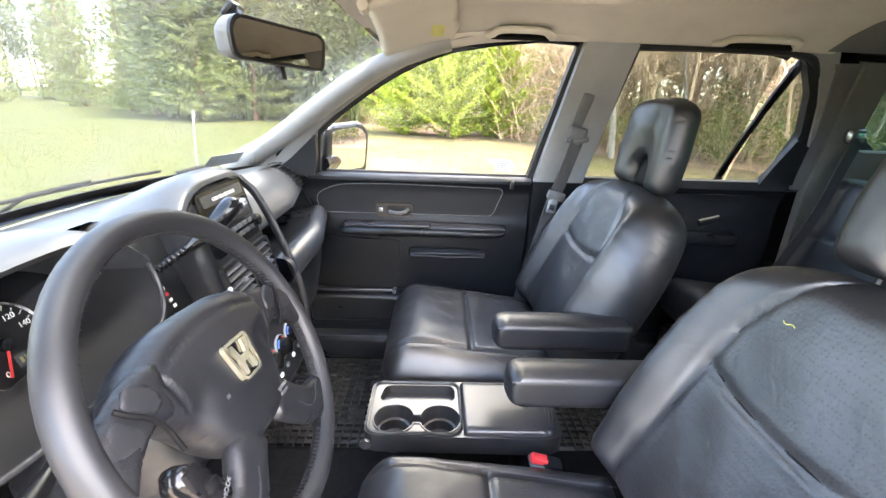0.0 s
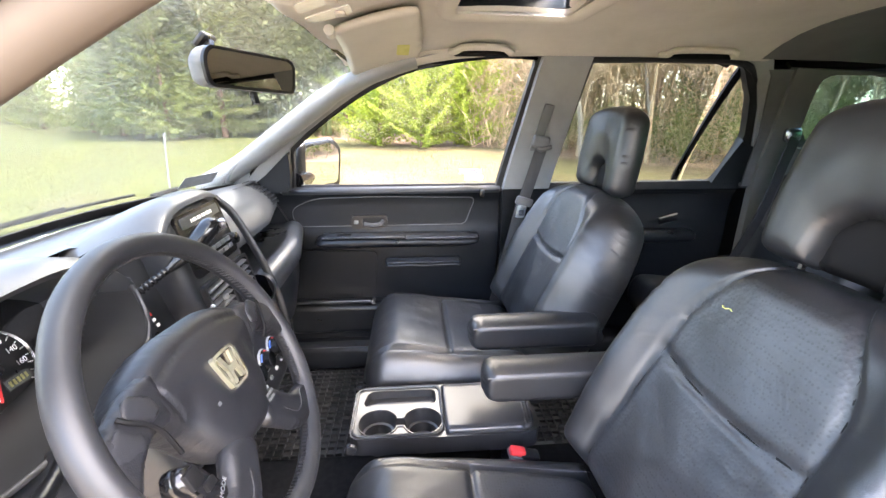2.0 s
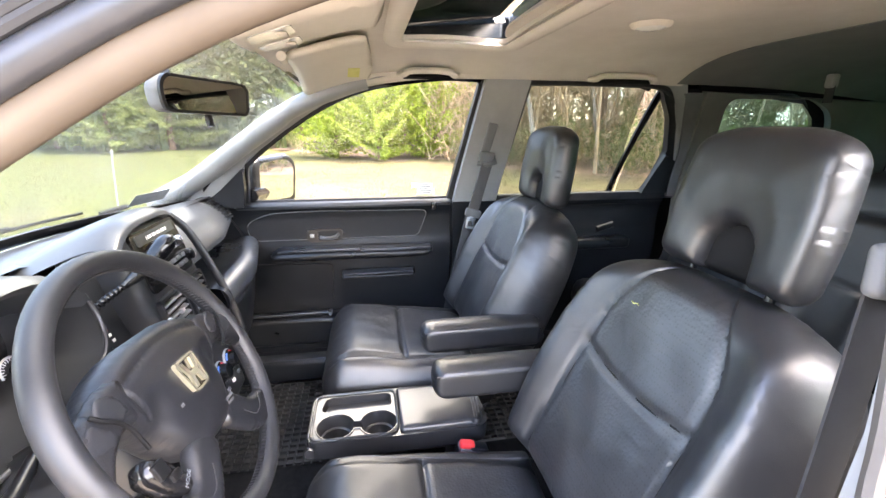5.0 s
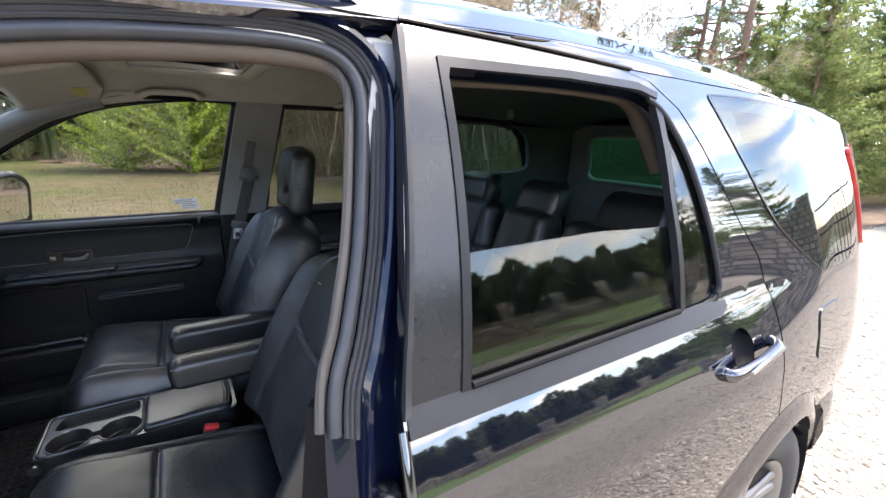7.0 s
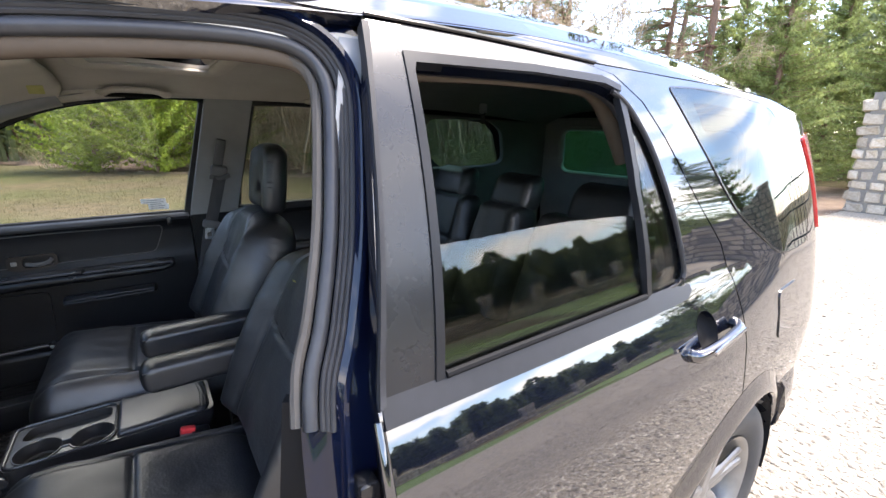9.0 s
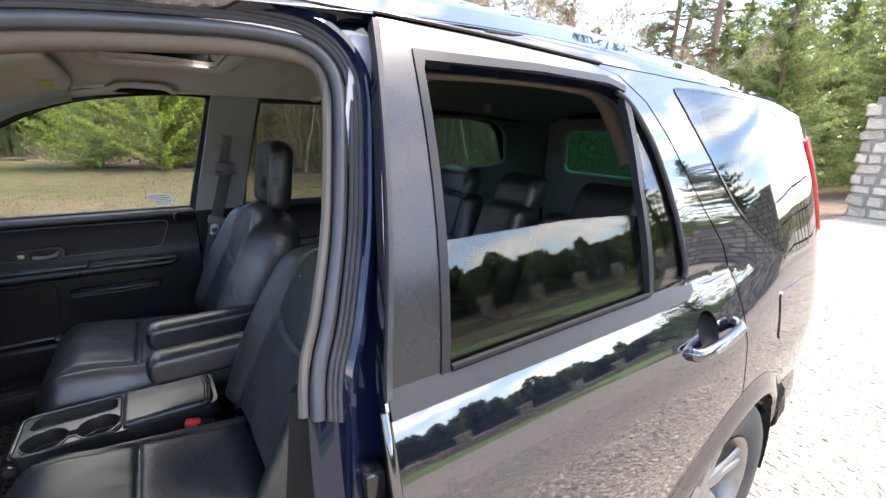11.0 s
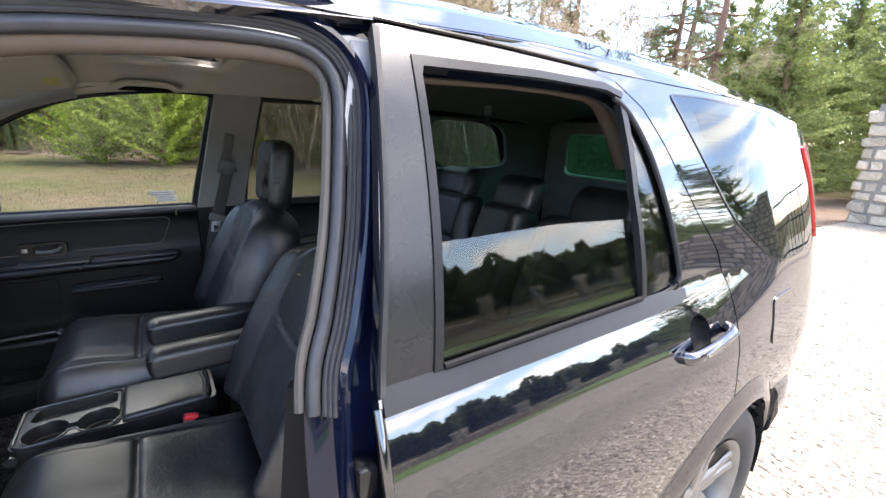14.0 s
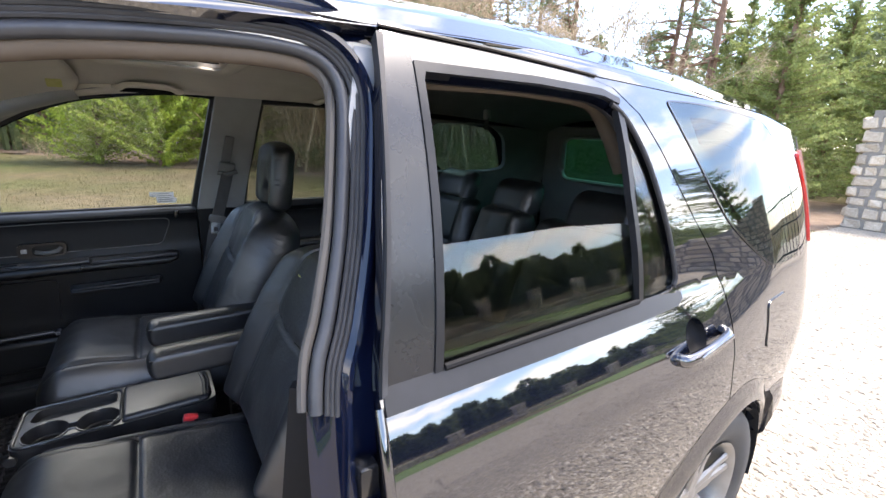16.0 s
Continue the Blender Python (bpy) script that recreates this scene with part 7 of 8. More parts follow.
# ---- steering wheel ----
WC, WA = Vector((-0.186, -0.365, 1.0245)), radians(27.8)
w_up, w_n = Vector((-math.sin(WA), 0, math.cos(WA))), Vector((math.cos(WA), 0, math.sin(WA)))
WT = radians(6.0)
w_side, w_up = Vector((0, 1, 0)) * math.cos(WT) - w_up * math.sin(WT), Vector((0, 1, 0)) * math.sin(WT) + w_up * math.cos(WT)
def wheel_at(u, v, h=0.0):
    return WC + w_side * u + w_up * v + w_n * h
swheel = thing("steering_wheel", WC, "worn dark leather steering wheel with four spokes and a badge", "steering wheel")
WR = 0.187
b = bmesh.new()
rows = []
for i in range(72):
    a = 2 * math.pi * i / 72
    c, s_ = math.cos(a), math.sin(a)
    rows.append([b.verts.new(wheel_at((WR + 0.0142 * math.cos(q)) * c, (WR + 0.0142 * math.cos(q)) * s_, 0.0160 * math.sin(q))) for q in [2 * math.pi * j / 14 for j in range(14)]])
for i in range(72):
    for j in range(14):
        b.faces.new((rows[i - 1][j - 1], rows[i - 1][j], rows[i][j], rows[i][j - 1]))
part("rim", b, M_WHEELSKIN, swheel)
sb = bmesh.new()
for i in range(0, 360, 2):
    a = radians(i)
    p, q = (WR - 0.0150) * 1.0, (WR - 0.0135) * 1.0
    bar(sb, [wheel_at(p * math.cos(a), p * math.sin(a), 0.005), wheel_at(p * math.cos(a + 0.02), p * math.sin(a + 0.02), -0.003)], 0.0012, 4)
part("rim_stitching", sb, M_RUBBER, swheel)
PAD = rounded([(-0.055, 0.084), (0.055, 0.084), (0.102, 0.068), (0.130, 0.040), (0.118, 0.008), (0.088, -0.018), (0.070, -0.058), (0.042, -0.090), (-0.042, -0.090), (-0.070, -0.058), (-0.088, -0.018), (-0.118, 0.008), (-0.130, 0.040), (-0.102, 0.068)], [0.05, 0.05, 0.03, 0.02, 0.02, 0.03, 0.02, 0.03, 0.03, 0.02, 0.03, 0.02, 0.02, 0.03])
def pad_h(u, v, d):
    h = 0.020 * math.sqrt(max(0, 1 - (1 - min(d / 0.018, 1)) ** 2)) + 0.012 * min(1, d / 0.06) ** 0.7
    h -= 0.0045 * math.exp(-(((abs(u) - 0.075) / 0.016) ** 2 + ((v + 0.006 + 0.4 * (abs(u) - 0.075)) / 0.020) ** 2))
    crest = 0.064 - 1.9 * u * u
    h -= 0.0035 * groove(v, crest, 0.0035)
    h -= 0.003 * groove(abs(u), 0.092 + 0.25 * (v - 0.02), 0.003) * (1 if v > 0 else 0)
    return h
def pad_at(u, v, h):
    return wheel_at(u, v, h - 0.016)
pillow("airbag_pad", PAD, pad_h, dome(0.05, 0.03), pad_at, M_HUB, swheel, "black grained airbag pad", cell=0.0045)
for sgn in (-1, 1):
    def mir(loop):
        return [(sgn * u, v) for u, v in loop][::sgn]
    upper = rounded(mir([(0.085, 0.064), (0.125, 0.060), (0.158, 0.046), (0.184, 0.034), (0.186, -0.030), (0.172, -0.026), (0.154, -0.006), (0.126, 0.010), (0.095, 0.004)])[::-1], 0.012)
    pillow("spoke", upper, dome(0.012, 0.012), dome(0.018, 0.02), lambda u, v, h: wheel_at(u, v, h - 0.002), M_HUB, swheel, "soft black wheel spoke", cell=0.006)
    lower_s = rounded(mir([(0.030, -0.058), (0.064, -0.058), (0.098, -0.096), (0.152, -0.104), (0.110, -0.156), (0.068, -0.140), (0.016, -0.090)])[::-1], 0.012)
    pillow("spoke", lower_s, dome(0.012, 0.012), dome(0.018, 0.02), lambda u, v, h: wheel_at(u, v, h - 0.004), M_HUB, swheel, "soft black wheel spoke", cell=0.006)
    for loop, hh in (([(0.133, 0.058), (0.112, 0.046), (0.106, 0.026), (0.124, 0.020), (0.148, 0.043)], 0.0100), ([(0.156, 0.041), (0.136, 0.020), (0.146, 0.004), (0.176, 0.012), (0.178, 0.026)], 0.0088)):
        lp_ = rounded(mir(loop)[::-1], 0.007)
        pillow("thumb_grip", lp_, dome(0.0016, 0.004), dome(0.010, 0.012), lambda u, v, h: wheel_at(u, v, h + hh), M_PERFGREY, swheel, "textured thumb grip", cell=0.005)
    gl_ = glide([wheel_at(sgn * u, v, h) for u, v, h in ((0.152, 0.046, 0.010), (0.146, 0.036, 0.0125), (0.134, 0.023, 0.0145), (0.125, 0.006, 0.013), (0.118, -0.004 if sgn > 0 else -0.022, 0.008))], 4)
    tube_part("pad_gap", gl_, 0.0024, M_MATTE, swheel, seg=6)
    for line in (((0.060, -0.098), (0.078, -0.118), (0.098, -0.120), (0.116, -0.104)),):
        tube_part("skin_seam", glide([wheel_at(sgn * u, v, 0.0085) for u, v in line], 3), 0.0011, M_STITCH, swheel, seg=4)
# switch pod low on the hub
pod = rounded([(-0.136, -0.022), (-0.149, -0.042), (-0.136, -0.072), (-0.110, -0.096), (-0.099, -0.081), (-0.115, -0.038)], 0.008)
sw_pod = pillow("switch_pod", pod, dome(0.012, 0.008), dome(0.02, 0.012), lambda u, v, h: wheel_at(u, v, h + 0.002), M_BLACK, swheel, "glossy black switch pod", cell=0.006)
w_rot = Matrix((w_side, w_up, w_n)).transposed().to_4x4()
for u, v, a_, b_ in ((-0.133, -0.044, 0.018, 0.020), (-0.122, -0.062, 0.016, 0.010)):
    box_part("pod_button", (a_, b_, 0.006), Matrix.Translation(wheel_at(u, v, 0.0145)) @ w_rot, M_BLACKSATIN, sw_pod, bevel=0.002)
cu = bpy.data.curves.new("button_word", "FONT")
cu.body, cu.size, cu.align_x, cu.align_y, cu.extrude = "MODE", 0.0075, "CENTER", "CENTER", 0.0002
tmp = new("button_word", cu)
me = tmp.to_mesh().copy()
bpy.data.objects.remove(tmp)
me.transform(Matrix.Translation(wheel_at(-0.112, -0.077, 0.0146)) @ w_rot @ Matrix.Rotation(radians(28), 4, "Z"))
finish("button_word", me, M_SILVER, sw_pod)
bo = rounded([(-0.029, 0.027), (0.029, 0.027), (0.022, -0.026), (-0.022, -0.026)], 0.010)
bi = rounded([(-0.025, 0.023), (0.025, 0.023), (0.0185, -0.0225), (-0.0185, -0.0225)], 0.008)
sheet("badge_frame", [bo, bi], lambda u, v: tuple(wheel_at(0.88 * u, 0.92 * v + 0.005, 0.0215)), 0.006, M_GOLD, swheel, "gold-tinged chrome badge frame", cell=0.05)
sheet("badge_plate", [bi], lambda u, v: tuple(wheel_at(0.88 * u, 0.92 * v + 0.005, 0.018)), 0.002, M_BLACK, swheel, cell=0.05)
waist = rounded([(-0.021, 0.0215), (-0.0115, 0.0215), (-0.007, 0.004), (0.007, 0.004), (0.0115, 0.0215), (0.021, 0.0215), (0.0125, 0.0), (0.0155, -0.0205), (0.0075, -0.0205), (0.005, -0.005), (-0.005, -0.005), (-0.0075, -0.0205), (-0.0155, -0.0205), (-0.0125, 0.0)], 0.002)
sheet("badge_shape", [waist], lambda u, v: tuple(wheel_at(0.88 * u, 0.92 * v + 0.005, 0.022)), 0.005, M_GOLD, swheel, cell=0.05)
for k, (u, v, w) in enumerate(((0.026, -0.062, 0.022), (0.026, -0.069, 0.018), (-0.052, -0.018, 0.006))):
    sheet("pad_mark", [[(u, v), (u + w, v), (u + w, v + 0.004), (u, v + 0.004)]], lambda a, c: tuple(wheel_at(a, c, 0.0168)), 0.0005, M_SILVERDARK, swheel, cell=0.1)
# column, stalks, ignition
column = thing("steering_column", (-0.32, -0.345, 0.95), "black plastic steering column shroud with stalks", "steering column")
pillow("shroud", rounded([(-0.075, -0.075), (0.075, -0.075), (0.085, 0.02), (0.05, 0.055), (-0.05, 0.055), (-0.085, 0.02)], 0.03), dome(0.07, 0.04), dome(0.16, 0.03), lambda u, v, h: wheel_at(u, v - 0.02, h - 0.115), M_PLASTIC, column, cell=0.012)
st = part("wiper_stalk", bar(bmesh.new(), glide([(-0.335, -0.27, 0.975), (-0.315, -0.20, 0.985), (-0.300, -0.125, 1.002)], 5), [0.008] * 4 + [0.009, 0.010, 0.011, 0.0115, 0.012, 0.012, 0.008], 10, True, 0.8), M_SILVERDARK, column, "grey control stalk")
for k in range(5):
    tube_part("stalk_mark", [(-0.298, -0.175 + 0.012 * k, 0.996 + 0.003 * k), (-0.298, -0.171 + 0.012 * k, 0.997 + 0.003 * k)], 0.004, M_WHITE, st)
st = part("indicator_stalk", bar(bmesh.new(), glide([(-0.335, -0.42, 0.975), (-0.31, -0.50, 0.975), (-0.285, -0.56, 0.985)], 5), [0.008] * 4 + [0.010, 0.012, 0.014, 0.0145, 0.0145, 0.014, 0.009], 12), M_BLACKSATIN, column)
for k in range(4):
    tube_part("stalk_mark", [(-0.274 - 0.008 * k, -0.570 + 0.017 * k, 0.99), (-0.272 - 0.008 * k, -0.566 + 0.017 * k, 0.993)], 0.004, M_WHITE, st)
# ignition lock beside the shroud
lock = part("ignition_lock", lathe(bmesh.new(), [(0.026, 0.0), (0.025, 0.018), (0.016, 0.022), (0.002, 0.022)], Matrix.Translation(wheel_at(0.09, -0.10, -0.09)) @ Matrix.Rotation(radians(62), 4, "Y"), 24), M_BLACK, column)
part("key_slot", box(bmesh.new(), (0.004, 0.014, 0.004), Matrix.Translation(wheel_at(0.09, -0.10, -0.066)) @ Matrix.Rotation(radians(62), 4, "Y"), 0), M_CHROMEDARK, lock)
# knee panel under the dash
knee = glide([(-0.37, 0.92), (-0.34, 0.88), (-0.33, 0.78), (-0.36, 0.68), (-0.45, 0.62)], 4)
part("knee_panel", swept(knee, [-0.68 + 0.60 * i / 10 for i in range(11)], lambda a, y, z: a), M_PLASTIC, dash)

# ---- centre console ----
con = thing("center_console", (0.12, 0.012, 0.36), "black plastic fold-down console tray with two cup holders", "console")
CZ = 0.657
co = rounded([(-0.092, -0.078), (0.30, -0.085), (0.338, -0.07), (0.338, 0.09), (0.30, 0.104), (-0.092, 0.104)], [0.03, 0.03, 0.03, 0.03, 0.03, 0.03])
c1, c2, CR = (-0.030, -0.029), (0.072, -0.029), 0.0445
def eight(r, neck):
    q = math.degrees(math.asin(neck / r))
    return [(c2[0] + r * math.cos(radians(-180 + q + (360 - 2 * q) * i / 26)), c2[1] + r * math.sin(radians(-180 + q + (360 - 2 * q) * i / 26))) for i in range(27)] + [(c1[0] + r * math.cos(radians(q + (360 - 2 * q) * i / 26)), c1[1] + r * math.sin(radians(q + (360 - 2 * q) * i / 26))) for i in range(27)]
cups = [eight(CR, 0.013)]
tray = rounded([(-0.072, 0.030), (0.108, 0.030), (0.108, 0.088), (-0.060, 0.088)], 0.02)
sheet("tray_top", [co, *cups, tray], lambda x, y: (x, y, CZ), 0.012, M_CONSOLEDARK, con, cell=0.05)
wb2 = bmesh.new()
ring_rows = [[wb2.verts.new((x, y, CZ - dz)) for x, y in eight(r, 0.013 * r / CR)] for r, dz in ((CR, 0.001), (CR - 0.004, 0.016), (CR - 0.0055, 0.030), (CR - 0.011, 0.032), (CR - 0.013, 0.064))]
for q0, q1 in zip(ring_rows, ring_rows[1:]):
    for k in range(len(q0)):
        wb2.faces.new((q0[k - 1], q0[k], q1[k], q1[k - 1]))
part("cup_well", wb2, M_CONSOLEDARK, con, "deep twin cup well", angle=30)
sheet("well_bottom", [eight(CR - 0.0125, 0.009)], lambda x, y: (x, y, CZ - 0.063), 0.002, M_CONSOLEDARK, con, cell=0.03)
rp = [(x, y, CZ + 0.001) for x, y in eight(CR + 0.001, 0.013)]
tube_part("cup_rim", rp + [rp[0]], 0.0022, M_CONSOLEDARK, con, seg=6)
tw = bmesh.new()
t0 = [tw.verts.new((x, y, CZ - 0.001)) for x, y in tray]
t1 = [tw.verts.new((0.018 + (x - 0.018) * 0.95, 0.059 + (y - 0.059) * 0.9, CZ - 0.02)) for x, y in tray]
for k in range(len(tray)):
    tw.faces.new((t0[k - 1], t0[k], t1[k], t1[k - 1]))
tw.faces.new(t1)
part("coin_tray", tw, M_CONSOLEDARK, con)
rim3 = [(x, y, CZ + 0.002) for x, y in rounded([(-0.086, -0.072), (0.118, -0.074), (0.118, 0.098), (-0.086, 0.098)], 0.025)]
tube_part("tray_rim", rim3 + [rim3[0]], 0.0035, M_CONSOLEDARK, con)
lid_o = rounded([(0.122, -0.078), (0.315, -0.078), (0.330, -0.05), (0.330, 0.075), (0.315, 0.098), (0.122, 0.098)], [0.006, 0.03, 0.03, 0.03, 0.03, 0.006])
pillow("console_lid", lid_o, dome(0.010, 0.008), dome(0.004, 0.01), lambda u, v, h: (u, v, CZ + 0.001 + h), M_CONSOLE, con, "matt black lid", cell=0.01)
for k in range(3):
    tube_part("lid_ridge", [(0.305 + 0.007 * k, -0.065, CZ + 0.0115), (0.312 + 0.007 * k, 0.01, CZ + 0.012), (0.305 + 0.007 * k, 0.085, CZ + 0.0115)], 0.0018, M_CONSOLEDARK, con)
sk = bmesh.new()
r0 = [sk.verts.new((x, y, CZ - 0.002)) for x, y in co]
r1 = [sk.verts.new((x, 0.012 + (y - 0.012) * 0.98, CZ - 0.045)) for x, y in co]
r2 = [sk.verts.new((0.12 + (x - 0.12) * 0.96, 0.012 + (y - 0.012) * 0.8, CZ - 0.055)) for x, y in co]
for q0, q1 in ((r0, r1), (r1, r2)):
    for k in range(len(co)):
        sk.faces.new((q0[k - 1], q0[k], q1[k], q1[k - 1]))
sk.faces.new(r2)
part("console_body", sk, M_CONSOLEDARK, con)
tube_part("hinge_knob", [(-0.085, -0.082, 0.640), (-0.085, -0.090, 0.640)], 0.012, M_CONSOLEDARK, con)
box_part("console_leg", (0.05, 0.12, 0.25), pose(0.28, 0.012, 0.49), M_CONSOLEDARK, con, bevel=0.01)

# ---- seats ----
def make_seat(name, y0, s, shift, label, low):
    """s: +1 where the passage between the seats lies at the seat's +y side."""
    seat = thing(name, (0.2, y0, 0.36), label, "car seat", "front seats")
    # cushion: u across, v forward from the backrest
    cu = rounded([(-0.235, 0.0), (0.235, 0.0), (0.245, 0.25), (0.235, 0.48), (0.19, 0.515), (-0.19, 0.515), (-0.235, 0.48), (-0.245, 0.25)], [0.03, 0.03, 0.1, 0.16, 0.12, 0.12, 0.16, 0.1])
    def c_front(u, v, d):
        h = 0.105 * math.sqrt(max(0, 1 - (1 - min(d / 0.10, 1)) ** 2)) + 0.008 * math.exp(-((v - 0.40) / 0.08) ** 2) * min(1, d / 0.08)
        side_w = 0.165 + 0.02 * (v / 0.5)
        h += 0.018 * math.exp(-((abs(u) - 0.205) / 0.035) ** 2) * min(1, d / 0.03) * (0.4 + 0.6 * (1 - v / 0.52))
        h -= 0.012 * math.exp(-(u / 0.12) ** 2) * math.exp(-((v - 0.15) / 0.16) ** 2)
        h -= 0.012 * groove(abs(u), side_w - 0.03 * max(0, (v - 0.25)) * 4 * max(0, (v - 0.25)), 0.005) * (1 if d > 0.02 else 0)
        h -= 0.011 * groove(v, 0.275, 0.0055) * (1 if abs(u) < side_w else 0)
        h += 0.0025 * noise.noise((u * 18, v * 18, y0 * 9))
        return h
    tilt = radians(7)
    def c_at(u, v, h):
        return Vector((0.425 - v * math.cos(tilt) + h * math.sin(tilt) * 0.6, y0 + u, 0.605 - low + v * math.sin(tilt) + h * math.cos(tilt)))
    pillow("cushion", cu, c_front, lambda u, v, d: 0.05 * min(1, d / 0.04), c_at, [M_LEATHER, M_PERF], seat, cell=0.0085,
           pick=lambda u, v: 1 if abs(u) < 0.165 and v < 0.275 else 0)
    box_part("seat_base", (0.40, 0.40, 0.20), pose(0.20, y0, 0.47), M_PLASTIC, seat, bevel=0.03)
    for dy in (-0.2, 0.2):
        box_part("seat_rail", (0.55, 0.03, 0.03), pose(0.20, y0 + dy, 0.368), M_SILVERDARK, seat)
    # backrest: u across, v up
    bo_ = rounded([(-0.235, 0.0), (0.235, 0.0), (0.262, 0.14), (0.258, 0.34), (0.215, 0.475), (0.11, 0.512), (-0.11, 0.512), (-0.215, 0.475), (-0.258, 0.34), (-0.262, 0.14)], [0.05, 0.05, 0.1, 0.12, 0.1, 0.08, 0.08, 0.1, 0.12, 0.1])
    def b_side(v):
        return 0.150 - 0.02 * (v / 0.5) - 0.075 * max(0, (v - 0.34) / 0.17) ** 2
    def b_front(u, v, d):
        h = 0.075 * math.sqrt(max(0, 1 - (1 - min(d / 0.06, 1)) ** 2))
        h += 0.040 * math.exp(-((abs(u) - 0.200) / 0.042) ** 2) * min(1, d / 0.04) * (1 - 0.55 * max(0, v - 0.25) / 0.25)
        h += 0.012 * math.exp(-((v - 0.14) / 0.10) ** 2) * math.exp(-(u / 0.15) ** 2)
        h -= 0.009 * groove(abs(u), b_side(v), 0.0055) * min(1, d / 0.02)
        h -= 0.008 * groove(v, 0.285 + 0.9 * u * u, 0.0055) * (1 if abs(u) < b_side(v) else 0)
        h += 0.0028 * noise.noise((u * 16, v * 16, 5 + y0 * 7))
        wr = math.exp(-((abs(u) - 0.205) / 0.04) ** 2) * math.exp(-((v - 0.38) / 0.07) ** 2)
        h += 0.0007 * wr * math.sin(160 * (v + 0.35 * abs(u)) + 3 * noise.noise((u * 20, v * 20, 1)))
        return h
    lean = radians(23)
    def b_at(u, v, h):
        return Vector((0.435 + shift + v * math.sin(lean) - h * math.cos(lean), y0 + u, 0.645 + v * math.cos(lean) + h * math.sin(lean)))
    pillow("backrest", bo_, b_front, lambda u, v, d: 0.082 * math.sqrt(max(0, 1 - (1 - min(d / 0.06, 1)) ** 2)), b_at, [M_LEATHER, M_PERF], seat, cell=0.008,
           pick=lambda u, v: 1 if abs(u) < b_side(v) and v < 0.47 else 0)
    # sewn seams
    for sg in (-1, 1):
        ln = []
        for i in range(30):
            v = 0.05 + 0.43 * i / 29
            u = sg * b_side(v)
            ln.append(b_at(u, v, b_front(u, v, 0.05 if v < 0.45 else 0.03) + 0.0008))
        tube_part("seam_stitching", ln, 0.0021, M_MATTE, seat, seg=4)
    across = []
    for i in range(25):
        u = -0.135 + 0.27 * i / 24
        v = 0.285 + 0.9 * u * u
        across.append(b_at(u, v, b_front(u, v, 0.10) + 0.0008))
    tube_part("seam_stitching", across, 0.0021, M_MATTE, seat, seg=4)
    for sg in (-1, 1):
        run = []
        for i in range(26):
            v = 0.03 + 0.43 * i / 25
            side_w = 0.165 + 0.02 * (v / 0.5)
            u = sg * (side_w - 0.03 * max(0, (v - 0.25)) * 4 * max(0, (v - 0.25)) + 0.007)
            run.append(c_at(u, v, c_front(u, v, min(0.06, 0.5 - v)) + 0.0004))
        tube_part("seam_stitching", run, 0.0009, M_STITCH, seat, seg=4)
    # headrest with an arched gap
    ho = rounded([(-0.130, 0.0), (-0.046, -0.002), (-0.040, 0.066), (0.0, 0.090), (0.040, 0.066), (0.046, -0.002), (0.130, 0.0), (0.137, 0.09), (0.122, 0.218), (0.06, 0.238), (-0.06, 0.238), (-0.122, 0.218), (-0.137, 0.09)],
                 [0.03, 0.012, 0.03, 0.03, 0.03, 0.012, 0.03, 0.06, 0.06, 0.05, 0.05, 0.06, 0.06])
    hl, hx, hz = (radians(11), -0.030, 0.010) if y0 < 0 else (radians(7), -0.028, 0.0)
    def h_at(u, v, h):
        return Vector((0.668 + hx + shift + v * math.sin(hl) - h * math.cos(hl) - 0.02 * (abs(u) / 0.15) ** 2, y0 + u, 1.114 + hz + v * math.cos(hl) + h * math.sin(hl)))
    hr = pillow("headrest", ho, lambda u, v, d: 0.036 * math.sqrt(max(0, 1 - (1 - min(d / 0.024, 1)) ** 2)) + 0.012 * min(1, d / 0.09) + 0.0015 * min(1, d / 0.03) * noise.noise((u * 22, v * 22, 3 + y0)), dome(0.040, 0.028), h_at, M_LEATHER, seat, cell=0.008)
    # Matt black plug fills the arch and stands for the shade inside it.
    pillow("arch_shade", rounded([(-0.06, 0.0), (0.06, 0.0), (0.055, 0.07), (0.0, 0.095), (-0.055, 0.07)], 0.02), dome(0.01, 0.01), dome(0.02, 0.02), h_at, M_MATTE, hr, cell=0.012)
    for u in (-0.075, 0.075):
        tube_part("headrest_post", [h_at(u, -0.05, 0), h_at(u, 0.03, 0)], 0.006, M_BLACKSATIN, hr)
    # folding armrest on the inner side
    ao = rounded([(0.0, -0.040), (0.33, -0.040), (0.33, 0.040), (0.0, 0.040)], [0.035, 0.02, 0.02, 0.035])
    ay = (0.098 if y0 > 0 else -0.098)
    arm = pillow("armrest", ao, dome(0.038, 0.015), dome(0.038, 0.015), lambda u, v, h: (0.192 + u, ay + h * 1.0, 0.812 + v * 1.0 + 0.0), M_LEATHER, seat, cell=0.007)
    tube_part("arm_piping", glide([(0.20, ay - 0.034, 0.836), (0.35, ay - 0.034, 0.840), (0.50, ay - 0.034, 0.838)], 4), 0.0018, M_STITCH, arm)
    tube_part("arm_pivot", [(0.50, ay - 0.03, 0.80), (0.50, ay + 0.03, 0.80)], 0.03, M_PLASTIC, seat)
    return seat, b_at, b_front


dseat, dat, dfr = make_seat("driver_seat", -0.365, 1, 0.0, "black leather driver seat with perforated panels and folding armrest", 0.062)
pseat, pat, pfr = make_seat("passenger_seat", 0.365, -1, -0.012, "black leather passenger seat with worn cushion and folding armrest", 0.040)
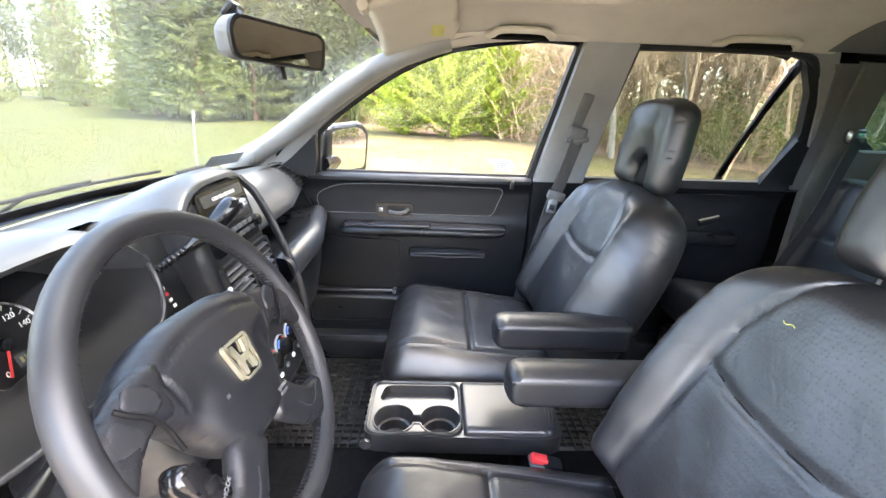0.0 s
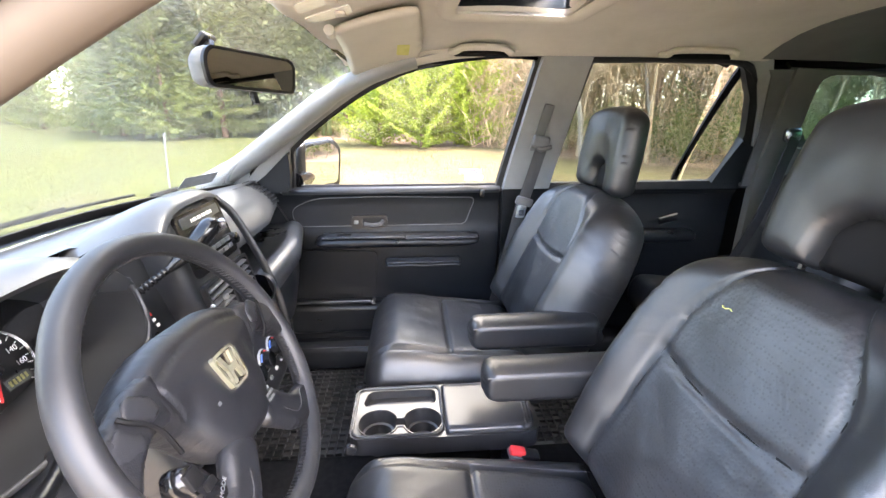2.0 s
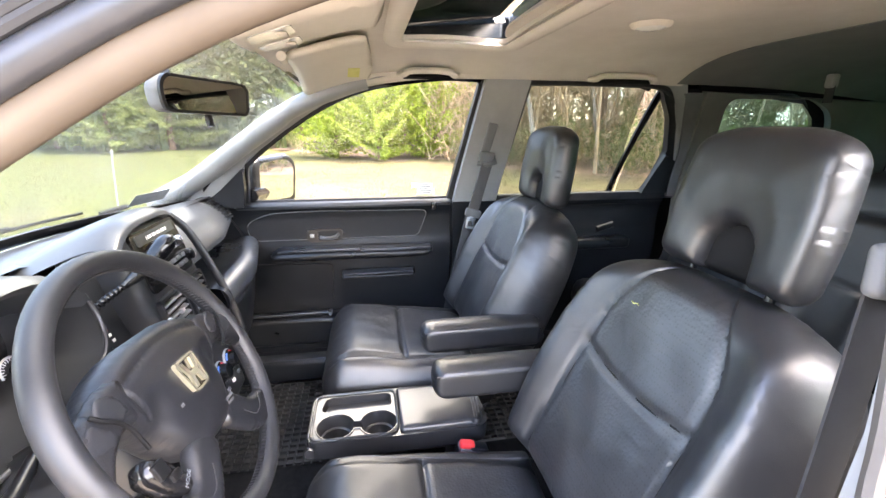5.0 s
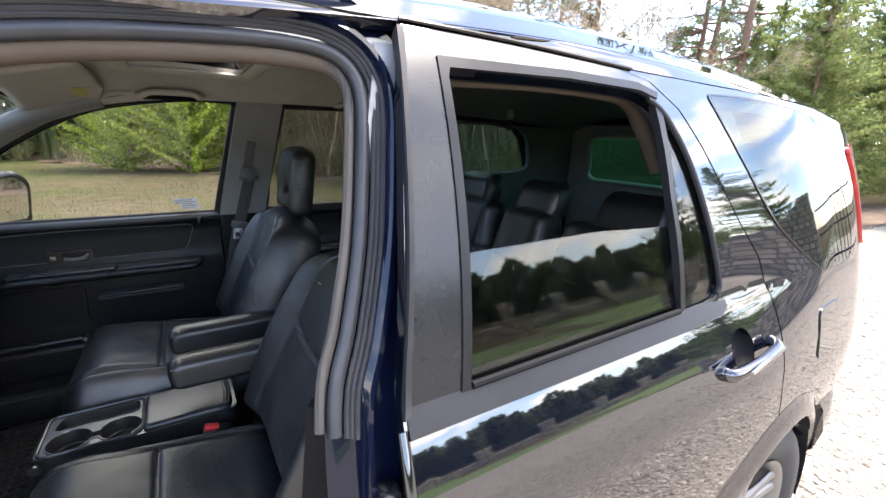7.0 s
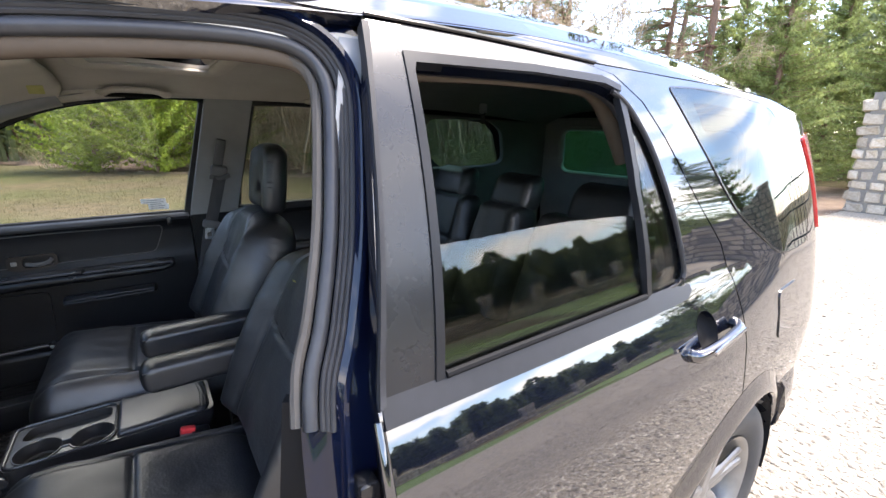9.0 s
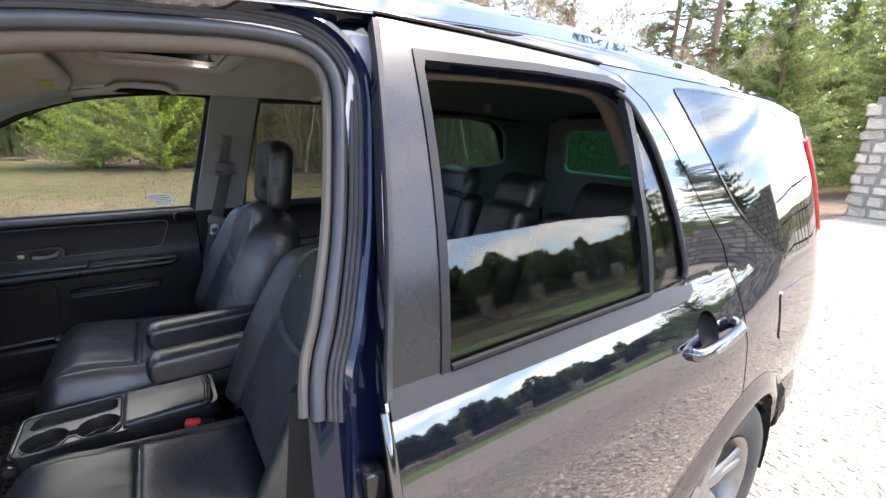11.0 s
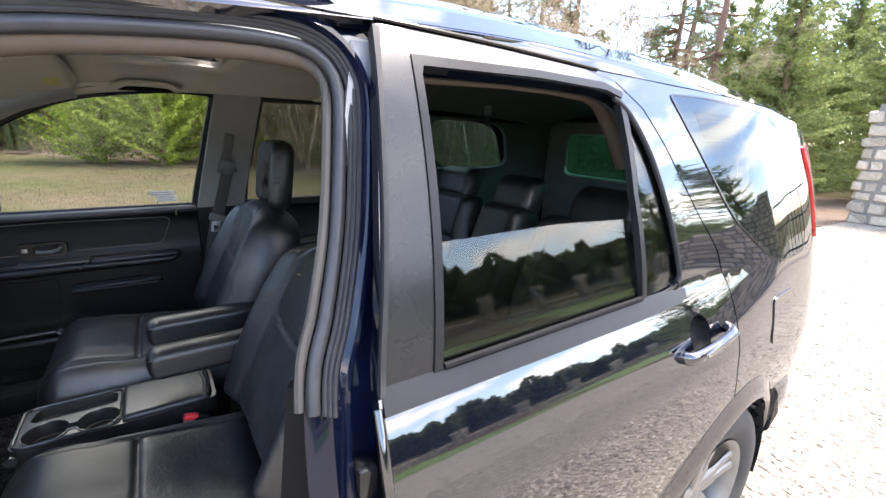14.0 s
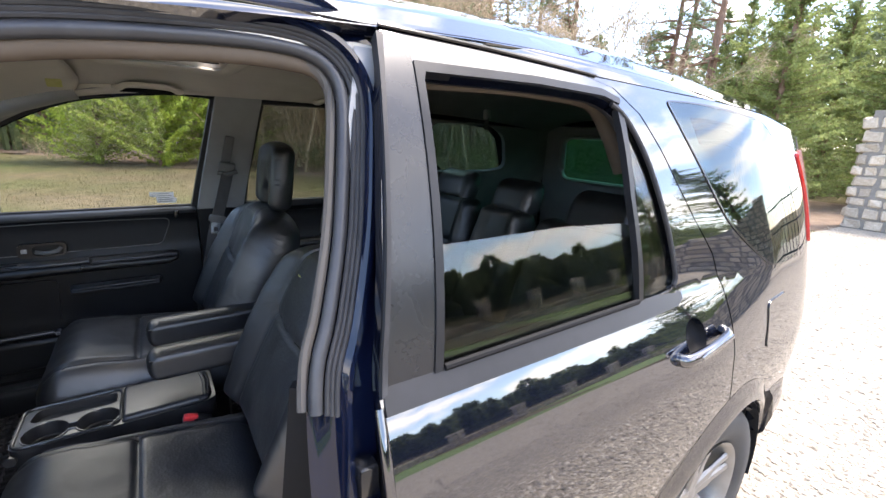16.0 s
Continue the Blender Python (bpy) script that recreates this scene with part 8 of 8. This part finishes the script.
# thin yellow fibre lying on the driver's seat
yl = [dat(0.062 + 0.004 * i, 0.415 + 0.002 * math.sin(i * 1.3), dfr(0.062 + 0.004 * i, 0.415, 0.08) + 0.0015) for i in range(6)]
tagged(tube_part("lint_thread", yl, 0.0009, M_YELLOWDULL), "small yellow thread lying on the black seat back", "thread")

# rear bench
bench = thing("rear_bench", (1.35, 0, 0.36), "black leather rear bench with three headrests", "car seat")
def rear_back(y0, w, lean_, label=""):
    o = rounded([(-w, 0.0), (w, 0.0), (w + 0.005, 0.25), (w - 0.02, 0.52), (-w + 0.02, 0.52), (-w - 0.005, 0.25)], 0.05)
    ll = radians(lean_)
    at = lambda u, v, h: Vector((1.34 + v * math.sin(ll) - h * math.cos(ll), y0 + u, 0.62 + v * math.cos(ll) + h * math.sin(ll)))
    fr = lambda u, v, d: 0.07 * math.sqrt(max(0, 1 - (1 - min(d / 0.05, 1)) ** 2)) + 0.02 * math.exp(-((abs(u) - w + 0.05) / 0.03) ** 2) * min(1, d / 0.03) - 0.006 * groove(v, 0.30, 0.006) - 0.005 * groove(abs(u), w * 0.6, 0.006)
    pillow("rear_backrest", o, fr, lambda u, v, d: 0.05 * min(1, d / 0.03), at, M_LEATHER, bench, cell=0.014)
    hw = min(w - 0.03, 0.14)
    ho = rounded([(-hw, 0.0), (hw, 0.0), (hw, 0.10), (hw - 0.02, 0.15), (-hw + 0.02, 0.15), (-hw, 0.10)], 0.035)
    hat = lambda u, v, h: Vector((1.335 + (v + 0.52) * math.sin(ll) - h, y0 + u, 0.615 + (v + 0.50) * math.cos(ll)))
    pillow("rear_headrest", ho, dome(0.055, 0.045), dome(0.05, 0.045), hat, M_LEATHER, bench, cell=0.012)
rear_back(-0.43, 0.25, 18)
rear_back(0.0, 0.15, 18)
rear_back(0.43, 0.25, 18)
for y0 in (-0.34, 0.34):
    o = rounded([(-0.33, 0.0), (0.33, 0.0), (0.33, 0.48), (-0.33, 0.48)], 0.05)
    pillow("rear_cushion", o, lambda u, v, d: 0.09 * math.sqrt(max(0, 1 - (1 - min(d / 0.06, 1)) ** 2)) - 0.005 * groove(v, 0.24, 0.006) - 0.005 * groove(abs(u), 0.2, 0.006), dome(0.06, 0.05), lambda u, v, h: (1.38 - v, y0 + u, 0.60 + 0.12 * v + h), M_LEATHER, bench, cell=0.014)
box_part("bench_base", (0.45, 1.30, 0.20), pose(1.15, 0, 0.45), M_PLASTIC, bench, bevel=0.03)

# ---- mirrors, visors, belts and small fittings ----
rv = thing("rear_view_mirror", (-0.235, 0.02, 1.41), "grey-framed rear-view mirror on the windscreen", "mirror")
vz = Vector((0.93, -0.36, 0.02)).normalized()
vx = Vector((0, 0, 1)).cross(vz).normalized()
vy = vz.cross(vx)
def rv_at(u, v, h):
    return Vector((-0.235, 0.035, 1.405)) + vx * u + vy * v + vz * h
ro = rounded([(-0.118, -0.030), (0.110, -0.035), (0.120, 0.020), (0.105, 0.032), (-0.108, 0.034), (-0.122, 0.014)], 0.018)
ri_ = rounded([(-0.111, -0.025), (0.104, -0.030), (0.113, 0.018), (0.099, 0.027), (-0.102, 0.029), (-0.115, 0.012)], 0.015)
pillow("mirror_housing", ro, dome(0.014, 0.010), dome(0.035, 0.03), rv_at, M_GREYDARK, rv, cell=0.008)
sheet("mirror_bezel", [ro, ri_], lambda u, v: tuple(rv_at(u, v, 0.0155)), 0.006, M_BLACKSATIN, rv, cell=0.05)
sheet("mirror_glass", [ri_], lambda u, v: tuple(rv_at(u, v, 0.0148)), 0.002, M_MIRRORDIM, rv, cell=0.2)
tube_part("dip_lever", [rv_at(0.0, -0.034, 0.0), rv_at(0.0, -0.055, 0.004)], 0.009, M_BLACKSATIN, rv, flat=0.6)
tube_part("mirror_arm", glide([rv_at(-0.01, 0.01, -0.03), rv_at(-0.03, 0.03, -0.05), (-0.300, 0.03, 1.455)], 4), 0.011, M_BLACKSATIN, rv)
box_part("mirror_foot", (0.012, 0.05, 0.03), pose(-0.304, 0.028, 1.457, 0, 45, 0), M_BLACKSATIN, rv, bevel=0.01)

for y0, nm in ((0.405, "passenger"), (-0.405, "driver")):
    vis = thing("sun_visor", (0.0, y0, 1.5), "beige vinyl sun visor folded up against the headliner", "sun visor", "sun visors")
    sg = 1 if y0 > 0 else -1
    vo = rounded([(-0.115, -0.19), (0.085, -0.17), (0.105, 0.12), (0.085, 0.175), (-0.05, 0.190), (-0.115, 0.17)], [0.02, 0.03, 0.05, 0.04, 0.04, 0.03])
    if sg < 0:
        vo = [(x, -y) for x, y in vo][::-1]
    pillow("visor_board", vo, dome(0.010, 0.012), dome(0.010, 0.012), lambda u, v, h: (u, y0 + v, ceiling_z(u, y0 + v) - 0.024 + h), M_VISOR, vis, cell=0.02)
    tube_part("visor_pivot", [(-0.112, y0 - sg * 0.18, 1.500), (-0.112, y0 - sg * 0.205, 1.505)], 0.012, M_VISOR, vis)
    sheet("visor_label", [rounded([(0.03, 0.06), (0.065, 0.075), (0.06, 0.13), (0.025, 0.115)] if sg > 0 else [(0.02, -0.02), (0.05, -0.02), (0.05, -0.10), (0.02, -0.10)][::-1], 0.004)], lambda u, v: (u, y0 + v, ceiling_z(u, y0 + v) - 0.0355), 0.0008, M_YELLOWDULL if sg > 0 else M_YELLOW, vis, cell=0.05, flip=True)
    if sg < 0:
        sheet("visor_label", [rounded([(-0.07, -0.02), (0.012, -0.02), (0.012, -0.10), (-0.07, -0.10)][::-1], 0.004)], lambda u, v: (u, y0 + v, ceiling_z(u, y0 + v) - 0.0355), 0.0008, M_WHITE, vis, cell=0.05, flip=True)

oc = thing("overhead_console", (-0.06, 0.0, 1.52), "beige overhead console with two map lamps", "overhead console")
oo = rounded([(-0.165, -0.10), (0.12, -0.13), (0.12, 0.13), (-0.165, 0.10)], 0.04)
pillow("console_body", oo, dome(0.004, 0.01), dome(0.030, 0.03), lambda u, v, h: (u, v, ceiling_z(u, v) - 0.004 + h), M_VISOR, oc, cell=0.02)
for sg in (-1, 1):
    lo_ = rounded([(-0.125, sg * 0.02), (-0.045, sg * 0.02), (-0.045, sg * 0.085), (-0.120, sg * 0.075)] if sg > 0 else [(-0.120, -0.075), (-0.045, -0.085), (-0.045, -0.02), (-0.125, -0.02)], 0.01)
    sheet("lamp_lens", [lo_], lambda u, v: (u, v, ceiling_z(u, v) - 0.0365), 0.002, M_LENS, oc, "clear map lamp lens", cell=0.03, flip=True)
    box_part("lamp_switch", (0.02, 0.03, 0.006), pose(-0.065, sg * 0.05, ceiling_z(-0.065, 0.05) - 0.040), M_VISOR, oc, bevel=0.002)
dl = thing("dome_lamp", (0.75, 0.0, 1.595), "small round ceiling lamp in the headliner", "lamp")
part("lamp_ring", lathe(bmesh.new(), [(0.034, -0.012), (0.045, -0.008), (0.05, 0.0)], pose(0.75, 0.10, ceiling_z(0.75, 0.10) + 0.002), 28, False), M_VISOR, dl)
part("lamp_lens", lathe(bmesh.new(), [(0.034, -0.012), (0.02, -0.016), (0.002, -0.017)], pose(0.75, 0.10, ceiling_z(0.75, 0.10) + 0.002), 28, False), M_LENS, dl)

# belts
sbelt = thing("seat_belt", (0.46, 0.64, 0.6), "grey seat belt with its tongue hanging on the pillar", "seat belt", "seat belts")
box_part("belt_slider", (0.035, 0.012, 0.12), pose(0.522, 0.656, 1.30, 14, 12, 0), M_GREYDARK, sbelt, bevel=0.004)
part("belt_anchor", box(bmesh.new(), (0.062, 0.02, 0.042), pose(0.512, 0.645, 1.235, 10, 10, 0), 0.012, 3), M_GREYDARK, sbelt)
part("anchor_loop", bar(bmesh.new(), [(0.476, 0.640, 1.215), (0.512, 0.636, 1.208), (0.548, 0.640, 1.218)], 0.009, 8), M_GREYDARK, sbelt)
part("strap", ribbon(bmesh.new(), glide([(0.512, 0.636, 1.212), (0.482, 0.630, 1.11), (0.448, 0.622, 1.0), (0.415, 0.62, 0.86), (0.375, 0.63, 0.66), (0.36, 0.64, 0.50)], 4), (1, 0.3, 0), 0.046), M_BELT, sbelt)
part("tongue_stop", box(bmesh.new(), (0.062, 0.016, 0.03), pose(0.458, 0.615, 1.032, 0, 16, 0), 0.006), M_GREYDARK, sbelt)
sheet("tongue", [rounded([(0.428, 0.975), (0.462, 0.972), (0.468, 1.018), (0.434, 1.020)], 0.006), rounded([(0.438, 0.985), (0.454, 0.983), (0.456, 1.0), (0.440, 1.002)], 0.003)], lambda x, z: (x, 0.612, z), 0.003, M_CHROME, sbelt, cell=0.05)
bk = thing("belt_buckle", (0.27, -0.13, 0.6), "black seat belt buckle with a red release button", "buckle", "buckles")
box_part("buckle_body", (0.045, 0.03, 0.11), pose(0.285, -0.128, 0.592, 0, 14, 0), M_PLASTIC, bk, bevel=0.006)
box_part("release_button", (0.034, 0.020, 0.018), pose(0.270, -0.130, 0.650, 0, 14, 0), M_RED, bk, bevel=0.004)
box_part("buckle_rim", (0.045, 0.031, 0.012), pose(0.273, -0.128, 0.640, 0, 14, 0), M_SILVERDARK, bk, bevel=0.004)
db = thing("seat_belt", (0.52, -0.66, 0.6), "dark seat belt on the driver side pillar", "seat belt", "seat belts")
part("strap", ribbon(bmesh.new(), glide([(0.53, -0.63, 1.22), (0.52, -0.635, 1.0), (0.50, -0.64, 0.80), (0.48, -0.65, 0.60)], 4), (1, 0, 0), 0.046), M_BELTDARK, db)
part("belt_anchor", box(bmesh.new(), (0.06, 0.02, 0.05), pose(0.53, -0.635, 1.235, -10, 10, 0), 0.012, 3), M_GREYDARK, db)
part("tongue", box(bmesh.new(), (0.05, 0.014, 0.03), pose(0.50, -0.625, 0.80), 0.006), M_BLACK, db)
rbt = thing("seat_belt", (1.42, 0.60, 1.15), "dark rear seat belt with a round chrome guide", "seat belt", "seat belts")
part("belt_anchor", box(bmesh.new(), (0.06, 0.03, 0.05), pose(1.44, 0.645, 1.255), 0.02, 3), M_CHROMEDARK, rbt)
part("strap", ribbon(bmesh.new(), glide([(1.44, 0.63, 1.24), (1.40, 0.61, 1.15), (1.36, 0.60, 1.0), (1.30, 0.60, 0.85), (1.24, 0.60, 0.72)], 4), (1, 0.2, 0), 0.046), M_BELTDARK, rbt)
# hook with a dark strap hanging at the cargo side
hk = thing("hanging_strap", (1.62, 0.40, 1.48), "dark strap with a pale clip hanging from the cargo ceiling", "strap")
box_part("clip", (0.03, 0.03, 0.045), pose(1.62, 0.36, 1.50), M_GREY, hk, bevel=0.008)
part("strap", ribbon(bmesh.new(), [(1.62, 0.36, 1.49), (1.62, 0.36, 1.43)], (0, 1, 0), 0.03), M_BELTDARK, hk)
# paper label on the passenger's pane
lb = thing("paper_label", (0.30, 0.74, 1.12), "white printed paper label stuck on the door glass", "label")
sheet("label_sheet", [[(0.262, 1.088), (0.328, 1.086), (0.331, 1.106), (0.322, 1.110), (0.322, 1.130), (0.240, 1.132), (0.240, 1.114), (0.262, 1.112)]], lab, 0.0006, M_PAPER, lb, cell=0.05)
for k in range(5):
    z0, x0 = 1.092 + 0.0078 * k, 0.268 if k < 3 else 0.246
    x1 = x0 + (0.045, 0.050, 0.038, 0.068, 0.060)[k]
    sheet("print_bar", [[(x0, z0), (x1, z0), (x1, z0 + 0.0026), (x0, z0 + 0.0026)]], lambda x, z: (x, lab(x, z)[1] - 0.0008, z), 0.0003, M_GREY, lb, cell=0.05)
# toll sticker low on the windscreen, wiper, aerial
tagged(sheet("windscreen_sticker", [[(0.50, 0.06), (0.60, 0.08), (0.60, 0.145), (0.50, 0.125)]], lambda y, v: tuple(Vector(screen(y, v)) + Vector((0.004, 0, -0.004))), 0.0006, M_SLATE, None, cell=0.05, flip=True), "dark square sticker low on the windscreen", "sticker")
wp = thing("windscreen_wiper", (-0.74, 0.2, 1.09), "black windscreen wiper resting at the base of the glass", "wiper")
tube_part("wiper_blade", glide([tuple(Vector(screen(y, 0.045 + 0.02 * abs(y - 0.2))) + Vector((-0.02, 0, 0.004))) for y in (-0.25, -0.1, 0.1, 0.25, 0.4)], 4), 0.0042, M_MATTE, wp)
tube_part("wiper_arm", [(-0.80, -0.12, 1.04), tuple(Vector(screen(0.05, 0.04)) + Vector((-0.02, 0, 0.010))), tuple(Vector(screen(0.2, 0.05)) + Vector((-0.02, 0, 0.008)))], 0.004, M_MATTE, wp)
tube_part("wiper_pivot", [tuple(Vector(screen(0.46, 0.03)) + Vector((-0.02, 0, 0.0))), tuple(Vector(screen(0.54, 0.03)) + Vector((-0.02, 0, 0.01)))], 0.008, M_MATTE, wp)
ae = thing("aerial", (-0.80, 0.80, 0.98), "white and grey rod aerial on the wing", "aerial")
tube_part("aerial_rod", [(-0.822, 0.775, 0.99), (-0.806, 0.775, 1.215)], 0.0030, M_GREY, ae)
tube_part("aerial_tip", [(-0.806, 0.775, 1.215), (-0.799, 0.775, 1.262)], 0.0038, M_GREY, ae)
